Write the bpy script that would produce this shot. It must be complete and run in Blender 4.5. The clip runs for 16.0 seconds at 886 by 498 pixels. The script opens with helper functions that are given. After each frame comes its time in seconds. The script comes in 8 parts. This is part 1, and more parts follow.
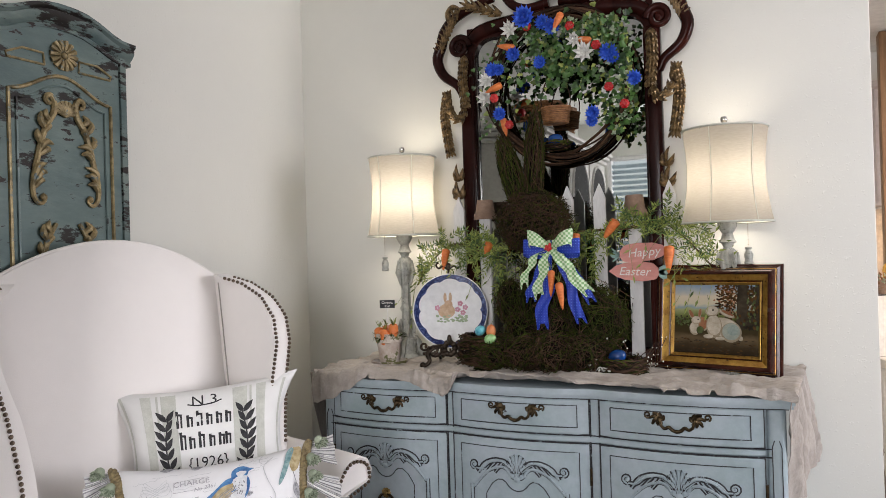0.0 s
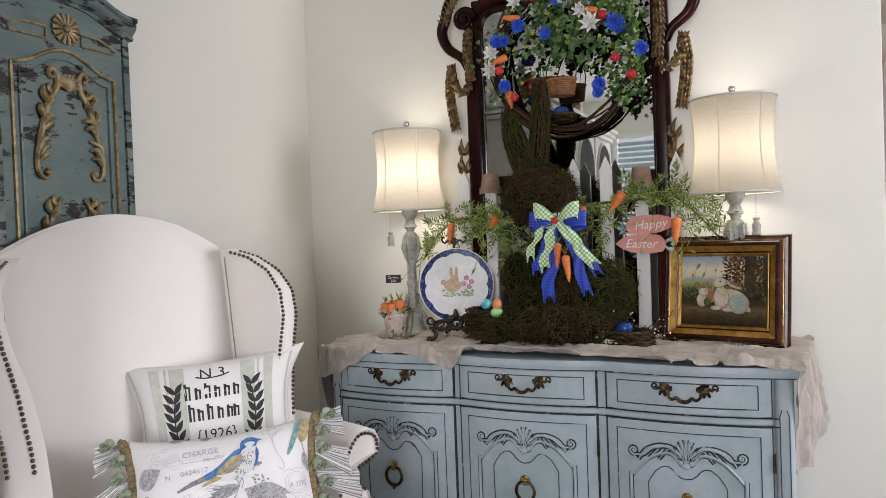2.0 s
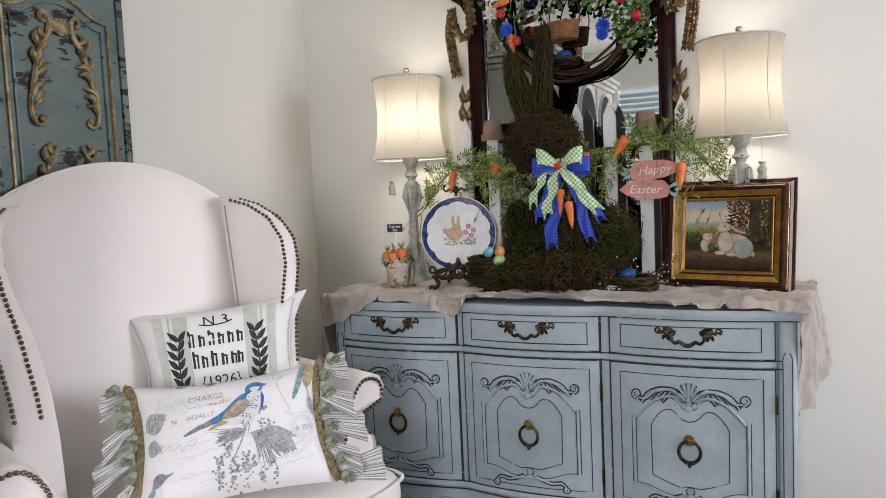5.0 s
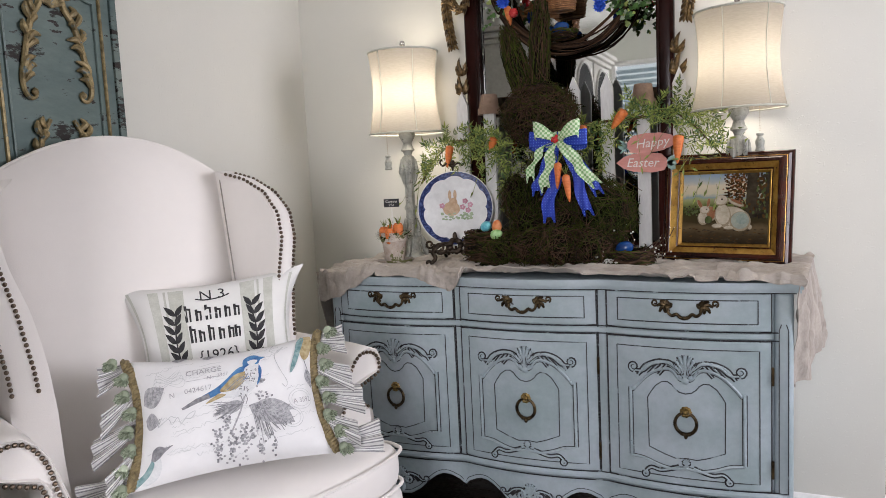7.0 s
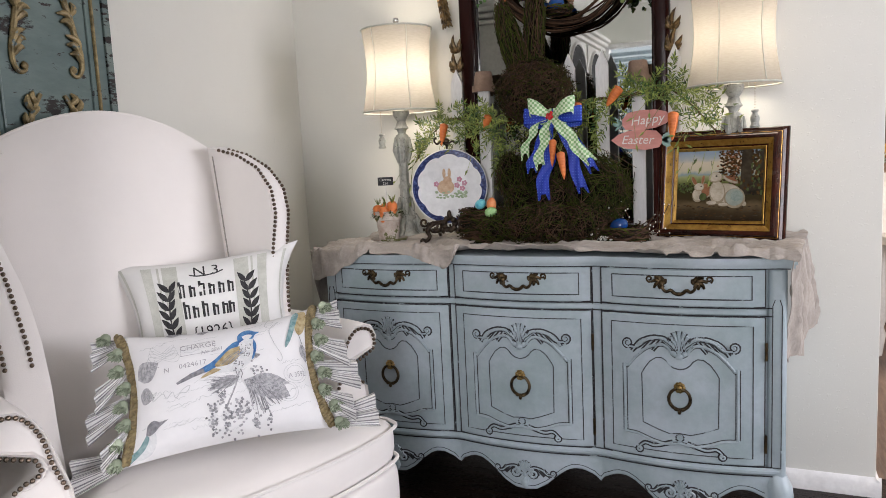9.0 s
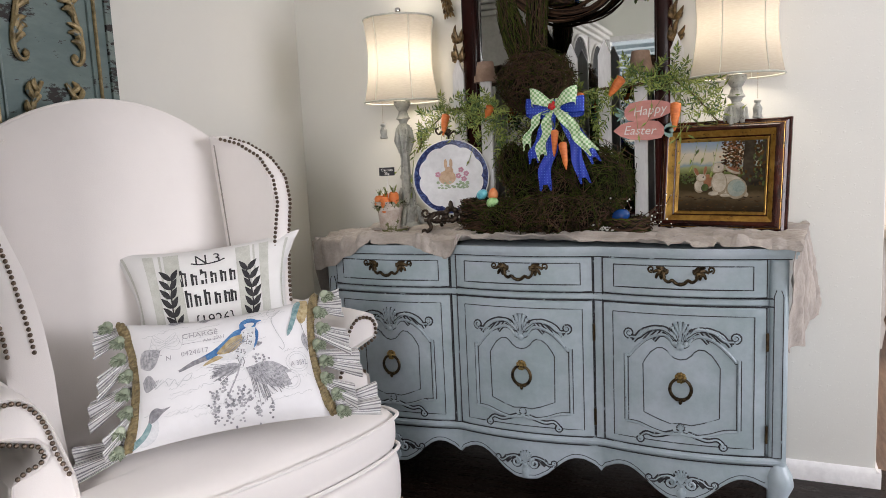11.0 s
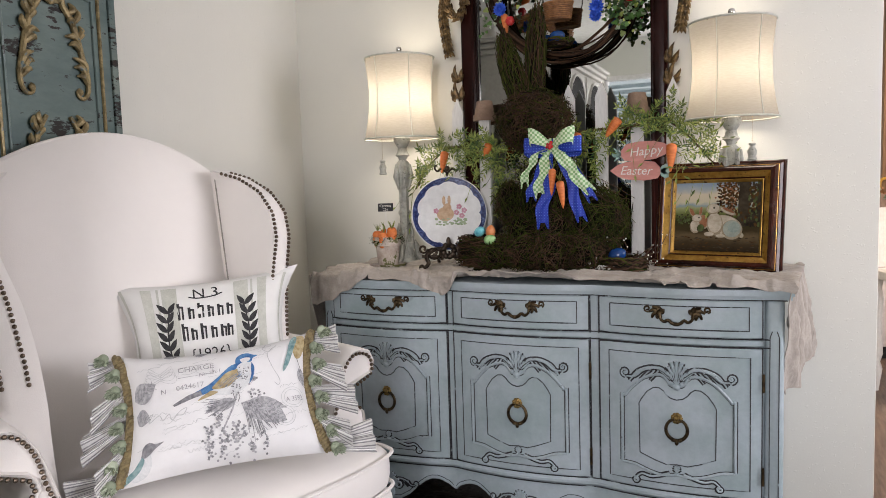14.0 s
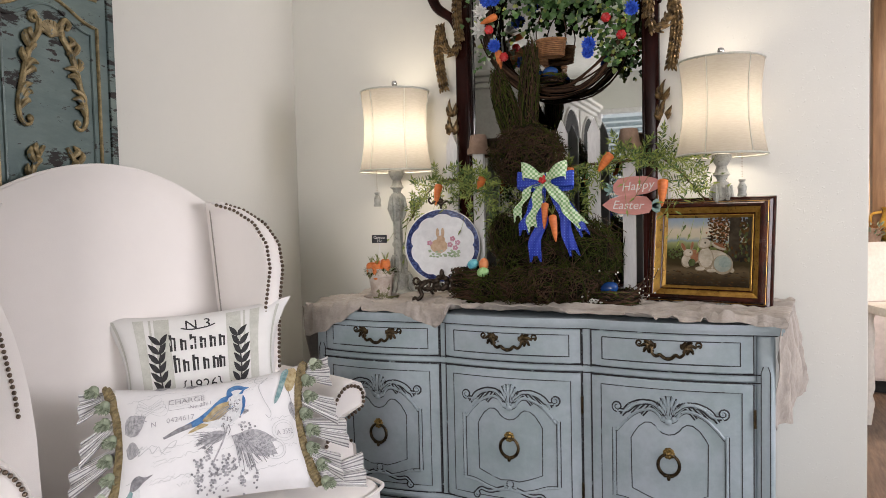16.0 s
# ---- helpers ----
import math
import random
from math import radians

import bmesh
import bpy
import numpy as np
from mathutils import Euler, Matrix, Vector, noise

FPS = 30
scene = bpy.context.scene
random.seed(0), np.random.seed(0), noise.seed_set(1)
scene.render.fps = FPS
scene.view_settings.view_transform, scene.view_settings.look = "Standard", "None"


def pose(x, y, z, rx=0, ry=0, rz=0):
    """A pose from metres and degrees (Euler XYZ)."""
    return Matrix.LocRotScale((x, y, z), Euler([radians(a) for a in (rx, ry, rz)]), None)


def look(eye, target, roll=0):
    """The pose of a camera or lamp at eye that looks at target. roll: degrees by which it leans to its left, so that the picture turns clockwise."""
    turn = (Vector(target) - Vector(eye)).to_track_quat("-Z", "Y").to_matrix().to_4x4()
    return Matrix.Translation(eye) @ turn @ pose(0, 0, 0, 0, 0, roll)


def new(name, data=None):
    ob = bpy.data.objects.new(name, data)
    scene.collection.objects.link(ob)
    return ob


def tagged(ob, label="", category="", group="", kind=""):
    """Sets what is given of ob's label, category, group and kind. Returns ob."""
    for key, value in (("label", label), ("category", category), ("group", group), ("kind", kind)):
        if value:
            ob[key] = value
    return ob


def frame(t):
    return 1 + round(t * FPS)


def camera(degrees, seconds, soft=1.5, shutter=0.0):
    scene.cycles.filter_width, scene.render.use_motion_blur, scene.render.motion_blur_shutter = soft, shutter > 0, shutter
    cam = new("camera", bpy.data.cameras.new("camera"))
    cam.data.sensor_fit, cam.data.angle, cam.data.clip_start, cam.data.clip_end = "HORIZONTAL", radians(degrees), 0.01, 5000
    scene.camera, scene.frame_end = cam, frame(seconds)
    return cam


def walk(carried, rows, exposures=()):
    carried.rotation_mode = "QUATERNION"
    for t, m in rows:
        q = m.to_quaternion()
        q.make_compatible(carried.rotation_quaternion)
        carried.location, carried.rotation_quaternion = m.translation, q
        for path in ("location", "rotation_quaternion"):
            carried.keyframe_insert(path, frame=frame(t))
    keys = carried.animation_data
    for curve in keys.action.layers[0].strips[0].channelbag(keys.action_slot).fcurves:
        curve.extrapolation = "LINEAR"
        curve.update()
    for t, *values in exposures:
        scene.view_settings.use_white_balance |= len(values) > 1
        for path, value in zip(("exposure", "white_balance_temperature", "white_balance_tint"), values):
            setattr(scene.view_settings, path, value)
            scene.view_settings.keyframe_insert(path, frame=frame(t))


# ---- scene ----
cam = camera(62.7, 16.0, 0.8)
PATH = [
    (0, (1.862, -2.669, 1.292), (1.038, -0.847, 1.302), -1.7),
    (0.5, (1.862, -2.666, 1.285), (1.033, -0.846, 1.288), -1.8),
    (1, (1.863, -2.666, 1.282), (1.031, -0.847, 1.274), -1.9),
    (1.5, (1.857, -2.665, 1.273), (1.024, -0.847, 1.251), -2.0),
    (2, (1.856, -2.664, 1.264), (1.018, -0.849, 1.225), -2.1),
    (2.5, (1.852, -2.663, 1.256), (1.012, -0.849, 1.2), -2.2),
    (3, (1.851, -2.662, 1.253), (1.007, -0.851, 1.177), -2.3),
    (3.5, (1.85, -2.66, 1.244), (1.004, -0.85, 1.15), -2.4),
    (4, (1.847, -2.656, 1.238), (1.002, -0.847, 1.123), -2.5),
    (6.3, (1.835, -2.651, 1.213), (1.002, -0.843, 1.018), -2.7),
    (6.5, (1.837, -2.649, 1.211), (1.002, -0.843, 1.011), -2.8),
    (7, (1.837, -2.65, 1.212), (1.006, -0.843, 1.001), -2.8),
    (7.5, (1.837, -2.652, 1.21), (1.01, -0.844, 0.993), -2.9),
    (8, (1.836, -2.653, 1.205), (1.015, -0.843, 0.979), -2.8),
    (8.5, (1.836, -2.652, 1.194), (1.019, -0.841, 0.959), -2.8),
    (9, (1.829, -2.651, 1.183), (1.017, -0.841, 0.934), -2.8),
    (9.5, (1.827, -2.653, 1.182), (1.016, -0.844, 0.917), -2.8),
    (12, (1.821, -2.656, 1.166), (1.008, -0.848, 0.9), -2.5),
    (12.5, (1.823, -2.659, 1.173), (1.009, -0.849, 0.929), -2.3),
    (13, (1.825, -2.659, 1.175), (1.013, -0.845, 0.954), -2.2),
    (13.5, (1.826, -2.66, 1.173), (1.018, -0.841, 0.977), -2.0),
    (14, (1.826, -2.664, 1.181), (1.022, -0.842, 1.007), -1.8),
    (14.5, (1.829, -2.668, 1.187), (1.027, -0.842, 1.038), -1.7),
    (15, (1.836, -2.67, 1.19), (1.038, -0.841, 1.064), -1.6),
    (15.5, (1.833, -2.673, 1.192), (1.039, -0.84, 1.083), -1.5),
    (16, (1.835, -2.672, 1.194), (1.044, -0.838, 1.098), -1.3),
]
TONE = [(0, 0.11, 6480, 10.5), (6.5, 0.11, 6440, 11.5), (9.5, 0.11, 6470, 11.5), (12.5, 0.11, 6590, 11.5), (15.5, 0.11, 6680, 12), (16, 0.11, 6690, 12)]
walk(cam, [(t, look(e, g, r)) for t, e, g, r in PATH], TONE)

# ---------------------------------------------------------------- world and light
world = bpy.data.worlds.new("sky")
scene.world = world
world.use_nodes = True
wn = world.node_tree
sky = wn.nodes.new("ShaderNodeTexSky")
sky.sky_type, sky.sun_disc = "NISHITA", False
sky.sun_elevation, sky.sun_rotation = radians(40), radians(150)
wn.links.new(sky.outputs[0], wn.nodes["Background"].inputs[0])
wn.nodes["Background"].inputs[1].default_value = 0.1


def area(name, m, w, h, watts, colour):
    d = bpy.data.lights.new(name, "AREA")
    d.shape, d.size, d.size_y, d.energy, d.color = "RECTANGLE", w, h, watts, colour
    ob = new(name, d)
    ob.matrix_world = m
    return ob


def bulb(name, p, watts, colour, r=0.03):
    d = bpy.data.lights.new(name, "POINT")
    d.energy, d.color, d.shadow_soft_size = watts, colour, r
    ob = new(name, d)
    ob.location = p
    return ob


DAY = (1.0, 0.967, 0.995)
WARM = (1.0, 0.88, 0.71)
# added daylight fill beside the blind window, placed where the mirror misses it
area("rear_fill_light", look((1.75, -5.12, 1.5), (-2.2, -1.4, 1.2)), 1.3, 1.5, 118, DAY)
area("blind_window_light", look((0.85, -5.4, 1.5), (0.85, 0, 1.5)), 1.1, 1.5, 3, DAY)
# added fill from an unseen side, mainly to brighten the left wall and chair
area("side_fill_light", look((5.12, -0.95, 1.5), (0, -1.3, 1.2)), 1.7, 1.5, 102, (0.99, 0.965, 1.035))
area("kitchen_ceiling_light", look((3.2, 1.4, 2.5), (3.2, 1.4, 0)), 0.6, 0.6, 45, (1.0, 0.8, 0.66))

# ---------------------------------------------------------------- geometry helpers


class Geo:
    """Vertices, faces and material slots of one mesh."""

    def __init__(self):
        self.v, self.f, self.m = [], [], []

    def add(self, verts, faces, mi=0):
        n = len(self.v)
        self.v += [tuple(p) for p in verts]
        self.f += [tuple(i + n for i in q) for q in faces]
        self.m += [mi] * len(faces)
        return self

    def bm(self, b, mi=0, m=None):
        b.verts.index_update()
        self.add([(m @ v.co if m else v.co) for v in b.verts], [[v.index for v in q.verts] for q in b.faces], mi)
        b.free()
        return self

    def box(self, c, s, bevel=0.0, m=None, mi=0, seg=2):
        b = bmesh.new()
        bmesh.ops.create_cube(b, size=1, matrix=Matrix.Translation(c) @ Matrix.Diagonal((*s, 1)))
        if bevel:
            bmesh.ops.bevel(b, geom=list(b.edges), offset=bevel, segments=seg, affect="EDGES", profile=0.5)
        return self.bm(b, mi, m)

    def lathe(self, prof, c=(0, 0, 0), seg=24, mi=0, m=None, wob=None):
        vs, fs = [], []
        for r, z in prof:
            for k in range(seg):
                a = 2 * math.pi * k / seg
                rr = r * (wob(a, z) if wob else 1)
                p = Vector((c[0] + rr * math.cos(a), c[1] + rr * math.sin(a), c[2] + z))
                vs.append(m @ p if m else p)
        for i in range(len(prof) - 1):
            for k in range(seg):
                k2 = (k + 1) % seg
                fs.append((i * seg + k, i * seg + k2, (i + 1) * seg + k2, (i + 1) * seg + k))
        if prof[0][0] > 1e-4:
            fs.append(tuple(reversed(range(seg))))
        if prof[-1][0] > 1e-4:
            fs.append(tuple(range((len(prof) - 1) * seg, len(prof) * seg)))
        return self.add(vs, fs, mi)

    def tube(self, pts, r, sides=6, mi=0, cap=True, flat=None):
        pts = [Vector(p) for p in pts]
        n = len(pts)
        vs, fs = [], []
        ref = None
        for i, p in enumerate(pts):
            d = (pts[min(i + 1, n - 1)] - pts[max(i - 1, 0)])
            d = d.normalized() if d.length > 1e-9 else Vector((0, 0, 1))
            if ref is None:
                ref = d.orthogonal().normalized()
            a = flat - d * flat.dot(d) if flat is not None else ref - d * ref.dot(d)
            a = a.normalized() if a.length > 1e-6 else d.orthogonal().normalized()
            ref = a
            b = d.cross(a)
            rr = r(i / max(1, n - 1)) if callable(r) else r
            for k in range(sides):
                t = 2 * math.pi * (k + 0.5) / sides
                vs.append(p + a * (rr * math.cos(t)) + b * (rr * math.sin(t)))
        for i in range(n - 1):
            for k in range(sides):
                k2 = (k + 1) % sides
                fs.append((i * sides + k, i * sides + k2, (i + 1) * sides + k2, (i + 1) * sides + k))
        if cap:
            fs += [tuple(reversed(range(sides))), tuple(range((n - 1) * sides, n * sides))]
        return self.add(vs, fs, mi)

    def ball(self, c, r, mi=0, u=12, w=8, m=None):
        r = r if hasattr(r, "__len__") else (r, r, r)
        b = bmesh.new()
        bmesh.ops.create_uvsphere(b, u_segments=u, v_segments=w, radius=1)
        mm = Matrix.Translation(c) @ (m if m else Matrix()) @ Matrix.Diagonal((*r, 1))
        return self.bm(b, mi, mm)

    def sheet(self, fn, nu, nv, mi=0, thick=0.0):
        """A grid of fn(u, v), 0..1; with a thickness it gets a second side and edges."""
        P = [[Vector(fn(i / nu, j / nv)) for j in range(nv + 1)] for i in range(nu + 1)]
        vs = [P[i][j] for i in range(nu + 1) for j in range(nv + 1)]
        fs = [(i * (nv + 1) + j, (i + 1) * (nv + 1) + j, (i + 1) * (nv + 1) + j + 1, i * (nv + 1) + j + 1) for i in range(nu) for j in range(nv)]
        if thick:
            n = len(vs)
            back = []
            for i in range(nu + 1):
                for j in range(nv + 1):
                    du = P[min(i + 1, nu)][j] - P[max(i - 1, 0)][j]
                    dv = P[i][min(j + 1, nv)] - P[i][max(j - 1, 0)]
                    nn = du.cross(dv)
                    nn = nn.normalized() if nn.length > 1e-12 else Vector((0, 0, 1))
                    back.append(P[i][j] - nn * thick)
            vs += back
            fs += [tuple(n + k for k in reversed(q)) for q in fs]
            rim = [i * (nv + 1) for i in range(nu + 1)] + [nu * (nv + 1) + j for j in range(1, nv + 1)]
            rim += [i * (nv + 1) + nv for i in range(nu - 1, -1, -1)] + [j for j in range(nv - 1, 0, -1)]
            for a, b in zip(rim, rim[1:] + rim[:1]):
                fs.append((b, a, a + n, b + n))
        return self.add(vs, fs, mi)

    def prism(self, pts, y0, y1, mi=0, axes=(0, 2, 1)):
        """A polygon in two axes drawn out along the third."""
        n = len(pts)
        vs = []
        for y in (y0, y1):
            for a, b in pts:
                p = [0, 0, 0]
                p[axes[0]], p[axes[1]], p[axes[2]] = a, b, y
                vs.append(p)
        fs = [tuple(range(n)), tuple(reversed(range(n, 2 * n)))]
        fs += [((i + 1) % n, i, n + i, n + (i + 1) % n) for i in range(n)]
        return self.add(vs, fs, mi)

    def leaf(self, p, d, up, ln, wd, mi=0, fold=0.25):
        d = Vector(d).normalized()
        s = d.cross(Vector(up))
        s = s.normalized() if s.length > 1e-6 else d.orthogonal().normalized()
        n = s.cross(d)
        p = Vector(p)
        a, b = p + d * ln * 0.4, p + d * ln
        lift = n * (wd * fold)
        return self.add([p, a + s * wd * 0.5 + lift, b, a - s * wd * 0.5 + lift, a], [(0, 4, 1), (4, 2, 1), (0, 3, 4), (4, 3, 2)], mi)

    def moved(self, m):
        self.v = [tuple(m @ Vector(p)) for p in self.v]
        return self

    def mesh(self, name, mats, smooth=40):
        me = bpy.data.meshes.new(name)
        me.from_pydata(self.v, [], self.f)
        for q in (mats if isinstance(mats, (list, tuple)) else [mats]):
            me.materials.append(q)
        me.polygons.foreach_set("material_index", self.m)
        b = bmesh.new()
        b.from_mesh(me)
        bmesh.ops.recalc_face_normals(b, faces=list(b.faces))
        if smooth:
            for q in b.faces:
                q.smooth = True
            lim = radians(smooth)
            for e in b.edges:
                if len(e.link_faces) == 2 and e.calc_face_angle(0) > lim:
                    e.smooth = False
        b.to_mesh(me)
        b.free()
        return me


def part(name, g, mats, parent=None, label="", smooth=40):
    ob = new(name, g.mesh(name, mats, smooth))
    ob.parent = parent
    if label:
        ob["label"] = label
    return ob


def thing(name, label, category, group="", m=None):
    ob = new(name)
    ob.empty_display_size = 0.1
    if m is not None:
        ob.matrix_world = m
    return tagged(ob, label, category, group)


def structure(name, g, mats, label="", smooth=30):
    return tagged(part(name, g, mats, None, "", smooth), label, "", "", "structure")


def subsurf(ob, n=2):
    md = ob.modifiers.new("soft", "SUBSURF")
    md.levels = md.render_levels = n
    return ob


def lettering(text, height, shear=0.0):
    """Flat text as 2D vertices and faces, centred, in metres."""
    c = bpy.data.curves.new("lettering", "FONT")
    c.body, c.align_x, c.align_y, c.size, c.shear, c.resolution_u = text, "CENTER", "CENTER", height, shear, 2
    ob = new("lettering", c)
    dg = bpy.context.evaluated_depsgraph_get()
    me = ob.evaluated_get(dg).to_mesh()
    vs = [(v.co.x, v.co.y) for v in me.vertices]
    fs = [tuple(q.vertices) for q in me.polygons]
    ob.evaluated_get(dg).to_mesh_clear()
    bpy.data.objects.remove(ob)
    bpy.data.curves.remove(c)
    return vs, fs


def lerp(xs, ys, x):
    return float(np.interp(x, xs, ys))


def spline(ctrl, n=8):
    """Catmull-Rom through control points."""
    c = [Vector(p) for p in ctrl]
    c = [c[0] * 2 - c[1]] + c + [c[-1] * 2 - c[-2]]
    out = []
    for i in range(1, len(c) - 2):
        for k in range(n):
            t = k / n
            a, b, d, e = c[i - 1], c[i], c[i + 1], c[i + 2]
            out.append(0.5 * ((2 * b) + (d - a) * t + (2 * a - 5 * b + 4 * d - e) * t * t + (3 * b - a - 3 * d + e) * t ** 3))
    out.append(c[-2])
    return out


def spiral(c, r0, r1, a0, turns, n=18):
    """A flat spiral in x and z round c, from radius r0 in to r1."""
    return [Vector((c[0] + (r0 + (r1 - r0) * k / n) * math.cos(a0 + turns * 2 * math.pi * k / n), c[1],
                    c[2] + (r0 + (r1 - r0) * k / n) * math.sin(a0 + turns * 2 * math.pi * k / n))) for k in range(n + 1)]


# ---------------------------------------------------------------- materials
def material(name, c1, c2=None, rough=0.6, metal=0.0, scale=8.0, detail=6.0, bump=0.0, bscale=None, stretch=(1, 1, 1), wear=None, wscale=6.0, wlim=0.62, sheen=0.0, spec=0.5, grain=0.86, island=False, lo=0.35, hi=0.65, fleck=None, knock=False):
    m = bpy.data.materials.new(name)
    m.use_nodes = True
    nt = m.node_tree
    n, l = nt.nodes, nt.links
    bs = n["Principled BSDF"]
    bs.inputs["Roughness"].default_value = rough
    bs.inputs["Metallic"].default_value = metal
    bs.inputs["Specular IOR Level"].default_value = spec
    bs.inputs["Sheen Weight"].default_value = sheen
    tc = n.new("ShaderNodeTexCoord")
    mp = n.new("ShaderNodeMapping")
    mp.inputs["Scale"].default_value = stretch
    l.new(tc.outputs["Object"], mp.inputs["Vector"])

    def tex(sc, det, ro=0.6):
        t = n.new("ShaderNodeTexNoise")
        t.inputs["Scale"].default_value, t.inputs["Detail"].default_value, t.inputs["Roughness"].default_value = sc, det, ro
        l.new(mp.outputs[0], t.inputs["Vector"])
        return t

    def ramp(src, a, b, ca, cb):
        r = n.new("ShaderNodeValToRGB")
        r.color_ramp.elements[0].position, r.color_ramp.elements[1].position = a, b
        r.color_ramp.elements[0].color, r.color_ramp.elements[1].color = (*ca, 1), (*cb, 1)
        l.new(src, r.inputs[0])
        return r

    def mix(fac, a, b):
        x = n.new("ShaderNodeMix")
        x.data_type = "RGBA"
        l.new(fac, x.inputs["Factor"])
        l.new(a, x.inputs["A"])
        l.new(b, x.inputs["B"])
        return x

    if island:
        gi = n.new("ShaderNodeNewGeometry")
        col = ramp(gi.outputs["Random Per Island"], 0.0, 1.0, c1, c2 or c1).outputs[0]
    else:
        col = ramp(tex(scale, detail).outputs["Fac"], lo, hi, c1, c2 or c1).outputs[0]
    fine = ramp(tex(scale * 9, 3).outputs["Fac"], 0.3, 0.7, (grain,) * 3, (1.0,) * 3)
    mm = n.new("ShaderNodeMix")
    mm.data_type, mm.blend_type = "RGBA", "MULTIPLY"
    mm.inputs["Factor"].default_value = 1.0
    l.new(col, mm.inputs["A"])
    l.new(fine.outputs[0], mm.inputs["B"])
    col = mm.outputs["Result"]
    if wear:
        wr = ramp(tex(wscale, 8, 0.7).outputs["Fac"], wlim, wlim + 0.03, (0,) * 3, (1,) * 3)
        rgb = n.new("ShaderNodeRGB")
        rgb.outputs[0].default_value = (*wear, 1)
        col = mix(wr.outputs[0], col, rgb.outputs[0]).outputs["Result"]
    if fleck:
        wr = ramp(tex(wscale * 3.1, 5, 0.6).outputs["Fac"], 0.635, 0.655, (0,) * 3, (1,) * 3)
        rgb = n.new("ShaderNodeRGB")
        rgb.outputs[0].default_value = (*fleck, 1)
        col = mix(wr.outputs[0], col, rgb.outputs[0]).outputs["Result"]
    l.new(col, bs.inputs["Base Color"])
    rr = ramp(tex(scale * 2.3, 4).outputs["Fac"], 0.3, 0.7, (max(0, rough - 0.08),) * 3, (min(1, rough + 0.08),) * 3)
    l.new(rr.outputs[0], bs.inputs["Roughness"])
    if bump:
        bp = n.new("ShaderNodeBump")
        bp.inputs["Strength"].default_value = min(1, bump)
        bp.inputs["Distance"].default_value = 0.004
        hgt = tex(bscale or scale * 5, 4).outputs["Fac"]
        if knock:
            # sparse raised spatters of plaster over a faint orange peel
            lump = ramp(hgt, 0.6, 0.68, (0,) * 3, (1,) * 3).outputs[0]
            peel = tex(140, 2).outputs["Fac"]
            sm = n.new("ShaderNodeMath")
            sm.operation = "MULTIPLY_ADD"
            sm.inputs[1].default_value = 0.25
            l.new(peel, sm.inputs[0])
            l.new(lump, sm.inputs[2])
            hgt = sm.outputs[0]
        l.new(hgt, bp.inputs["Height"])
        l.new(bp.outputs[0], bs.inputs["Normal"])
    return m


M_WALL = material("wall_paint", (0.655, 0.652, 0.602), (0.68, 0.677, 0.627), 0.6, scale=1.2, bump=0.22, bscale=70, lo=0.2, hi=0.8, grain=0.985, spec=0.35, knock=True)
M_CEIL = material("ceiling_paint", (0.78, 0.77, 0.74), (0.82, 0.81, 0.78), 0.85, scale=2, bump=0.4, bscale=60)
M_TRIM = material("trim_paint", (0.8, 0.79, 0.78), (0.84, 0.83, 0.82), 0.4, scale=4)
# near-black colour that stands in for the shade between the rabbit's twigs
M_GAPSHADE = material("twig_gap_shade", (0.005, 0.004, 0.003), (0.012, 0.009, 0.006), 0.95, scale=40, spec=0.05)
M_FLOOR = material("dark_floor_wood", (0.006, 0.004, 0.003), (0.020, 0.011, 0.008), 0.3, spec=0.15, scale=5, stretch=(1, 9, 1), bump=0.15, bscale=30)
M_KFLOOR = material("worn_floor_wood", (0.09, 0.06, 0.045), (0.2, 0.14, 0.1), 0.45, scale=5, stretch=(9, 1, 1), bump=0.15, bscale=30)
M_BLUE = material("blue_grey_paint", (0.295, 0.372, 0.392), (0.405, 0.472, 0.52), 0.45, scale=5, bump=0.3, bscale=40, wear=(0.06, 0.06, 0.065), wscale=18, wlim=0.7, grain=0.9)
M_WAX = material("dark_wax", (0.008, 0.008, 0.010), (0.035, 0.035, 0.04), 0.6, scale=60, wear=(0.3, 0.36, 0.39), wscale=26, wlim=0.60)
M_CARVE = material("waxed_carving", (0.30, 0.37, 0.40), (0.40, 0.475, 0.515), 0.45, scale=9, bump=0.3, bscale=120, wear=(0.05, 0.05, 0.055), wscale=70, wlim=0.63)
M_BRONZE = material("aged_bronze", (0.018, 0.013, 0.009), (0.095, 0.065, 0.032), 0.38, 0.9, scale=45, bump=0.3, bscale=120)
M_BRASS = material("old_brass", (0.16, 0.10, 0.035), (0.42, 0.29, 0.11), 0.32, 1.0, scale=60)
M_LINEN = material("cream_upholstery", (0.735, 0.705, 0.68), (0.76, 0.73, 0.705), 0.85, scale=3, bump=0.12, bscale=320, sheen=0.2, grain=0.985, spec=0.2)
M_SEAM = material("grey_seam", (0.3, 0.28, 0.26), (0.4, 0.37, 0.34), 0.8, scale=40)
M_NAIL = material("nailhead_metal", (0.09, 0.065, 0.05), (0.22, 0.17, 0.13), 0.35, 1.0, scale=80)
M_LEGWOOD = material("dark_leg_wood", (0.03, 0.018, 0.012), (0.06, 0.035, 0.02), 0.4, scale=12)
M_GAUZE = material("gauze_cloth", (0.31, 0.277, 0.245), (0.465, 0.42, 0.375), 0.95, scale=20, bump=1.0, bscale=70, sheen=0.1, stretch=(0.5, 1.6, 0.7), lo=0.3, hi=0.7)
M_LAMP = material("whitewashed_carving", (0.27, 0.275, 0.25), (0.47, 0.48, 0.43), 0.7, scale=30, wear=(0.10, 0.1, 0.09), wscale=80, wlim=0.60, bump=0.5, bscale=140)
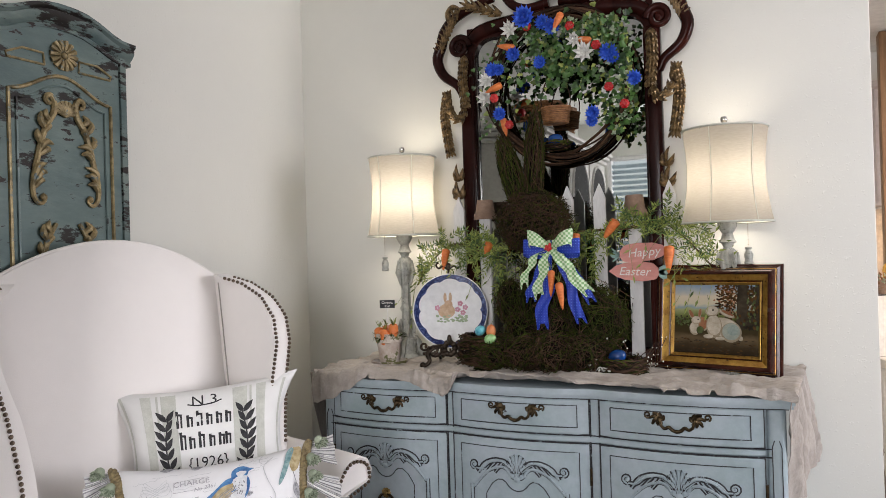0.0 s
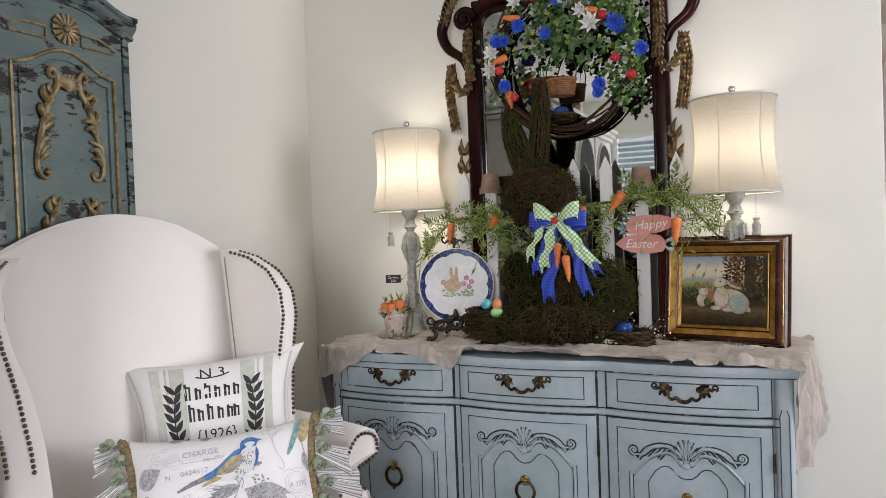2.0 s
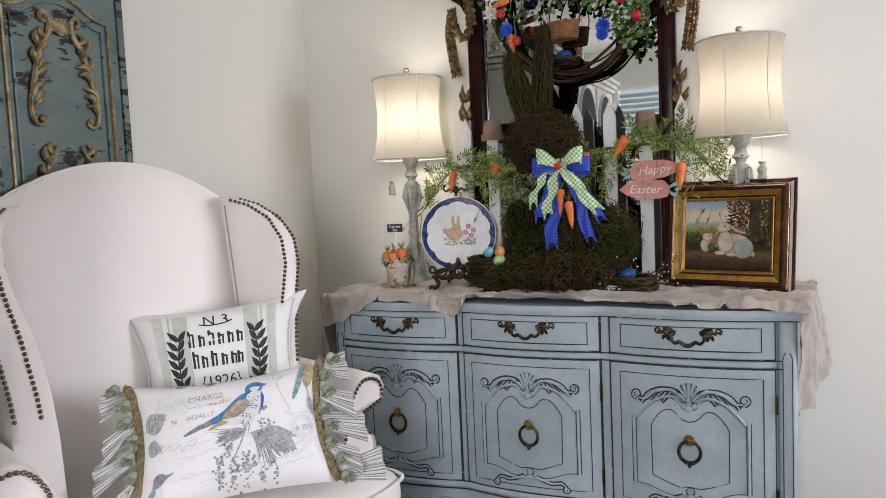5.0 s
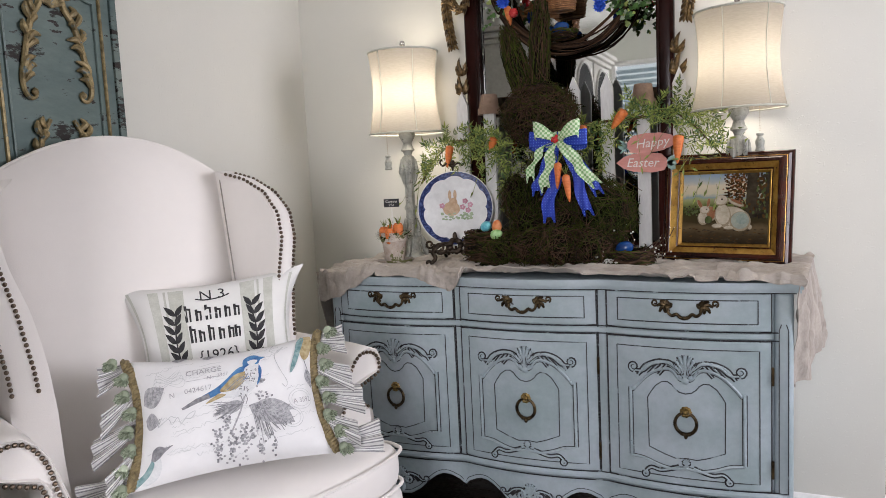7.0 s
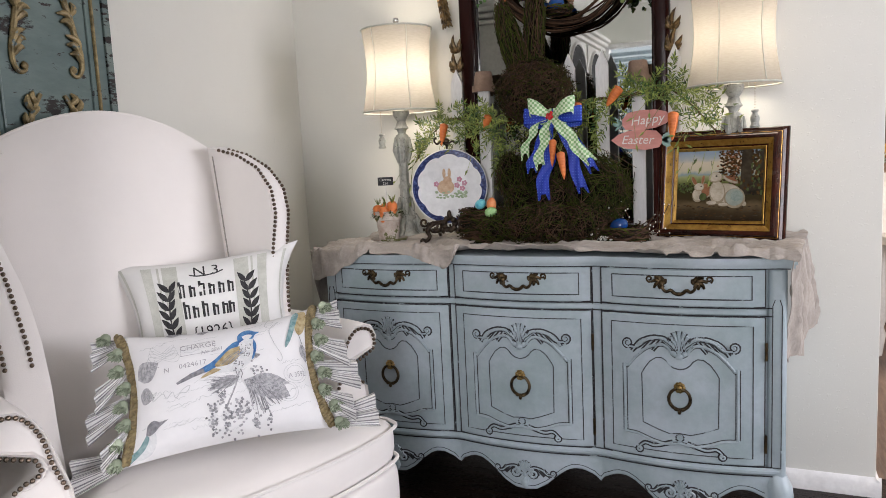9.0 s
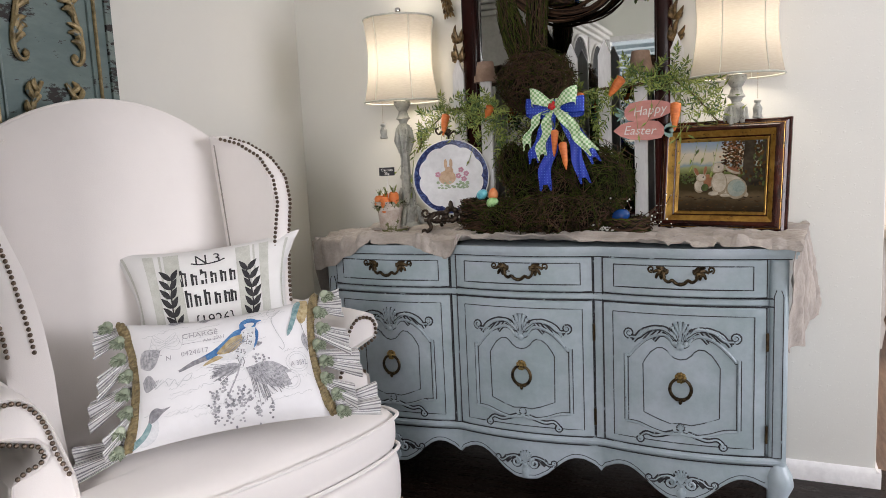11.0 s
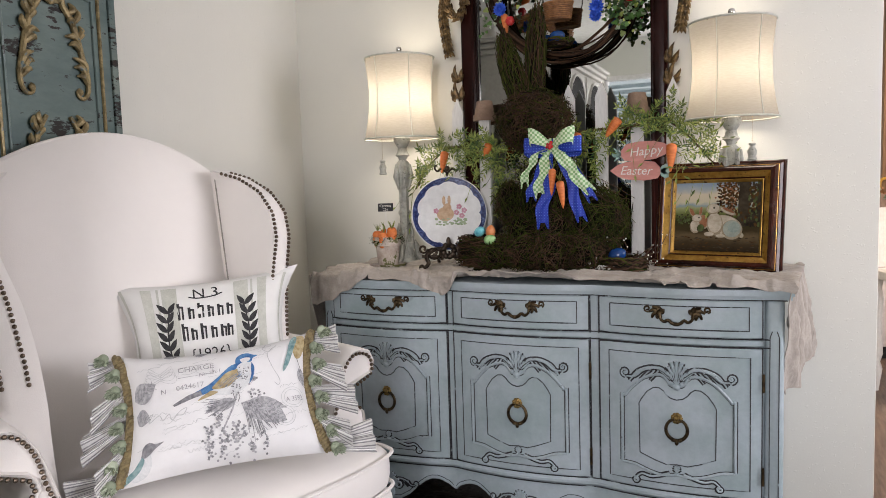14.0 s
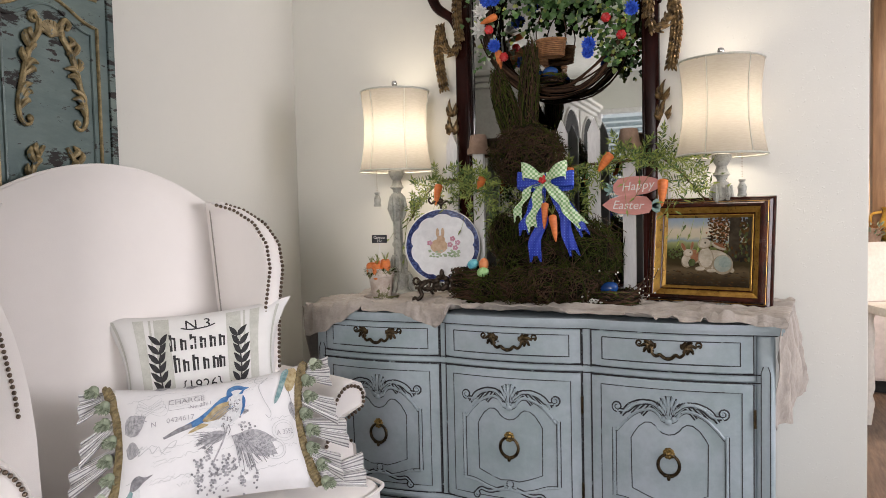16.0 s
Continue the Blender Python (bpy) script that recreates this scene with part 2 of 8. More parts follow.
M_MAHOG = material("dark_mahogany", (0.007, 0.002, 0.0015), (0.034, 0.008, 0.006), 0.2, scale=9, stretch=(1, 1, 0.3), spec=0.12)
M_OLDGOLD = material("worn_gilding", (0.018, 0.010, 0.005), (0.27, 0.175, 0.075), 0.35, 0.5, scale=55, bump=0.5, bscale=110)
M_TEAL = material("chipped_teal_paint", (0.075, 0.12, 0.12), (0.165, 0.22, 0.205), 0.5, scale=4, bump=0.35, bscale=40, wear=(0.009, 0.006, 0.005), wscale=8, wlim=0.565, stretch=(1, 0.55, 1.5), fleck=(0.02, 0.012, 0.01))
M_TEALWORN = material("worn_teal_edges", (0.08, 0.125, 0.125), (0.17, 0.215, 0.195), 0.6, scale=8, bump=0.4, bscale=40, wear=(0.009, 0.006, 0.005), wscale=13, wlim=0.485, stretch=(1, 0.4, 1.4), fleck=(0.02, 0.012, 0.01))
M_GILT = material("rubbed_gold_moulding", (0.13, 0.1, 0.045), (0.40, 0.31, 0.155), 0.5, 0.3, scale=35, wear=(0.13, 0.17, 0.17), wscale=28, wlim=0.6, bump=0.4, bscale=120)
M_TWIG = material("brown_twigs", (0.003, 0.002, 0.0015), (0.10, 0.055, 0.032), 0.75, island=True, spec=0.15, scale=30)
M_MOSS = material("dry_moss", (0.004, 0.007, 0.0015), (0.06, 0.075, 0.014), 0.9, island=True, spec=0.1, scale=30)
M_LEAF = material("green_leaves", (0.007, 0.028, 0.005), (0.075, 0.18, 0.035), 0.4, island=True, scale=22)
M_FERN = material("fern_leaves", (0.025, 0.06, 0.008), (0.37, 0.44, 0.10), 0.6, scale=18, island=True)
M_PALE = material("variegated_leaves", (0.2, 0.28, 0.16), (0.45, 0.5, 0.38), 0.6, scale=60)
M_BLUEF = material("blue_petals", (0.012, 0.05, 0.42), (0.05, 0.16, 0.72), 0.6, scale=60)
M_WHITEF = material("white_petals", (0.62, 0.62, 0.58), (0.8, 0.8, 0.76), 0.6, scale=40)
M_RED = material("red_berries", (0.35, 0.012, 0.015), (0.6, 0.04, 0.04), 0.25, scale=30)
M_CARROT = material("orange_carrot", (0.55, 0.13, 0.025), (0.75, 0.22, 0.05), 0.5, scale=40, stretch=(1, 1, 3), bump=0.3, bscale=90)
M_PICKET = material("white_picket_paint", (0.66, 0.66, 0.66), (0.78, 0.78, 0.77), 0.6, scale=14, stretch=(1, 1, 0.25), wear=(0.35, 0.33, 0.3), wscale=20, wlim=0.7)
M_TERRA = material("aged_terracotta", (0.2, 0.13, 0.09), (0.33, 0.23, 0.17), 0.85, scale=18)
M_PINK = material("pink_chalk_paint", (0.55, 0.22, 0.19), (0.65, 0.3, 0.26), 0.7, scale=14, stretch=(0.3, 1, 1))
M_MINT = material("mint_chalk_paint", (0.2, 0.36, 0.33), (0.3, 0.44, 0.4), 0.7, scale=14)
M_SIGNW = material("white_sign_paint", (0.75, 0.72, 0.68), (0.8, 0.78, 0.74), 0.7, scale=20)
M_CHINA = material("glazed_china", (0.76, 0.77, 0.78), (0.8, 0.81, 0.82), 0.32, scale=4, spec=0.3)
M_COBALT = material("cobalt_glaze", (0.008, 0.016, 0.09), (0.13, 0.19, 0.42), 0.35, spec=0.25, scale=110, lo=0.45, hi=0.72)
M_IRON = material("dark_cast_metal", (0.02, 0.015, 0.012), (0.075, 0.055, 0.04), 0.4, 0.8, scale=60, bump=0.4, bscale=150)
M_CHROME = material("polished_nickel", (0.5, 0.5, 0.5), (0.6, 0.6, 0.6), 0.12, 1.0, scale=20)
M_SLATE = material("chalkboard", (0.012, 0.013, 0.015), (0.025, 0.026, 0.03), 0.7, scale=30)
M_POT = material("mossy_white_pot", (0.38, 0.3, 0.25), (0.6, 0.55, 0.49), 0.85, scale=26, wear=(0.13, 0.13, 0.05), wscale=24, wlim=0.53)
M_GOLD = material("antique_gold_leaf", (0.26, 0.135, 0.02), (0.52, 0.31, 0.065), 0.36, 0.6, scale=28, wear=(0.035, 0.018, 0.008), wscale=75, wlim=0.6, bump=0.3, bscale=90)
M_FRAMEW = material("frame_dark_wood", (0.012, 0.004, 0.003), (0.06, 0.015, 0.008), 0.22, scale=12, spec=0.25)
M_EGGB = material("blue_glazed_egg", (0.006, 0.03, 0.13), (0.012, 0.06, 0.22), 0.08, scale=12)
M_EGGC = material("teal_egg", (0.06, 0.36, 0.5), (0.2, 0.6, 0.65), 0.4, scale=60)
M_EGGG = material("green_egg", (0.16, 0.42, 0.1), (0.4, 0.62, 0.3), 0.4, scale=60)
M_EGGO = material("orange_egg", (0.62, 0.17, 0.05), (0.72, 0.3, 0.12), 0.4, scale=60)
M_BASKET = material("wicker", (0.2, 0.085, 0.03), (0.38, 0.18, 0.07), 0.6, scale=60)
M_CREAM = material("cream_cabinet_paint", (0.62, 0.6, 0.55), (0.7, 0.68, 0.63), 0.45, scale=6)
M_BLIND = material("pale_blind", (0.35, 0.45, 0.5), (0.45, 0.54, 0.58), 0.5, scale=10)
M_GREYW = material("pillow_white_cotton", (0.66, 0.66, 0.645), (0.72, 0.72, 0.705), 0.9, scale=5, bump=0.15, bscale=350, grain=0.97, spec=0.2)
M_PCOT = material("pillow_print_cotton", (0.69, 0.69, 0.70), (0.74, 0.74, 0.75), 0.9, scale=5, bump=0.15, bscale=350, grain=0.97, spec=0.2)
M_STRIPE = material("sage_stripe_print", (0.46, 0.47, 0.42), (0.56, 0.57, 0.52), 0.9, scale=30)
M_INK = material("black_ink", (0.018, 0.018, 0.02), (0.045, 0.045, 0.048), 0.9, scale=90)
M_GREYINK = material("grey_ink", (0.26, 0.26, 0.28), (0.5, 0.5, 0.52), 0.9, scale=130)
M_DARKINK = material("dark_grey_ink", (0.15, 0.15, 0.165), (0.3, 0.3, 0.32), 0.9, scale=130)
M_PALEINK = material("pale_ink", (0.45, 0.47, 0.48), (0.6, 0.61, 0.62), 0.9, scale=90)
M_BIRDBL = material("blue_ink", (0.03, 0.10, 0.28), (0.09, 0.24, 0.46), 0.9, scale=90)
M_BIRDWH = material("breast_ink", (0.6, 0.62, 0.64), (0.72, 0.73, 0.74), 0.9, scale=120)
M_BIRDTAN = material("ochre_ink", (0.3, 0.22, 0.1), (0.5, 0.42, 0.25), 0.9, scale=90)
M_BIRDTEAL = material("teal_ink", (0.10, 0.22, 0.24), (0.3, 0.42, 0.42), 0.9, scale=90)
M_CORD = material("gold_braid", (0.10, 0.075, 0.035), (0.27, 0.21, 0.10), 0.7, scale=120)
M_TASSEL = material("sage_tassel", (0.10, 0.13, 0.075), (0.44, 0.50, 0.38), 0.85, scale=60, island=True)
M_KCAB = material("kitchen_cabinet_paint", (0.66, 0.6, 0.58), (0.72, 0.66, 0.64), 0.4, scale=4)
M_COUNTER = material("dark_countertop", (0.05, 0.045, 0.045), (0.13, 0.12, 0.12), 0.25, scale=60)
M_OAK = material("oak_post", (0.19, 0.105, 0.05), (0.28, 0.165, 0.085), 0.45, scale=8, stretch=(6, 6, 0.6))
M_YELLOW = material("yellow_ceramic", (0.5, 0.27, 0.03), (0.66, 0.4, 0.07), 0.3, scale=20)
M_BACKSPLASH = material("patterned_tile", (0.45, 0.36, 0.28), (0.66, 0.55, 0.42), 0.4, scale=25)
M_BACKING = material("black_backing", (0.01, 0.01, 0.01), (0.02, 0.02, 0.02), 0.9, scale=20)


def mirror_glass():
    m = bpy.data.materials.new("mirror_silver")
    m.use_nodes = True
    b = m.node_tree.nodes["Principled BSDF"]
    b.inputs["Base Color"].default_value = (0.37, 0.38, 0.37, 1)
    b.inputs["Metallic"].default_value, b.inputs["Roughness"].default_value = 1.0, 0.015
    return m


def shade_cloth():
    m = bpy.data.materials.new("linen_lampshade")
    m.use_nodes = True
    nt = m.node_tree
    n, l = nt.nodes, nt.links
    out = n["Material Output"]
    tc = n.new("ShaderNodeTexCoord")
    mp = n.new("ShaderNodeMapping")
    mp.inputs["Scale"].default_value = (1, 1, 6)
    tx = n.new("ShaderNodeTexNoise")
    tx.inputs["Scale"].default_value, tx.inputs["Detail"].default_value = 60, 4
    rp = n.new("ShaderNodeValToRGB")
    rp.color_ramp.elements[0].color, rp.color_ramp.elements[1].color = (0.318, 0.295, 0.263, 1), (0.348, 0.324, 0.289, 1)
    rp.color_ramp.elements[0].position, rp.color_ramp.elements[1].position = 0.35, 0.65
    l.new(tc.outputs["Object"], mp.inputs[0])
    l.new(mp.outputs[0], tx.inputs["Vector"])
    l.new(tx.outputs["Fac"], rp.inputs[0])
    df, tr, mx = n.new("ShaderNodeBsdfDiffuse"), n.new("ShaderNodeBsdfTranslucent"), n.new("ShaderNodeMixShader")
    l.new(rp.outputs[0], df.inputs[0])
    l.new(rp.outputs[0], tr.inputs[0])
    mx.inputs[0].default_value = 0.5
    l.new(df.outputs[0], mx.inputs[1])
    l.new(tr.outputs[0], mx.inputs[2])
    l.new(mx.outputs[0], out.inputs[0])
    return m


def ribbon_cloth(name, a, b, size, dots=False):
    m = bpy.data.materials.new(name)
    m.use_nodes = True
    nt = m.node_tree
    n, l = nt.nodes, nt.links
    bs = n["Principled BSDF"]
    bs.inputs["Roughness"].default_value = 0.55
    tc = n.new("ShaderNodeTexCoord")
    if dots:
        t = n.new("ShaderNodeTexVoronoi")
        t.inputs["Scale"].default_value, t.inputs["Randomness"].default_value = size, 0.0
        r = n.new("ShaderNodeValToRGB")
        r.color_ramp.interpolation = "CONSTANT"
        r.color_ramp.elements[0].color, r.color_ramp.elements[1].color = (*b, 1), (*a, 1)
        r.color_ramp.elements[1].position = 0.2
        l.new(t.outputs["Distance"], r.inputs[0])
    else:
        t = n.new("ShaderNodeTexChecker")
        t.inputs["Scale"].default_value = size
        t.inputs["Color1"].default_value, t.inputs["Color2"].default_value = (*a, 1), (*b, 1)
        r = t
    mp = n.new("ShaderNodeMapping")
    mp.inputs["Scale"].default_value = (1, 0.03, 1)
    l.new(tc.outputs["Object"], mp.inputs[0])
    l.new(mp.outputs[0], t.inputs["Vector"])
    l.new(r.outputs[0], bs.inputs["Base Color"])
    return m


M_MIRROR = mirror_glass()
M_SHADE = shade_cloth()
M_GINGHAM = ribbon_cloth("green_gingham", (0.62, 0.72, 0.52), (0.22, 0.42, 0.17), 130)
M_DOTBLUE = ribbon_cloth("blue_dotted_ribbon", (0.004, 0.03, 0.36), (0.12, 0.26, 0.78), 110, True)

# ---------------------------------------------------------------- structure
H = 2.62
EDGE = 2.165
structure("floor", Geo().box((2.55, -2.5, -0.02), (5.3, 5.3, 0.04)), M_FLOOR, "dark stained wooden floor of the room")
structure("floor_kitchen", Geo().box((3.4, 1.77, -0.02), (3.6, 3.24, 0.04)), M_KFLOOR, "worn brown wooden kitchen floor")
structure("ceiling", Geo().box((2.55, -1.0, H + 0.03), (5.5, 8.8, 0.06)), M_CEIL, "white textured ceiling")
structure("wall_back", Geo().box((EDGE / 2 - 0.06, 0.06, H / 2), (EDGE + 0.12, 0.12, H), 0.004), M_WALL, "off-white hand-textured plaster wall")
structure("wall_left", Geo().box((-0.06, -2.6, H / 2), (0.12, 5.2, H)), M_WALL, "cream textured plaster wall")
structure("lintel", Geo().box((3.69, 0.06, (H + 2.35) / 2), (3.0, 0.12, H - 2.35)), M_WALL, "plaster lintel over the opening")


def pierced(x0, x1, wins, name, axis):
    """A wall with window openings; wins are (a, b, z0, z1)."""
    g = Geo()

    def blk(a, b, z0, z1):
        if axis == "y":
            g.box(((a + b) / 2, -5.2, (z0 + z1) / 2), (b - a, 0.12, z1 - z0))
        else:
            g.box((5.2, (a + b) / 2, (z0 + z1) / 2), (0.12, b - a, z1 - z0))
    a = x0
    for p, q, z0, z1 in wins:
        blk(a, p, 0, H)
        blk(p, q, 0, z0)
        blk(p, q, z1, H)
        a = q
    blk(a, x1, 0, H)
    return structure(name, g, M_WALL, "off-white plaster wall with window openings")


# first opening holds the blinds; the second is unseen, added for the rear fill
pierced(-0.12, 5.26, [(0.3, 1.4, 0.75, 2.25), (1.55, 2.9, 0.75, 2.25)], "wall_rear", "y")
# this opening is unseen, added to go with the side fill
pierced(-5.14, 0.0, [(-1.8, -0.1, 0.75, 2.25)], "wall_right", "x")
structure("wall_kitchen_right", Geo().box((5.2, 1.76, H / 2), (0.12, 3.28, H)), M_WALL)
structure("wall_kitchen_left", Geo().box((1.6, 1.76, H / 2), (0.12, 3.28, H)), M_WALL)
structure("wall_kitchen_back", Geo().box((3.4, 3.34, H / 2), (3.7, 0.12, H)), M_WALL)
g = Geo()
g.prism([(0, 0), (-0.013, 0), (-0.013, 0.05), (-0.008, 0.06), (0, 0.066)], 0.014, EDGE + 0.016, 0, (1, 2, 0))
g.prism([(EDGE, 0), (EDGE + 0.013, 0), (EDGE + 0.013, 0.05), (EDGE + 0.008, 0.06), (EDGE, 0.066)], -0.012, 0.12, 0, (0, 2, 1))
structure("baseboard", g, M_TRIM, "white painted baseboard")
g = Geo()
g.prism([(0, 0), (0.013, 0), (0.013, 0.05), (0.008, 0.06), (0, 0.066)], -5.1, -0.014, 0, (0, 2, 1))
structure("baseboard_left", g, M_TRIM, "white painted baseboard")


def window(name, a, b, axis):
    w = tagged(new(name), "white framed window with pale blinds", "window", "", "structure")
    n = 24
    fr = Geo()
    for z in (0.77, 2.23):
        fr.box(((a + b) / 2, 0, z), (b - a, 0.1, 0.05), 0.006)
    for x in (a + 0.02, b - 0.02):
        fr.box((x, 0, 1.5), (0.05, 0.1, 1.5), 0.006)
    m = pose(0, -5.2, 0) if axis == "y" else pose(5.2, 0, 0, 0, 0, 90)
    part("window_frame", fr.moved(m), M_TRIM, w)
    sl = Geo().box((0, 0, 0), (b - a - 0.08, 0.045, 0.004), 0.0, pose(0, 0, 0, 48))
    me = sl.mesh("slat", M_BLIND)
    for k in range(n):
        s = new("slat", me)
        s.parent = w
        s.matrix_world = m @ pose((a + b) / 2, 0.02, 0.82 + k * 1.38 / n)
    return w


window("window_1", 0.3, 1.4, "y")

# ---------------------------------------------------------------- kitchen beyond the opening
kb = thing("kitchen_base_cabinet", "pale pink-white kitchen base cabinet with flat doors", "cabinet", "", pose(0, 0, 0))
part("body", Geo().box((3.6, 2.82, 0.5), (2.3, 0.58, 0.82), 0.004), M_KCAB, kb)
part("toe_kick", Geo().box((3.6, 2.86, 0.045), (2.3, 0.5, 0.09)), M_BACKING, kb)
for k in range(4):
    x = 2.72 + 0.54 * k
    part("drawer_front", Geo().box((x, 2.52, 0.79), (0.5, 0.02, 0.16), 0.004), M_KCAB, kb)
    part("door", Geo().box((x, 2.52, 0.39), (0.5, 0.02, 0.56), 0.004), M_KCAB, kb)
tagged(part("countertop", Geo().box((3.6, 2.81, 0.935), (2.34, 0.64, 0.04), 0.006), M_COUNTER), "dark speckled kitchen countertop", "countertop")
tagged(part("backsplash", Geo().box((3.6, 3.27, 1.23), (2.3, 0.016, 0.55)), M_BACKSPLASH), "brown patterned tile backsplash", "backsplash", "", "structure")
ku = thing("kitchen_wall_cabinet", "pale pink-white kitchen wall cabinet with panelled doors", "cabinet")
part("body", Geo().box((3.62, 3.1, 1.91), (2.3, 0.34, 0.78), 0.004), M_KCAB, ku)
for k in range(4):
    x = 2.76 + 0.54 * k
    part("door", Geo().box((x, 2.92, 1.91), (0.5, 0.02, 0.74), 0.004), M_KCAB, ku)
    part("door_panel", Geo().box((x, 2.909, 1.91), (0.36, 0.012, 0.6), 0.005), M_KCAB, ku)
part("crown", Geo().box((3.62, 3.08, 2.32), (2.36, 0.42, 0.05), 0.01), M_KCAB, ku)
area("under_cabinet_light", look((3.3, 3.02, 1.5), (3.3, 3.1, 0.9)), 1.4, 0.06, 9, (1.0, 0.72, 0.42))
tagged(part("wooden_post", Geo().box((2.555, 2.75, 1.787), (0.075, 0.12, 1.655), 0.006), M_OAK), "golden oak cabinet side panel on the counter", "panel")
pot = thing("yellow_pitcher", "yellow glazed ceramic pitcher on the kitchen counter", "pitcher", "", pose(2.63, 2.68, 0.955))
part("body", Geo().lathe([(0.05, 0), (0.075, 0.03), (0.085, 0.1), (0.06, 0.17), (0.055, 0.2), (0.065, 0.22), (0.06, 0.22), (0.05, 0.2), (0.05, 0.05), (0, 0.04)]), M_YELLOW, pot)
part("handle", Geo().tube(spline([(-0.06, 0, 0.19), (-0.12, 0, 0.17), (-0.12, 0, 0.09), (-0.08, 0, 0.05)]), 0.009, 8), M_YELLOW, pot)
dry = Geo()
for k in range(150):
    a = random.uniform(0, 6.28)
    d = Vector((math.cos(a) * 0.7, math.sin(a) * 0.7, random.uniform(0.2, 1.3)))
    p = Vector((2.5, 2.6, 0.965)) + d.normalized() * random.uniform(0.02, 0.12)
    dry.leaf(p, d, (0.2, 0.3, 1), 0.035, 0.016, k % 2)
dp = thing("dried_flower_bunch", "bunch of pale dried flowers on the kitchen counter", "dried flowers")
part("flowers", dry, [M_PALE, M_BASKET], dp)
part("holder", Geo().lathe([(0.05, 0), (0.06, 0.05), (0.05, 0.09), (0.0, 0.085)], (2.5, 2.6, 0.955)), M_TERRA, dp)
st = thing("counter_stool", "white painted counter stool with turned legs in the kitchen", "stool", "", pose(2.60, 1.72, 0, 0, 0, 20))
part("seat", Geo().box((0, 0, 0.64), (0.4, 0.4, 0.05), 0.015), M_CREAM, st)
lg = Geo().lathe([(0.014, 0), (0.02, 0.05), (0.03, 0.12), (0.018, 0.16), (0.03, 0.2), (0.024, 0.4), (0.03, 0.5), (0.02, 0.56), (0.028, 0.616)], seg=14)
for sx in (-1, 1):
    for sy in (-1, 1):
        part("leg", Geo().add([(p[0] + sx * 0.16, p[1] + sy * 0.16, p[2]) for p in lg.v], lg.f), M_CREAM, st)
part("backrest", Geo().sheet(lambda u, v: ((u - 0.5) * (0.38 - 0.06 * v), 0.18 + 0.05 * v + 0.05 * (1 - (2 * u - 1) ** 2), 0.667 + 0.32 * v), 12, 6, 0, 0.025), M_CREAM, st)

# ---------------------------------------------------------------- sideboard
SB0, SB1, SBC = 0.385, 1.885, 1.135
SECT = [(0.43, 0.868), (0.89, 1.343), (1.372, 1.83)]
TOP = 0.868


def fy(x):
    """Plan of the bowed front."""
    y = -0.472
    for a, b in ((0.42, 0.879), (0.879, 1.357), (1.357, 1.845)):
        if a <= x <= b:
            s = (2 * x - a - b) / (b - a)
            y -= 0.028 * (1 - s * s)
    return y


def bowed(g, x0, x1, z0, z1, out, depth, ch=0.004, n=14, mi=0):
    """A slab that follows the front: face at out before it, depth thick, edges chamfered."""
    rows = [(z0, out - ch), (z0 + ch, out), (z1 - ch, out), (z1, out - ch)]
    vs, fs = [], []
    for i in range(n + 1):
        u = i / n
        x = x0 + (x1 - x0) * u
        e = ch if i in (0, n) else 0
        for z, o in rows:
            vs.append((x, fy(x) - o + e, z))
        vs.append((x, fy(x) - out + depth, z1))
        vs.append((x, fy(x) - out + depth, z0))
    for i in range(n):
        for k in range(6):
            k2 = (k + 1) % 6
            fs.append((i * 6 + k, i * 6 + k2, i * 6 + 6 + k2, i * 6 + 6 + k))
    fs += [(0, 1, 2, 3, 4, 5), tuple(n * 6 + k for k in (5, 4, 3, 2, 1, 0))]
    g.add(vs, fs, mi)
    return g


def on_front(pts, o):
    """Lays (x, z) points on the bowed front, o proud of it."""
    return [Vector((p[0], fy(p[0]) - o, p[1])) for p in pts]


def path2(ctrl, n=6):
    return [(p.x, p.z) for p in spline([(a, 0, b) for a, b in ctrl], n)]


sb = thing("sideboard", "blue-grey distressed painted French style sideboard with bowed doors", "sideboard")
g = Geo()
nb = 45
xs = [SB0 + 0.012 + (SB1 - SB0 - 0.024) * i / nb for i in range(nb + 1)]
poly = [(x, fy(x) + 0.022) for x in xs] + [(SB1 - 0.012, -0.02), (SB0 + 0.012, -0.02)]
g.prism(poly, 0.235, 0.846, 0, (0, 1, 2))
part("carcass", g, M_BLUE, sb)
g = Geo()
for o, z0, z1 in ((0.014, 0.838, 0.852), (0.026, 0.850, TOP)):
    po = [(SB0 - 0.012 - o * 0.4 + (SB1 - SB0 + 0.024 + o * 0.8) * i / nb, fy(SB0 + (SB1 - SB0) * i / nb) - o) for i in range(nb + 1)]
    po += [(SB1 + 0.012 + o * 0.4, -0.012), (SB0 - 0.012 - o * 0.4, -0.012)]
    g.prism(po, z0, z1, 0, (0, 1, 2))
part("top", g, M_BLUE, sb, "blue-grey moulded sideboard top")
g = Geo()
for z in (0.8355, 0.851):
    g.tube([Vector((SB0 - 0.006 + (SB1 - SB0 + 0.012) * i / 60, fy(SB0 + (SB1 - SB0) * i / 60) - (0.0145 if z > 0.84 else 0.006), z)) for i in range(61)], 0.0022, 5)
part("antiqued_line", g, M_WAX, sb, "dark rubbed line under the top")
for xa, xb in ((0.868, 0.89), (1.343, 1.372)):
    part("stile", bowed(Geo(), xa + 0.001, xb - 0.001, 0.25, 0.838, 0.004, 0.03, 0.005, 4), M_BLUE, sb)
    gl = Geo()
    for xx in (xa + 0.001, xb - 0.001):
        gl.tube(on_front([(xx, 0.255), (xx, 0.835)], 0.0005), 0.0022, 5)
    part("antiqued_line", gl, M_WAX, sb)
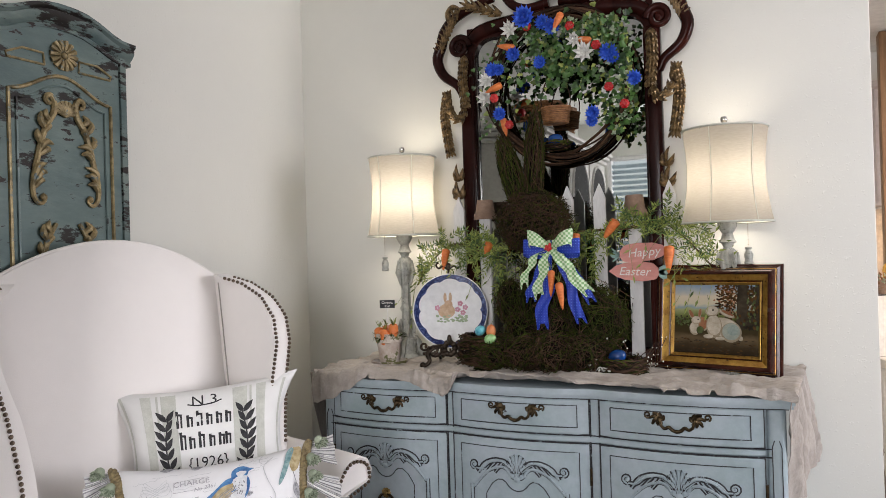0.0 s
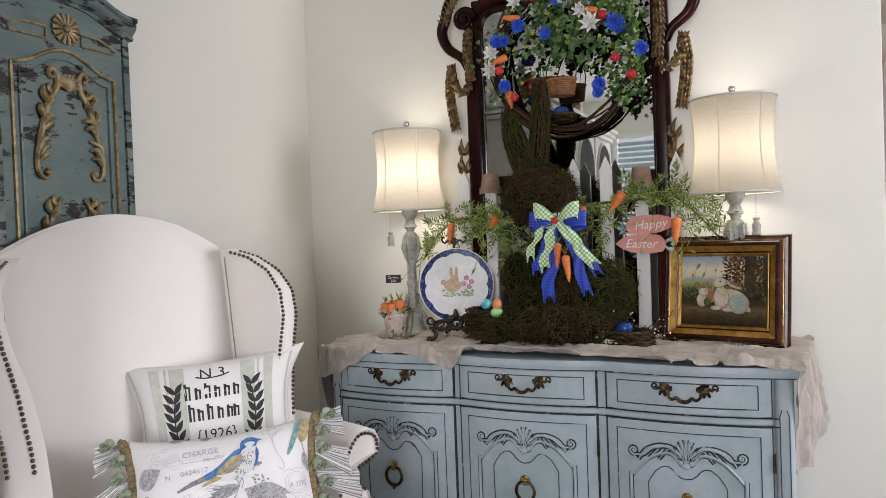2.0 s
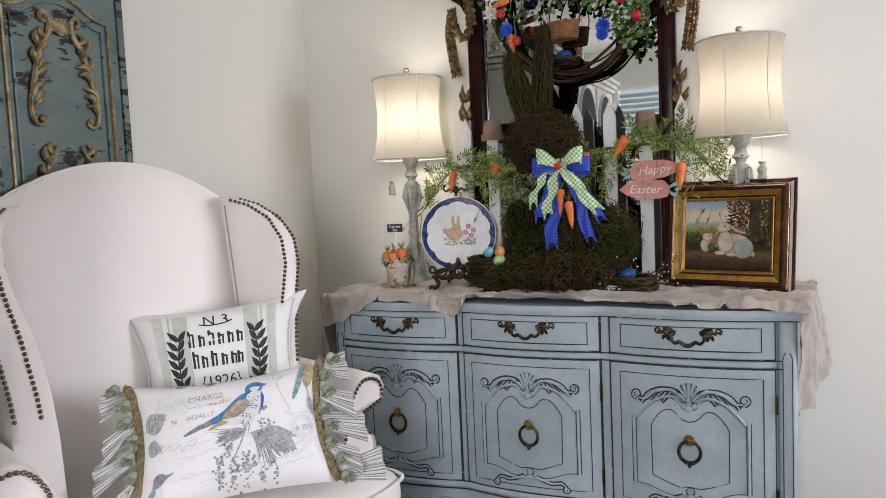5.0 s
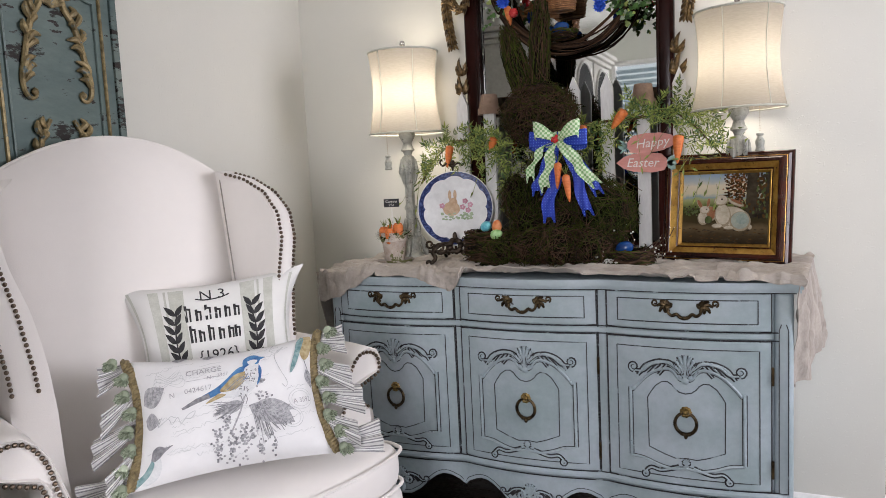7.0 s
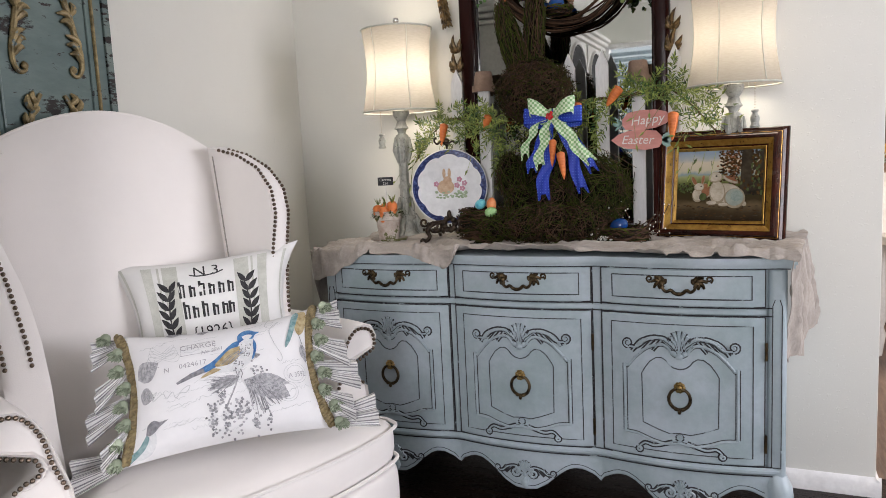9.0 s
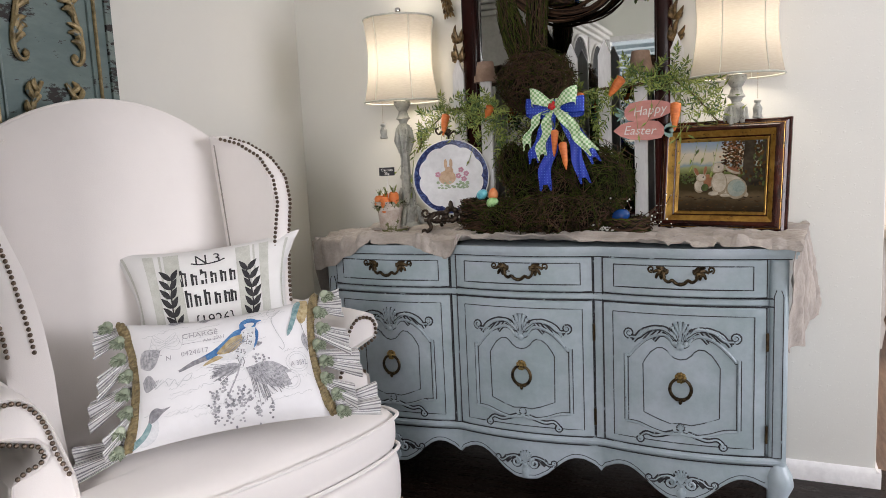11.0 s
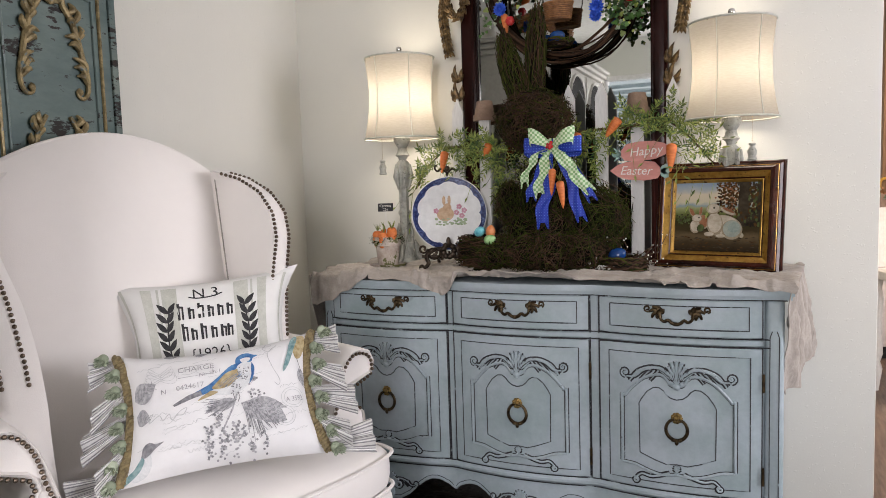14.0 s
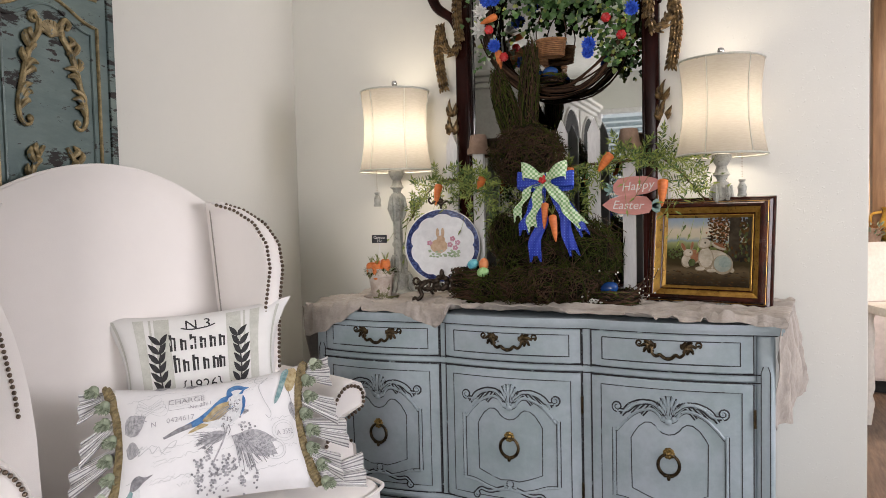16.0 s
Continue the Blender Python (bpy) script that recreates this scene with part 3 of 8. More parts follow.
part("rail", bowed(Geo(), 0.43, 1.83, 0.7, 0.722, 0.003, 0.03, 0.005, 46), M_BLUE, sb)
part("bottom_rail", bowed(Geo(), 0.40, 1.87, 0.236, 0.258, 0.012, 0.04, 0.007, 46), M_BLUE, sb)
gl = Geo()
for z, o in ((0.234, 0.006), (0.2595, 0.003), (0.7, 0.003), (0.723, 0.002)):
    gl.tube(on_front([(0.41 + 1.44 * i / 60, z) for i in range(61)], o), 0.0019, 5)
part("antiqued_line", gl, M_WAX, sb)


def apron_z(x):
    for a, b in ((0.42, 0.879), (0.879, 1.357), (1.357, 1.845)):
        if a <= x <= b:
            s = abs((2 * x - a - b) / (b - a))
            return lerp([0, 0.15, 0.3, 0.45, 0.55, 0.64, 0.74, 0.82, 0.88, 0.94, 1], [0.10, 0.104, 0.125, 0.158, 0.176, 0.186, 0.187, 0.182, 0.174, 0.168, 0.148], s)
    return 0.16


g = Geo()
na = 120
vs, fs = [], []
for i in range(na + 1):
    x = 0.42 + 1.425 * i / na
    for y, z in ((fy(x) - 0.004, 0.237), (fy(x) - 0.004, apron_z(x) + 0.004), (fy(x) - 0.0005, apron_z(x)), (fy(x) + 0.022, apron_z(x)), (fy(x) + 0.022, 0.237)):
        vs.append((x, y, z))
for i in range(na):
    for k in range(5):
        k2 = (k + 1) % 5
        fs.append((i * 5 + k, i * 5 + k2, i * 5 + 5 + k2, i * 5 + 5 + k))
g.add(vs, fs)
apron = part("apron", g, M_BLUE, sb, "scalloped apron with carved ornament")
g = Geo()
g.tube(on_front([(0.43 + 1.4 * i / 140, apron_z(0.43 + 1.4 * i / 140) + 0.014) for i in range(141)], 0.003), 0.0017, 5)
part("antiqued_line", g, M_WAX, apron)


class Carved(Geo):
    """Carving on the front; recess() gives the dark wax that lies round its foot."""

    def __init__(self):
        self.v, self.f, self.m, self.runs = [], [], [], []

    def tube(self, pts, r, *more):
        self.runs.append((pts, r))
        return Geo.tube(self, pts, r, *more)

    def recess(self, face, spread=0.0046):
        g = Geo()
        for pts, r in self.runs:
            g.tube(pts, (lambda t, r=r: r(t) + spread) if callable(r) else r + spread, 7)
        g.v = [(x, fy(x) - face - 0.0009 + 0.08 * (y - fy(x) + face), z) for x, y, z in g.v]
        return g


def scroll(g, x, z, s, k, mi=0, o=0.006, r=0.0042):
    """A leaf scroll: a swept stem that ends in a curl, s mirrors it."""
    stem = path2([(x, z), (x + s * 0.03 * k, z + 0.020 * k), (x + s * 0.075 * k, z + 0.012 * k), (x + s * 0.105 * k, z - 0.012 * k), (x + s * 0.13 * k, z - 0.014 * k)], 5)
    g.tube(on_front(stem, o), lambda t: r * k * (1.15 - 0.5 * t), 7, mi)
    c = (x + s * 0.135 * k, z - 0.002 * k)
    sp = spiral((c[0], 0, c[1]), 0.013 * k, 0.003 * k, -math.pi / 2, s * 1.3, 14)
    g.tube(on_front([(p.x, p.z) for p in sp], o + 0.001), lambda t: r * k * (0.75 - 0.25 * t), 7, mi)
    g.ball((c[0], fy(c[0]) - o - 0.001, c[1]), (0.005 * k, 0.004, 0.005 * k), mi, 8, 6)
    for da, ln in ((0.03, 0.028), (0.055, 0.034), (0.085, 0.03)):
        q = path2([(x + s * da * k, z + 0.014 * k), (x + s * (da + ln * 0.5) * k, z - 0.004 * k), (x + s * (da + ln) * k, z - 0.022 * k)], 4)
        g.tube(on_front(q, o - 0.001), lambda t: r * k * 0.75 * (1 - 0.6 * t), 6, mi)


def shell(g, x, z, k, o=0.006, mi=0, flip=1):
    for i in range(-3, 4):
        a = i * 0.2
        ln = (0.052 - 0.0024 * i * i) * k
        q = [(x + math.sin(a) * 0.3 * 0.02 * k * t + math.sin(a) * ln * t * t * 0.9, z + flip * (ln * t * math.cos(a * 0.5))) for t in (0, 0.35, 0.7, 1)]
        g.tube(on_front(q, o), lambda t: (0.0016 + 0.0027 * t) * k, 6, mi)
    g.ball((x, fy(x) - o, z), (0.008 * k, 0.006, 0.007 * k), mi, 10, 6)
    for s in (-1, 1):
        g.ball((x + s * 0.010 * k, fy(x) - o, z + flip * 0.006 * k), (0.005 * k, 0.004, 0.005 * k), mi, 8, 6)


for cx in (0.6495, 1.118, 1.601):
    g = Carved()
    shell(g, cx, 0.150, 0.95, 0.006)
    for s in (-1, 1):
        scroll(g, cx + s * 0.012, 0.165, s, 0.6, 0, 0.005)
        sp = spiral((cx + s * 0.03, 0, 0.158), 0.016, 0.004, math.pi / 2, s * 1.4, 14)
        g.tube(on_front([(p.x, p.z) for p in sp], 0.008), 0.004, 6)
    g.ball((cx, fy(cx) - 0.006, 0.127), (0.014, 0.007, 0.02), 0, 10, 6)
    part("carving", g, M_CARVE, apron, "carved scrollwork")
    part("carved_recess", g.recess(0.004), M_WAX, apron, "dark wax in the carving")


def bail_pull(x, z, parent):
    h = new("bail_pull")
    h.parent = parent
    h["label"] = "ornate aged bronze bail pull"
    for s in (-1, 1):
        g = Geo()
        cx = x + s * 0.048
        # a leafy scroll: a hub, lobes fanned out from it, and curled tips
        for a, ln in ((0.1, 0.030), (0.75, 0.027), (1.45, 0.02), (2.3, 0.018), (-0.6, 0.026), (-1.35, 0.018), (-2.2, 0.014)):
            e = (cx + s * math.cos(a) * ln, z + math.sin(a) * ln)
            m = (cx + s * math.cos(a + 0.5) * ln * 0.55, z + math.sin(a + 0.5) * ln * 0.55)
            g.tube(on_front(path2([(cx, z), m, e], 4), 0.008), lambda t: 0.003 + 0.0032 * math.sin(math.pi * min(1, 0.15 + t * 0.8)), 6)
        g.tube(on_front([(p.x, p.z) for p in spiral((cx + s * 0.034, 0, z + 0.012), 0.010, 0.003, -1.2, s * 1.2, 12)], 0.008), 0.0032, 6)
        g.ball((cx, fy(cx) - 0.011, z), (0.009, 0.009, 0.009), 0, 10, 8)
        part("backplate", g, M_BRONZE, h)
    g = Geo()
    pts = path2([(x - 0.046, z), (x - 0.044, z - 0.014), (x - 0.033, z - 0.023), (x - 0.022, z - 0.018), (x - 0.012, z - 0.026), (x, z - 0.030), (x + 0.012, z - 0.026), (x + 0.022, z - 0.018), (x + 0.033, z - 0.023), (x + 0.044, z - 0.014), (x + 0.046, z)], 4)
    g.tube(on_front(pts, 0.018), lambda t: 0.0036 + 0.0018 * math.sin(t * math.pi), 8)
    g.ball((x, fy(x) - 0.019, z - 0.029), (0.010, 0.006, 0.006), 0, 8, 6)
    part("bail", g, M_BRONZE, h)


def ring_pull(x, z, parent):
    h = new("ring_pull")
    h.parent = parent
    h["label"] = "aged brass ring pull"
    g = Geo()
    y = fy(x)
    for a in range(9):
        t = a * 2 * math.pi / 9
        g.ball((x + 0.011 * math.cos(t), y - 0.012, z + 0.034 + 0.011 * math.sin(t)), (0.0065, 0.006, 0.0065), 0, 8, 6)
    g.ball((x, y - 0.016, z + 0.034), (0.008, 0.007, 0.008), 0, 8, 6)
    part("rosette", g, M_BRASS, h)
    g = Geo()
    ring = [Vector((x + 0.03 * math.cos(t), y - 0.014, z + 0.032 * math.sin(t))) for t in [math.pi / 2 + 2 * math.pi * i / 28 for i in range(29)]]
    g.tube(ring, lambda t: 0.0042 + 0.0012 * abs(math.sin(t * math.pi)), 8)
    for s in (-1, 1):
        g.ball((x + s * 0.009, y - 0.017, z - 0.03), (0.008, 0.006, 0.006), 0, 8, 6)
    g.ball((x, y - 0.017, z - 0.037), (0.006, 0.006, 0.009), 0, 8, 6)
    part("ring", g, M_BRONZE, h)


def rect(x0, x1, z0, z1):
    n = 8
    return [(x0 + (x1 - x0) * i / n, z1) for i in range(n + 1)] + [(x1, z0)] + [(x1 + (x0 - x1) * i / n, z0) for i in range(1, n + 1)] + [(x0, z1)]


for si, (xa, xb) in enumerate(SECT):
    cx, w = (xa + xb) / 2, xb - xa
    dr = part("drawer", bowed(Geo(), xa + 0.002, xb - 0.002, 0.7255, 0.8345, 0.009, 0.03, 0.004), M_BLUE, sb, "blue-grey drawer with dark rubbed line")
    g = Geo()
    g.tube(on_front(rect(xa + 0.036, xb - 0.036, 0.748, 0.815), 0.0088), 0.0019, 5)
    g.tube(on_front(rect(xa + 0.002, xb - 0.002, 0.7265, 0.8335), 0.004), 0.0021, 5)
    part("antiqued_line", g, M_WAX, dr)
    bail_pull(cx, 0.793, dr)
    do = part("door", bowed(Geo(), xa + 0.002, xb - 0.002, 0.262, 0.6975, 0.009, 0.03, 0.004), M_BLUE, sb, "bowed blue-grey cabinet door with carved cartouche")
    g = Geo()
    g.tube(on_front(rect(xa + 0.002, xb - 0.002, 0.262, 0.6975), 0.004), 0.0021, 5)
    ins = 0.032
    g.tube(on_front(rect(xa + ins, xb - ins, 0.285, 0.672), 0.0092), 0.0015, 5)
    k = w / 0.458

    def cart(zz):
        return [(cx + a * k, z) for a, z in zz]
    outer = cart(path2([(-0.158, 0.545), (-0.150, 0.54), (-0.14, 0.552), (-0.12, 0.575), (-0.09, 0.6), (-0.05, 0.612), (-0.03, 0.6), (-0.02, 0.585), (0, 0.578), (0.02, 0.585), (0.03, 0.6), (0.05, 0.612), (0.09, 0.6), (0.12, 0.575), (0.14, 0.552), (0.150, 0.54), (0.158, 0.545)], 3))
    lower = cart(path2([(0.158, 0.335), (0.12, 0.332), (0.08, 0.318), (0.04, 0.31), (0, 0.315), (-0.04, 0.31), (-0.08, 0.318), (-0.12, 0.332), (-0.158, 0.335)], 3))
    inner = cart([(-0.106, 0.37), (-0.108, 0.52), (-0.1, 0.535), (-0.085, 0.557), (-0.066, 0.571), (-0.05, 0.572), (-0.038, 0.564), (-0.03, 0.553), (-0.017, 0.543), (0, 0.539), (0.017, 0.543), (0.03, 0.553), (0.038, 0.564), (0.05, 0.572), (0.066, 0.571), (0.085, 0.557), (0.1, 0.535), (0.108, 0.52), (0.106, 0.37), (0.06, 0.352), (0.03, 0.343), (0, 0.346), (-0.03, 0.343), (-0.06, 0.352), (-0.106, 0.37)])
    g.tube(on_front(inner, 0.0092), 0.0016, 5)
    for q in ([(x, z - 0.006) for x, z in outer], [(x, z + 0.005) for x, z in lower]):
        g.tube(on_front(q, 0.0092), 0.0014, 5)
    for s in (-1, 1):
        for dx in (-0.006, 0.006):
            g.tube(on_front([(cx + s * (0.158 * k + dx), 0.337), (cx + s * (0.158 * k + dx), 0.545)], 0.0092), 0.0014, 5)
    part("antiqued_line", g, M_WAX, do)
    g = Geo()
    g.tube(on_front(outer, 0.009), 0.0048, 6)
    g.tube(on_front(lower, 0.009), 0.0045, 6)
    for s in (-1, 1):
        g.tube(on_front([(cx + s * 0.158 * k, 0.335), (cx + s * 0.158 * k, 0.545)], 0.009), 0.005, 6)
    part("moulding", g, M_CARVE, do)
    g = Carved()
    low = Carved()
    shell(g, cx, 0.578, 1.45, 0.011)
    shell(low, cx, 0.318, 0.5, 0.011)
    for s in (-1, 1):
        scroll(g, cx + s * 0.02 * k, 0.612, s, 0.95 * k, 0, 0.011)
        q = path2([(cx + s * 0.015, 0.60), (cx + s * 0.06 * k, 0.632), (cx + s * 0.11 * k, 0.618), (cx + s * 0.135 * k, 0.585)], 5)
        g.tube(on_front(q, 0.010), lambda t: 0.0045 * (1 - 0.5 * t), 6)
        q = path2([(cx + s * 0.02, 0.318), (cx + s * 0.07 * k, 0.302), (cx + s * 0.10 * k, 0.306), (cx + s * 0.118 * k, 0.292)], 5)
        low.tube(on_front(q, 0.0105), lambda t: 0.0038 * (1 - 0.4 * t), 6)
        sp = spiral((cx + s * 0.118 * k, 0, 0.285), 0.009, 0.002, math.pi / 2, s * 1.3, 12)
        low.tube(on_front([(p.x, p.z) for p in sp], 0.0105), 0.003, 6)
    for cv in (g, low):
        part("carving", cv, M_CARVE, do, "carved shell and scrolls")
        part("carved_recess", cv.recess(0.009), M_WAX, do, "dark wax in the carving")
    g2 = Geo()
    for s in (-1, 1):
        q = path2([(cx + s * 0.02 * k, 0.606), (cx + s * 0.05 * k, 0.626), (cx + s * 0.09 * k, 0.617), (cx + s * 0.12 * k, 0.595)], 5)
        g2.tube(on_front(q, 0.0145), 0.0011, 4)
        for i in range(1, 5):
            g2.tube(on_front([(cx + s * (0.0035 * i), 0.596), (cx + s * (0.0085 * i), 0.642 - 0.003 * i)], 0.0145), 0.0009, 4)
    part("carved_line", g2, M_WAX, do)
    ring_pull(cx, 0.452, do)
    xh = xa - 0.001 if si == 0 else xb + 0.001
    for zh in (0.33, 0.6):
        part("hinge", Geo().tube([(xh, fy(xh) - 0.008, zh - 0.026), (xh, fy(xh) - 0.008, zh + 0.026)], 0.0045, 8), M_BRONZE, do)

for s, x0 in ((-1, SB0), (1, SB1)):
    g = Geo()
    x = x0 - s * 0.026
    g.box((x, -0.452, 0.53), (0.05, 0.05, 0.62), 0.016, None, 0, 4)
    ps = part("corner_post", g, M_BLUE, sb)
    g = Geo()
    for dx in (-0.012, 0.012):
        g.tube([(x + dx, -0.4775, 0.26), (x + dx, -0.4775, 0.73), (x + dx * 0.5, -0.4775, 0.748)], 0.0014, 5)
    g.tube([(x - 0.012, -0.4775, 0.26), (x + 0.012, -0.4775, 0.26)], 0.0014, 5)
    part("antiqued_line", g, M_WAX, ps)
    g = Geo()
    prof = [(0.016, 0.0), (0.028, 0.006), (0.03, 0.02), (0.02, 0.045), (0.019, 0.08), (0.027, 0.13), (0.036, 0.175), (0.036, 0.205), (0.028, 0.23), (0.024, 0.24)]
    g.lathe(prof, (0, 0, 0), 16)
    bend = lambda z: lerp([0, 0.03, 0.09, 0.18, 0.24], [0.02, 0.012, -0.006, 0.012, 0.0], z)
    g.v = [(p[0] + x + s * bend(p[2]), p[1] - 0.452 - bend(p[2]), p[2]) for p in g.v]
    part("foot", g, M_BLUE, sb, "short cabriole foot")
    g = Geo().box((x, -0.05, 0.12), (0.045, 0.05, 0.24), 0.006)
    part("back_leg", g, M_BLUE, sb)
    part("side_panel", Geo().box((x0 - s * 0.008, -0.235, 0.54), (0.012, 0.40, 0.6), 0.003), M_BLUE, sb)


# ---------------------------------------------------------------- gauze runner
def runner(u, v):
    """u runs from the left hang over the top to the right hang, v from the back edge to the front."""
    L1, W, L2 = 0.42, SB1 - SB0 + 0.05, 0.36
    s = u * (L1 + W + L2) - L1
    xl, xr = SB0 - 0.025, SB1 + 0.025
    nz = noise.noise(Vector((s * 7, v * 3, 1.3))) * 0.5 + noise.noise(Vector((s * 19, v * 7, 4.1))) * 0.3
    nz2 = noise.noise(Vector((s * 5 + 9, v * 9, 2.2))) * 0.6 + noise.noise(Vector((s * 31, v * 4, 0.3))) * 0.25
    zt = TOP + 0.009
    if s < 0:
        h = -s * (0.93 + 0.1 * noise.noise(Vector((0, v * 4, 8))))
        wob = 0.018 * math.sin(v * 17 + 1 + s * 4) * min(1, h * 8)
        x = xl - 0.012 - 0.02 * h - abs(wob) * 0.6 + nz * 0.006
        z = zt - max(0, h - 0.012)
        y = -0.03 - v * (0.47 - 0.18 * min(1, h * 2.2)) + wob * 0.5 - 0.05 * h
        return (x, y, z)
    if s > W:
        h = (s - W) * (0.74 + 0.2 * v + 0.06 * math.sin(v * 12))
        wob = 0.02 * math.sin(v * 23 + s * 6) * min(1, h * 6)
        flare = 0.045 * (1 - v) ** 0.8
        fold = 0.015 * min(1, h * 5) * (1 - v) + 0.012 * math.sin(v * 16 + 3 * h) + 0.008 * math.sin(v * 38 + 2 * noise.noise(Vector((h * 6, v * 4, 0)))) + 0.008 * noise.noise(Vector((v * 30, h * 22, 5)))
        x = xr - 0.010 - 0.014 * v * min(1, h * 10) + flare + 0.02 * h + 0.4 * wob + nz * 0.01 + fold * min(1, h * 9)
        z = zt - max(0, h - 0.012)
        y = -0.06 - v * (0.45 - 0.08 * min(1, h * 2.5)) + wob * 0.4
        return (x, y, z)
    x = xl + (xr - xl) * s / W
    x += 0.042 * (1 - v) ** 0.8 * max(0, (s / W - 0.9) / 0.1)
    edge = fy(min(max(x, SB0), SB1)) - 0.028
    over = lerp([SB0, 0.45, 0.52, 0.60, 0.7, 0.76, 0.82, 0.87, 0.91, 0.93, 1.05, 1.3, 1.45, 1.6, 1.72, 1.8, 1.86, SB1], [0.10, 0.08, 0.045, 0.0, -0.002, 0.008, 0.042, 0.05, 0.012, -0.028, -0.012, -0.010, -0.010, -0.004, 0.006, 0.006, 0.010, 0.012], x)
    over += 0.010 * noise.noise(Vector((x * 13, 0, 0))) + 0.0045 * math.sin(x * 47 + 3 * math.sin(x * 13))
    length = (-0.03 - edge) + over
    d = v * length
    flat = -0.03 - edge
    def ridge(p, q, k):
        return max(0.0, 1 - k * abs(noise.noise(Vector((p, q, 5.5)))))
    bend = 1.2 * noise.noise(Vector((x * 4, 1, 2)))
    wr = max(0.0, nz2) * 0.004 + 0.003 * abs(noise.noise(Vector((x * 55, v * 16, 0))))
    wr += 0.013 * ridge(x * 2.6 + 2, v * 13 + bend, 4) + 0.009 * ridge(x * 4.3, v * 24 + bend * 1.6, 3.0) + 0.005 * ridge(x * 9 + v * 3, v * 7, 5)
    if d <= flat:
        lip = max(0, 1 - (flat - d) / 0.05)
        hem = max(0, 1 - (1 - v) / 0.05) * 0.004
        return (x + 0.004 * nz, -0.03 - d, zt + wr * (1.0 + 0.5 * lip) + hem)
    drop = d - flat
    return (x + 0.006 * nz, edge - 0.006 - 0.020 * abs(noise.noise(Vector((x * 38, drop * 10, 0)))), zt - drop)


rn = part("table_runner", Geo().sheet(runner, 330, 56, 0, 0.0022), M_GAUZE, None, "", 80)
tagged(rn, "wrinkled taupe gauze runner draped over the sideboard", "table runner")

# ---------------------------------------------------------------- wing chair
CH = pose(0.742, -1.405, 0, 0, 0, 69)
NAIL = Geo().ball((0, 0, 0), 0.0052, 0, 8, 6).mesh("nailhead", M_NAIL)


def nail_at(p, parent):
    ob = new("nailhead", NAIL)
    ob.parent = parent
    ob.location = p


chair = thing("wing_chair", "cream upholstered wing chair with bronze nailhead trim", "armchair", "", CH)


def crest(x):
    return 1.243 + 0.105 * (1 - min(1, abs(x) / 0.310) ** 2.0)


def back_front(u, v):
    x = (u - 0.5) * 2 * lerp([0, 1], [0.300, 0.310], v)
    e = (1 - (2 * u - 1) ** 6) * (1 - (2 * v - 1) ** 8) if 0 < v < 1 else 0
    z = 0.36 + (crest(x) - 0.36) * v
    y = 0.445 + 0.165 * v - 0.035 * e + 0.012 * (2 * u - 1) ** 2
    return (x, y, z)


part("backrest", Geo().sheet(lambda u, v: Vector(back_front(u, v)), 26, 30, 0, 0.06), M_LINEN, chair, "", 70)
g = Geo()
g.tube([Vector(back_front(u, 1.0)) + Vector((0, 0.012, 0.002)) for u in [i / 40 for i in range(41)]], 0.006, 6)
part("welt", g, M_LINEN, chair)


def wing_front(z):
    """x (outward), y and half width of the front edge by height."""
    x = lerp([0.50, 0.62, 0.72, 0.82, 0.95, 1.05, 1.12, 1.18, 1.22, 1.245], [0.32, 0.325, 0.325, 0.332, 0.35, 0.372, 0.378, 0.366, 0.335, 0.29], z)
    y = lerp([0.50, 0.62, 0.72, 0.82, 0.95, 1.05, 1.12, 1.18, 1.22, 1.245], [0.27, 0.28, 0.29, 0.30, 0.315, 0.325, 0.35, 0.40, 0.46, 0.53], z)
    return x, y


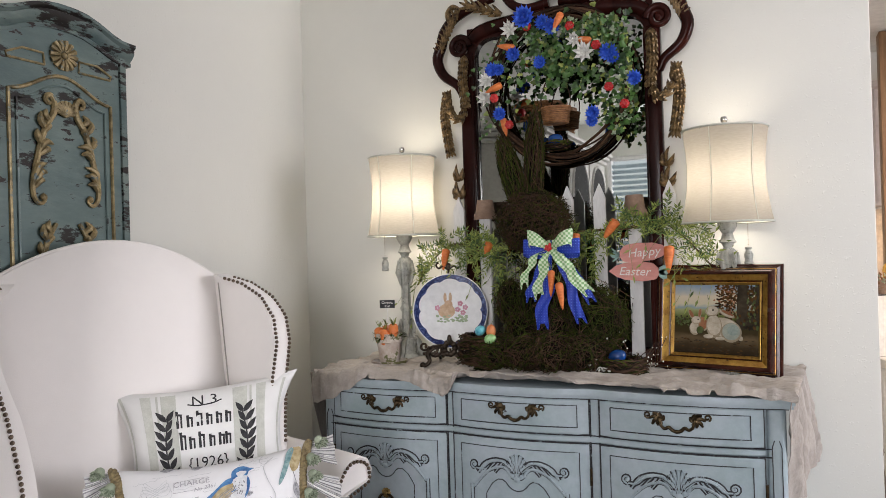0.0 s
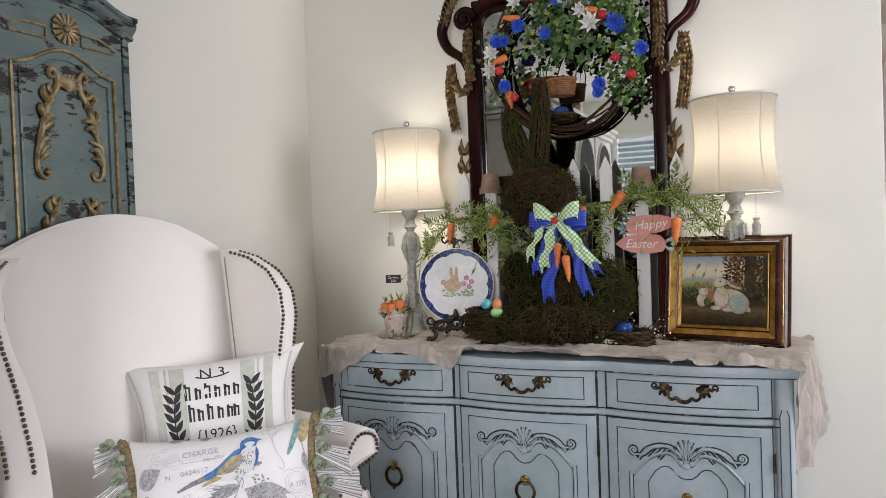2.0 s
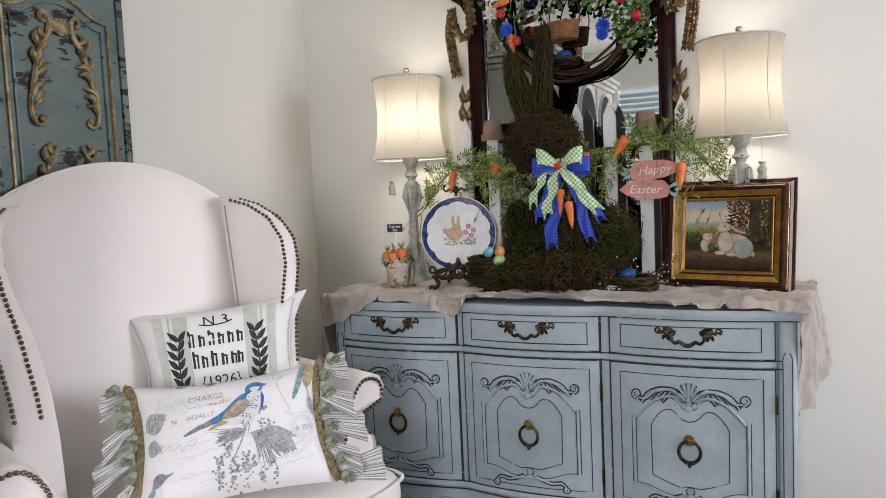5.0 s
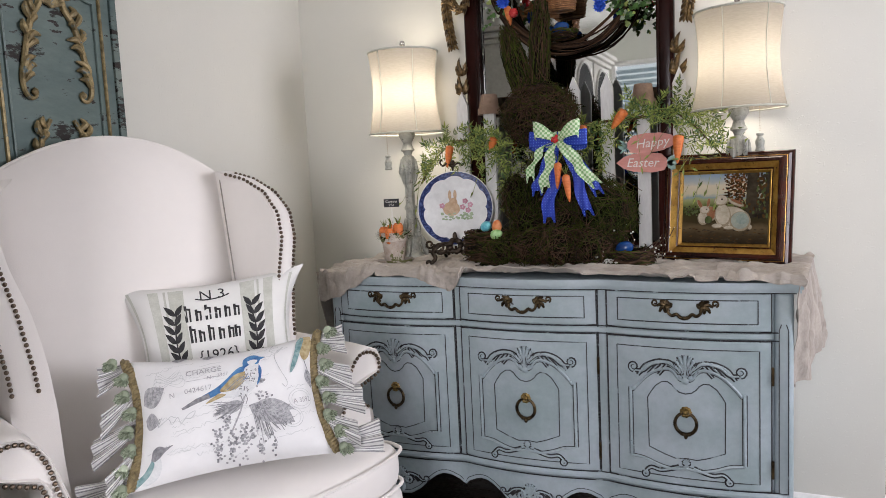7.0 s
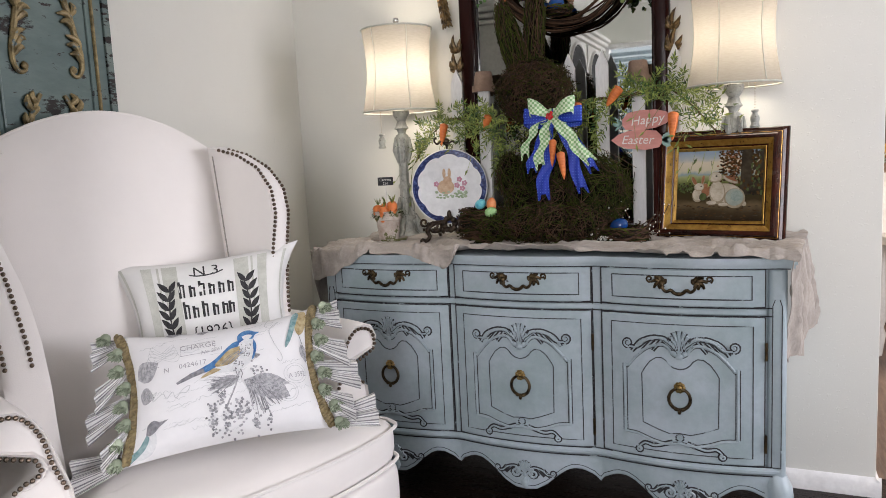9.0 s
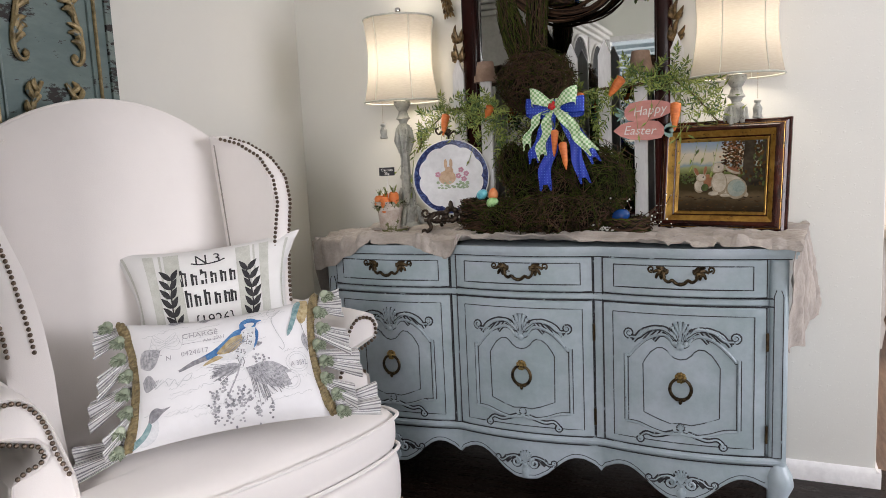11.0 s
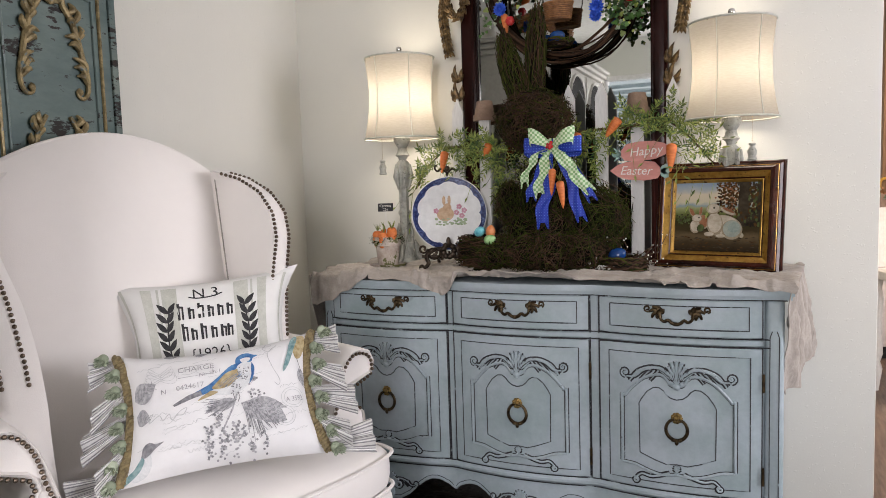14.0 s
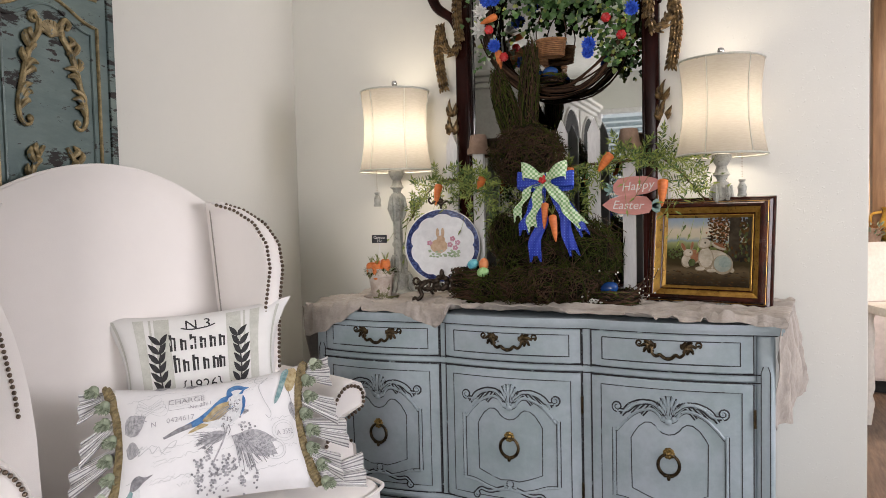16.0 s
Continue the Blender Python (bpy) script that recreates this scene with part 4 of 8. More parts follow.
ZW = [0.45 + 0.795 * i / 30 for i in range(31)]
for s in (-1, 1):
    wing = new("wing")
    wing.parent = chair
    g = Geo()

    def section(z):
        xf, yf = wing_front(z)
        bx, by = lerp([0.45, 1.25], [0.300, 0.310], z), 0.45 + 0.165 * (z - 0.36) / 0.93
        d = Vector((xf - bx, yf - by, 0)).normalized()
        n = Vector((-d.y, d.x, 0))
        if n.x < 0:
            n = -n
        th = 0.024 + 0.012 * max(0, min(1, (1.24 - z) / 0.1))
        p = [Vector((bx, by + 0.04, z)), Vector((bx - 0.003, by - 0.01, z)), Vector(((bx + xf) / 2 - 0.02, (by + yf) / 2, z)) + n * 0.0, Vector((xf, yf, z)) - n * th, Vector((xf, yf, z)) + d * 0.008 - n * th * 0.5, Vector((xf, yf, z)) + d * 0.008 + n * th * 0.5, Vector((xf, yf, z)) + n * th, Vector(((bx + xf) / 2 + 0.03, (by + yf) / 2 + 0.04, z)) + n * 0.03, Vector((bx + 0.04, by + 0.035, z))]
        k = 0.02 if s < 0 else -0.014
        return [Vector((s * (q.x + k * min(1, max(0, (q.x - bx) / 0.05))), q.y, q.z)) for q in p], d, n, th
    rows = [section(z)[0] for z in ZW]
    k = len(rows[0])
    vs = [q for r in rows for q in r]
    fs = [(i * k + a, i * k + (a + 1) % k, (i + 1) * k + (a + 1) % k, (i + 1) * k + a) for i in range(len(rows) - 1) for a in range(k)]
    fs += [tuple(range(k)), tuple(reversed(range((len(rows) - 1) * k, len(rows) * k)))]
    g.add(vs, fs)
    part("panel", g, M_LINEN, wing, "", 60)
    g = Geo()
    g.tube([r[1] + Vector((-s * 0.001, -0.003, 0)) for r in rows[6:]], 0.0022, 5)
    part("seam", g, M_SEAM, wing)
    for side in (-0.72, 0.72):
        dist, last = 0.0, None
        z = 0.775
        while z < 1.238:
            p, d, n, th = section(z)
            xf, yf = wing_front(z)
            c = Vector((xf, yf, z)) + d * 0.008 + n * th * side
            c = Vector((s * (c.x + (0.02 if s < 0 else -0.014)), c.y, c.z))
            if last is None or (c - last).length > 0.0122:
                nail_at(c, wing)
                last = c
            z += 0.001
    arm = new("arm")
    arm.parent = chair
    prof = [(0.295, 0.40), (0.295, 0.55), (0.297, 0.65), (0.302, 0.69), (0.315, 0.722), (0.34, 0.742), (0.37, 0.745), (0.4, 0.732), (0.417, 0.705), (0.416, 0.675), (0.402, 0.65), (0.384, 0.63), (0.378, 0.612), (0.388, 0.592), (0.415, 0.577), (0.445, 0.572), (0.458, 0.566), (0.46, 0.55), (0.46, 0.25), (0.295, 0.25)]
    prof = [(a + (0 if b < 0.3 else -0.012 if i > 9 else 0.018 + 0.056 * min(1, max(0, (b - 0.5) / 0.22))), b) for i, (a, b) in enumerate(prof)]
    cx, cz = 0.41, 0.6
    g = Geo()
    vs, fs = [], []
    lay = [(0.093, -0.012), (0.085, -0.004), (0.092, 0.0), (0.15, 0.0), (0.3, -0.004), (0.46, -0.01), (0.56, -0.02)]
    n = len(prof)
    for y, o in lay:
        for a, b in prof:
            d = Vector((a - cx, b - cz)).normalized()
            vs.append((s * (a + d.x * o), y, b + d.y * o + (0.02 * (y - 0.09) if b > 0.6 else 0)))
    for i in range(len(lay) - 1):
        fs += [(i * n + a, i * n + (a + 1) % n, (i + 1) * n + (a + 1) % n, (i + 1) * n + a) for a in range(n)]
    fs += [tuple(range(n)), tuple(reversed(range((len(lay) - 1) * n, len(lay) * n)))]
    g.add(vs, fs)
    part("panel", g, M_LINEN, arm, "", 50)
    lastp = None
    fine = spline([(a, 0, b) for a, b in prof[1:17]], 30)
    for q in fine:
        d = Vector((q.x - cx, q.z - cz)).normalized()
        c = Vector((s * (q.x - d.x * 0.016), 0.088, q.z - d.y * 0.016))
        if lastp is None or (c - lastp).length > 0.0118:
            nail_at(c, arm)
            lastp = c


def cushion_outline(n=60):
    pts = [(-0.30, 0.47), (-0.30, 0.12), (-0.315, 0.095), (-0.44, 0.085), (-0.465, 0.07), (-0.468, 0.03), (-0.45, -0.01), (-0.36, -0.045), (-0.2, -0.072), (0, -0.08)]
    pts = pts + [(-a, b) for a, b in reversed(pts[:-1])]
    return pts


def padded(z0, z1, grow, crown):
    """A stuffed slab over the cushion's outline, with rounded edges."""
    o = cushion_outline()
    g = Geo()
    lay = [(z0, -0.012), (z0 + 0.008, -0.002), (z0 + 0.03, 0.006), (z1 - 0.03, 0.006), (z1 - 0.008, -0.002), (z1, -0.014), (z1 + crown * 0.6, -0.08), (z1 + crown, -0.2)]
    n = len(o)
    vs, fs = [], []
    for z, d in lay:
        for a, b in o:
            c = Vector((0, 0.2))
            q = Vector((a, b)) - c
            r = q * (1 + d / q.length) if d > -0.05 else q * (1 + d * 1.6)
            vs.append((r.x * grow + c.x, r.y * grow + c.y, z))
    for i in range(len(lay) - 1):
        fs += [(i * n + a, i * n + (a + 1) % n, (i + 1) * n + (a + 1) % n, (i + 1) * n + a) for a in range(n)]
    fs += [tuple(range(n)), tuple(reversed(range((len(lay) - 1) * n, len(lay) * n)))]
    return g.add(vs, fs)


cu = part("seat_cushion", padded(0.372, 0.478, 1.0, 0.03), M_LINEN, chair, "", 80)
subsurf(cu, 1)
o = cushion_outline()
g = Geo()
for z in (0.381, 0.471):
    g.tube([Vector((p.x, p.y, z)) for p in spline([(a * 1.004, b - 0.003, 0) for a, b in o], 5)], 0.0052, 6)
part("piping", g, M_LINEN, cu)
rl = part("seat_rail", padded(0.2, 0.366, 1.015, 0.003), M_LINEN, chair, "", 80)
subsurf(rl, 1)
g = Geo()
last = None
for p in spline([(a * 1.025, b - 0.008, 0.212) for a, b in o], 20):
    if last is None or (p - last).length > 0.0145:
        nail_at(p, rl)
        last = p
for sx in (-1, 1):
    part("leg", Geo().lathe([(0.018, 0), (0.024, 0.03), (0.022, 0.08), (0.034, 0.16), (0.038, 0.205)], (sx * 0.37, 0.02, 0), 14), M_LEGWOOD, chair)
    part("leg", Geo().lathe([(0.018, 0), (0.02, 0.1), (0.03, 0.37)], (sx * 0.24, 0.55, 0), 12), M_LEGWOOD, chair)

# ---------------------------------------------------------------- carved panel on the left wall
PX = 0.042
PC, PHW = -1.228, 0.228
panel = thing("carved_door_panel", "chipped teal antique door panel with gilded carving hung on the wall", "wall panel")


def ptop(y):
    s = abs(y - PC) / PHW
    return lerp([0, 0.12, 0.3, 0.5, 0.7, 0.85, 1.0], [1.965, 1.965, 1.960, 1.945, 1.925, 1.914, 1.912], s)


ys = [PC - PHW + 2 * PHW * i / 40 for i in range(41)]
g = Geo()
g.prism([(y, ptop(y)) for y in ys] + [(PC + PHW, 0.35), (PC - PHW, 0.35)], 0.004, PX - 0.006, 0, (1, 2, 0))
part("board", g, M_TEAL, panel, "chipped teal painted wood")
g = Geo()


def stepped(g, off, prof, mi=0):
    """A cornice swept along the arched top; prof holds (out, up) pairs."""
    yy = [PC - PHW - 0.014 + (2 * PHW + 0.028) * i / 48 for i in range(49)]
    k = len(prof)
    vs = [(PX - 0.01 + a, y, ptop(y) + off + b) for y in yy for a, b in prof]
    fs = [(i * k + a, i * k + (a + 1) % k, (i + 1) * k + (a + 1) % k, (i + 1) * k + a) for i in range(48) for a in range(k)]
    fs += [tuple(range(k)), tuple(range(48 * k, 49 * k))]
    return g.add(vs, fs, mi)


stepped(g, -0.01, [(-0.03, 0), (0.010, 0), (0.012, 0.010), (0.008, 0.014), (0.016, 0.022), (0.026, 0.034), (0.028, 0.046), (0.024, 0.048), (0.034, 0.056), (0.034, 0.066), (-0.03, 0.066)])
part("cornice", g, M_TEALWORN, panel)


def pt(y, z, o=0.0):
    return Vector((PX - 0.006 + o, PC + y, z))


def arch(y, w, zt, rise):
    s = abs(y) / w
    return zt + rise * (0.5 + 0.5 * math.cos(math.pi * min(1, s)))


g = Geo()
w1 = 0.163
for w, zt, rise, r, mi in ((w1, 1.765, 0.058, 0.0055, 0), (w1 - 0.022, 1.742, 0.055, 0.004, 1)):
    p = [pt(-w, 0.42, 0.003)] + [pt(-w + 2 * w * i / 30, arch(-w + 2 * w * i / 30, w, zt, rise), 0.003) for i in range(31)] + [pt(w, 0.42, 0.003), pt(-w, 0.42, 0.003)]
    g.tube(p, r, 6, mi)
for s in (-1, 1):
    q = [(0.055, 1.846), (0.11, 1.846), (0.165, 1.846), (0.168, 1.857), (0.12, 1.879), (0.058, 1.878), (0.055, 1.846)]
    g.tube([pt(s * a, b, 0.003) for a, b in q], 0.0035, 6, 0)
part("moulding", g, [M_GILT, M_TEAL], panel, "gilded panel moulding")
g = Geo()
for a in range(14):
    t = 2 * math.pi * a / 14
    g.tube([pt(0.012 * math.cos(t) + 0.004, 1.884 + 0.012 * math.sin(t), 0.006), pt(0.028 * math.cos(t) + 0.004, 1.884 + 0.028 * math.sin(t), 0.009), pt(0.042 * math.cos(t) + 0.004, 1.884 + 0.042 * math.sin(t), 0.004)], lambda u: 0.004 + 0.0045 * u, 6)
g.ball(pt(0.004, 1.884, 0.008), (0.007, 0.01, 0.01), 0, 10, 8)
part("rosette", g, M_GILT, panel, "gilded rosette")
g = Geo()
for i in range(-4, 5):
    a = i * 0.3
    g.tube([pt(0.004, 1.71, 0.006), pt(0.004 + 0.02 * math.sin(a), 1.71 + 0.022 * math.cos(a), 0.012), pt(0.004 + 0.042 * math.sin(a), 1.712 + 0.04 * math.cos(a), 0.006)], lambda u: 0.004 + 0.004 * u, 6)
for s in (-1, 1):
    stem = [(0.046, 1.742), (0.056, 1.742), (0.061, 1.755), (0.048, 1.764), (0.035, 1.748), (0.037, 1.715), (0.058, 1.682), (0.075, 1.64), (0.092, 1.575), (0.105, 1.52), (0.104, 1.482), (0.091, 1.461), (0.074, 1.463), (0.068, 1.477), (0.077, 1.486)]
    for base in (0.0, -0.31, -0.62):
        up = base == 0.0
        g.tube([pt(0.004 + s * p.x, p.z + base, 0.006) for p in spline([(a, 0, b) for a, b in (stem if up else stem[5:])], 6)], lambda u: 0.0045 + 0.0045 * math.sin(math.pi * min(1, u + 0.1)), 7)
        g.ball(pt(0.004 + s * 0.075, 1.477 + base, 0.008), (0.008, 0.010, 0.010), 0, 10, 8)
        # curled leaves hugging the stem: root, bend and tip
        for root, bend, tip in (((0.05, 1.69), (0.068, 1.705), (0.058, 1.722)), ((0.064, 1.665), (0.082, 1.69), (0.076, 1.712)), ((0.07, 1.655), (0.058, 1.675), (0.05, 1.668)),
                                ((0.084, 1.605), (0.068, 1.63), (0.04, 1.628)), ((0.088, 1.59), (0.066, 1.61), (0.05, 1.606)), ((0.08, 1.625), (0.092, 1.645), (0.088, 1.664)),
                                ((0.103, 1.525), (0.092, 1.56), (0.062, 1.572)), ((0.104, 1.51), (0.084, 1.545), (0.062, 1.546)), ((0.104, 1.5), (0.088, 1.522), (0.07, 1.522))):
            q = spline([(a, 0, b) for a, b in (root, bend, tip)], 6)
            g.tube([pt(0.004 + s * p.x, p.z + base, 0.006 + 0.006 * math.sin(math.pi * i / (len(q) - 1))) for i, p in enumerate(q)], lambda u: 0.0025 + 0.007 * math.sin(math.pi * min(1, 0.1 + u * 0.9)), 7)
part("carving", g, M_GILT, panel, "gilded carved shell and leaf scrolls")
g = Geo()
for y in (PC - PHW + 0.018, PC + PHW - 0.018):
    g.box((PX - 0.003, y, 1.14), (0.012, 0.022, 1.58), 0.003)
part("edge_strip", g, M_TEALWORN, panel)

# ---------------------------------------------------------------- table lamps
def lamp(x, y, side, watts):
    m = pose(x, y, TOP + 0.013)
    lp = thing("table_lamp", "whitewashed carved column lamp with glowing linen drum shade, on the sideboard", "table lamp", "pair of table lamps", m)
    g = Geo()
    prof = [(0.045, 0.0), (0.052, 0.006), (0.05, 0.018), (0.036, 0.03), (0.034, 0.05), (0.03, 0.07), (0.036, 0.08), (0.036, 0.088), (0.028, 0.095), (0.024, 0.13), (0.022, 0.19), (0.028, 0.197), (0.028, 0.205), (0.022, 0.212), (0.021, 0.27), (0.026, 0.3), (0.036, 0.345), (0.037, 0.37), (0.028, 0.392), (0.017, 0.4), (0.018, 0.412), (0.027, 0.418), (0.02, 0.43), (0.016, 0.445), (0.022, 0.455), (0.03, 0.47), (0.03, 0.484), (0.016, 0.488), (0.012, 0.52), (0.0, 0.522)]
    g.lathe(prof, seg=28, wob=lambda a, z: (1.0 if z < 0.1 or z > 0.4 else 0.78) + (0.07 * math.sin(7 * a) if 0.095 < z < 0.395 else 0.03 * math.sin(9 * a)))
    part("column", g, M_LAMP, lp)
    g = Geo()
    for k in range(3):
        a = 2 * math.pi * k / 3 + 0.6
        ca, sa = math.cos(a), math.sin(a)
        q = spline([(0.028, 0, 0.09), (0.046, 0, 0.062), (0.05, 0, 0.035), (0.066, 0, 0.018), (0.078, 0, 0.012)], 4)
        g.tube([Vector((p.x * ca, p.x * sa, p.z)) for p in q], lambda t: 0.013 - 0.003 * t, 8)
        for da in (-0.16, 0, 0.16):
            g.ball((0.082 * math.cos(a + da), 0.082 * math.sin(a + da), 0.008), (0.009, 0.009, 0.008), 0, 8, 6)
        part("paw_foot", g, M_LAMP, lp, "carved lion paw foot")
        g = Geo()
    for k in range(6):
        a = 2 * math.pi * k / 6
        for z0, z1 in ((0.29, 0.385), (0.06, 0.12), (0.1, 0.16)):
            r0, r1 = (0.022, 0.030) if z0 > 0.2 else (0.034, 0.025)
            g.tube([(r0 * math.cos(a), r0 * math.sin(a), z0), ((r1 + 0.003) * math.cos(a + 0.15), (r1 + 0.003) * math.sin(a + 0.15), (z0 + z1) / 2), (r1 * math.cos(a), r1 * math.sin(a), z1)], lambda t: 0.003 + 0.005 * math.sin(t * math.pi), 6)
    part("leaf_carving", g, M_LAMP, lp, "carved leaves")
    sh = new("shade")
    sh.parent = lp
    zb, zt = 0.481, 0.779
    rad = lambda t: 0.139 - 0.010 * t - 0.016 * math.sin(math.pi * min(1, t * 1.02)) ** 1.0
    g = Geo()
    seg = 48
    vs = [(rad(i / 14) * math.cos(2 * math.pi * k / seg), rad(i / 14) * math.sin(2 * math.pi * k / seg), zb + (zt - zb) * i / 14) for i in range(15) for k in range(seg)]
    fs = [(i * seg + k, i * seg + (k + 1) % seg, (i + 1) * seg + (k + 1) % seg, (i + 1) * seg + k) for i in range(14) for k in range(seg)]
    g.add(vs, fs)
    part("linen", g, M_SHADE, sh, "cream linen shade lit from within", 60)
    for t, z in ((0, zb), (1, zt)):
        g = Geo()
        g.tube([((rad(t) + 0.001) * math.cos(2 * math.pi * k / 48), (rad(t) + 0.001) * math.sin(2 * math.pi * k / 48), z) for k in range(49)], 0.0032, 6)
        part("trim", g, M_STRIPE, sh, "grey-beige bound edge")
    g = Geo()
    for k in range(6):
        a = 2 * math.pi * k / 6 + 0.22
        g.tube([((rad(i / 14) + 0.0008) * math.cos(a), (rad(i / 14) + 0.0008) * math.sin(a), zb + (zt - zb) * i / 14) for i in range(15)], 0.0014, 5)
    part("rib", g, M_STRIPE, sh, "thin seam ribs")
    g = Geo()
    for k in range(3):
        a = 2 * math.pi * k / 3
        g.tube([(0, 0, zt - 0.012), (rad(1) * math.cos(a), rad(1) * math.sin(a), zt - 0.004)], 0.0018, 5)
    g.tube([(0, 0, 0.5), (0.0, 0, 0.52)], 0.009, 8)
    g.tube(spline([(0, 0.012, 0.5), (0, 0.05, 0.58), (0, 0.05, 0.69), (0, 0, zt)]), 0.0018, 5)
    g.tube(spline([(0, -0.012, 0.5), (0, -0.05, 0.58), (0, -0.05, 0.69), (0, 0, zt)]), 0.0018, 5)
    part("harp", g, M_IRON, lp)
    part("finial", Geo().lathe([(0.018, 0), (0.016, 0.006), (0.004, 0.012), (0.0035, 0.022), (0.009, 0.027), (0.0115, 0.035), (0.009, 0.043), (0, 0.047)], (0, 0, zt - 0.002), 14), M_CHROME, lp, "polished metal finial")
    ch = Geo()
    bx, by = 0.062 * side, -0.045
    for k in range(11):
        ch.ball((bx, by, 0.40 + 0.008 * k), 0.0017, 0, 6, 5)
    part("pull_chain", ch, M_BRASS, lp)
    part("bell_pull", Geo().lathe([(0.012, 0), (0.015, 0.004), (0.011, 0.012), (0.013, 0.022), (0.014, 0.03), (0.009, 0.04), (0.006, 0.044), (0.011, 0.05), (0.01, 0.054), (0, 0.055)], (bx, by, 0.347), 14), M_LAMP, lp, "whitewashed bell-shaped chain pull")
    bulb("lamp_bulb", (x, y, TOP + 0.013 + 0.62), watts, WARM, 0.09)
    return lp


lamp(0.572, -0.175, -1, 5.9)
lamp(1.733, -0.165, 1, 4.3)

# ---------------------------------------------------------------- mirror
MY = -0.045
mir = thing("carved_mirror", "dark mahogany mirror with carved scrolls and gilded swags", "mirror")
GL, GR, GZ0, GZ1 = 0.842, 1.478, 0.93, 2.105
g = Geo()
gp = [(GL, GZ0), (GR, GZ0), (GR, GZ1 - 0.06)] + [(GR - 0.06 + 0.06 * math.cos(a), GZ1 - 0.06 + 0.06 * math.sin(a)) for a in [math.pi / 2 * i / 6 for i in range(1, 7)]]
gp += [(GL + 0.06 - 0.06 * math.sin(a), GZ1 - 0.06 + 0.06 * math.cos(a)) for a in [math.pi / 2 * i / 6 for i in range(0, 7)]]
g.prism(gp, MY, MY + 0.006)
part("glass", g, M_MIRROR, mir, "clear bevelled mirror glass", 20)
g = Geo()
for x0 in (GL - 0.032, GR + 0.025):
    g.box((x0, MY - 0.008, (TOP + 2.06) / 2 + 0.005), (0.058, 0.05, 2.06 - TOP - 0.01), 0.014, None, 0, 3)
    g.box((x0 + (0.022 if x0 < 1 else -0.022), MY - 0.030, (TOP + 2.06) / 2 + 0.005), (0.012, 0.012, 2.06 - TOP - 0.02), 0.004)
g.box(((GL + GR) / 2, MY - 0.008, 0.905), (GR - GL + 0.1, 0.05, 0.06), 0.012)
g.tube(spline([(GL - 0.01, MY - 0.01, 2.11), (GL + 0.03, MY - 0.014, 2.135), (0.98, MY - 0.018, 2.15), (1.16, MY - 0.02, 2.155), (1.34, MY - 0.018, 2.15), (GR - 0.03, MY - 0.014, 2.135), (GR + 0.01, MY - 0.01, 2.11)], 8), 0.028, 10)
g.prism([(GL - 0.03, 2.05)] + [(GL + 0.06 - 0.06 * math.sin(a), GZ1 - 0.06 + 0.06 * math.cos(a)) for a in [math.pi / 2 * i / 6 for i in range(6, -1, -1)]] + [(GR - 0.06 + 0.06 * math.sin(a), GZ1 - 0.06 + 0.06 * math.cos(a)) for a in [math.pi / 2 * i / 6 for i in range(0, 7)]] + [(GR + 0.03, 2.05), (GR + 0.03, 2.15), (GL - 0.03, 2.15)], MY - 0.02, MY + 0.02)
part("frame_moulding", g, M_MAHOG, mir, "polished dark mahogany", 50)
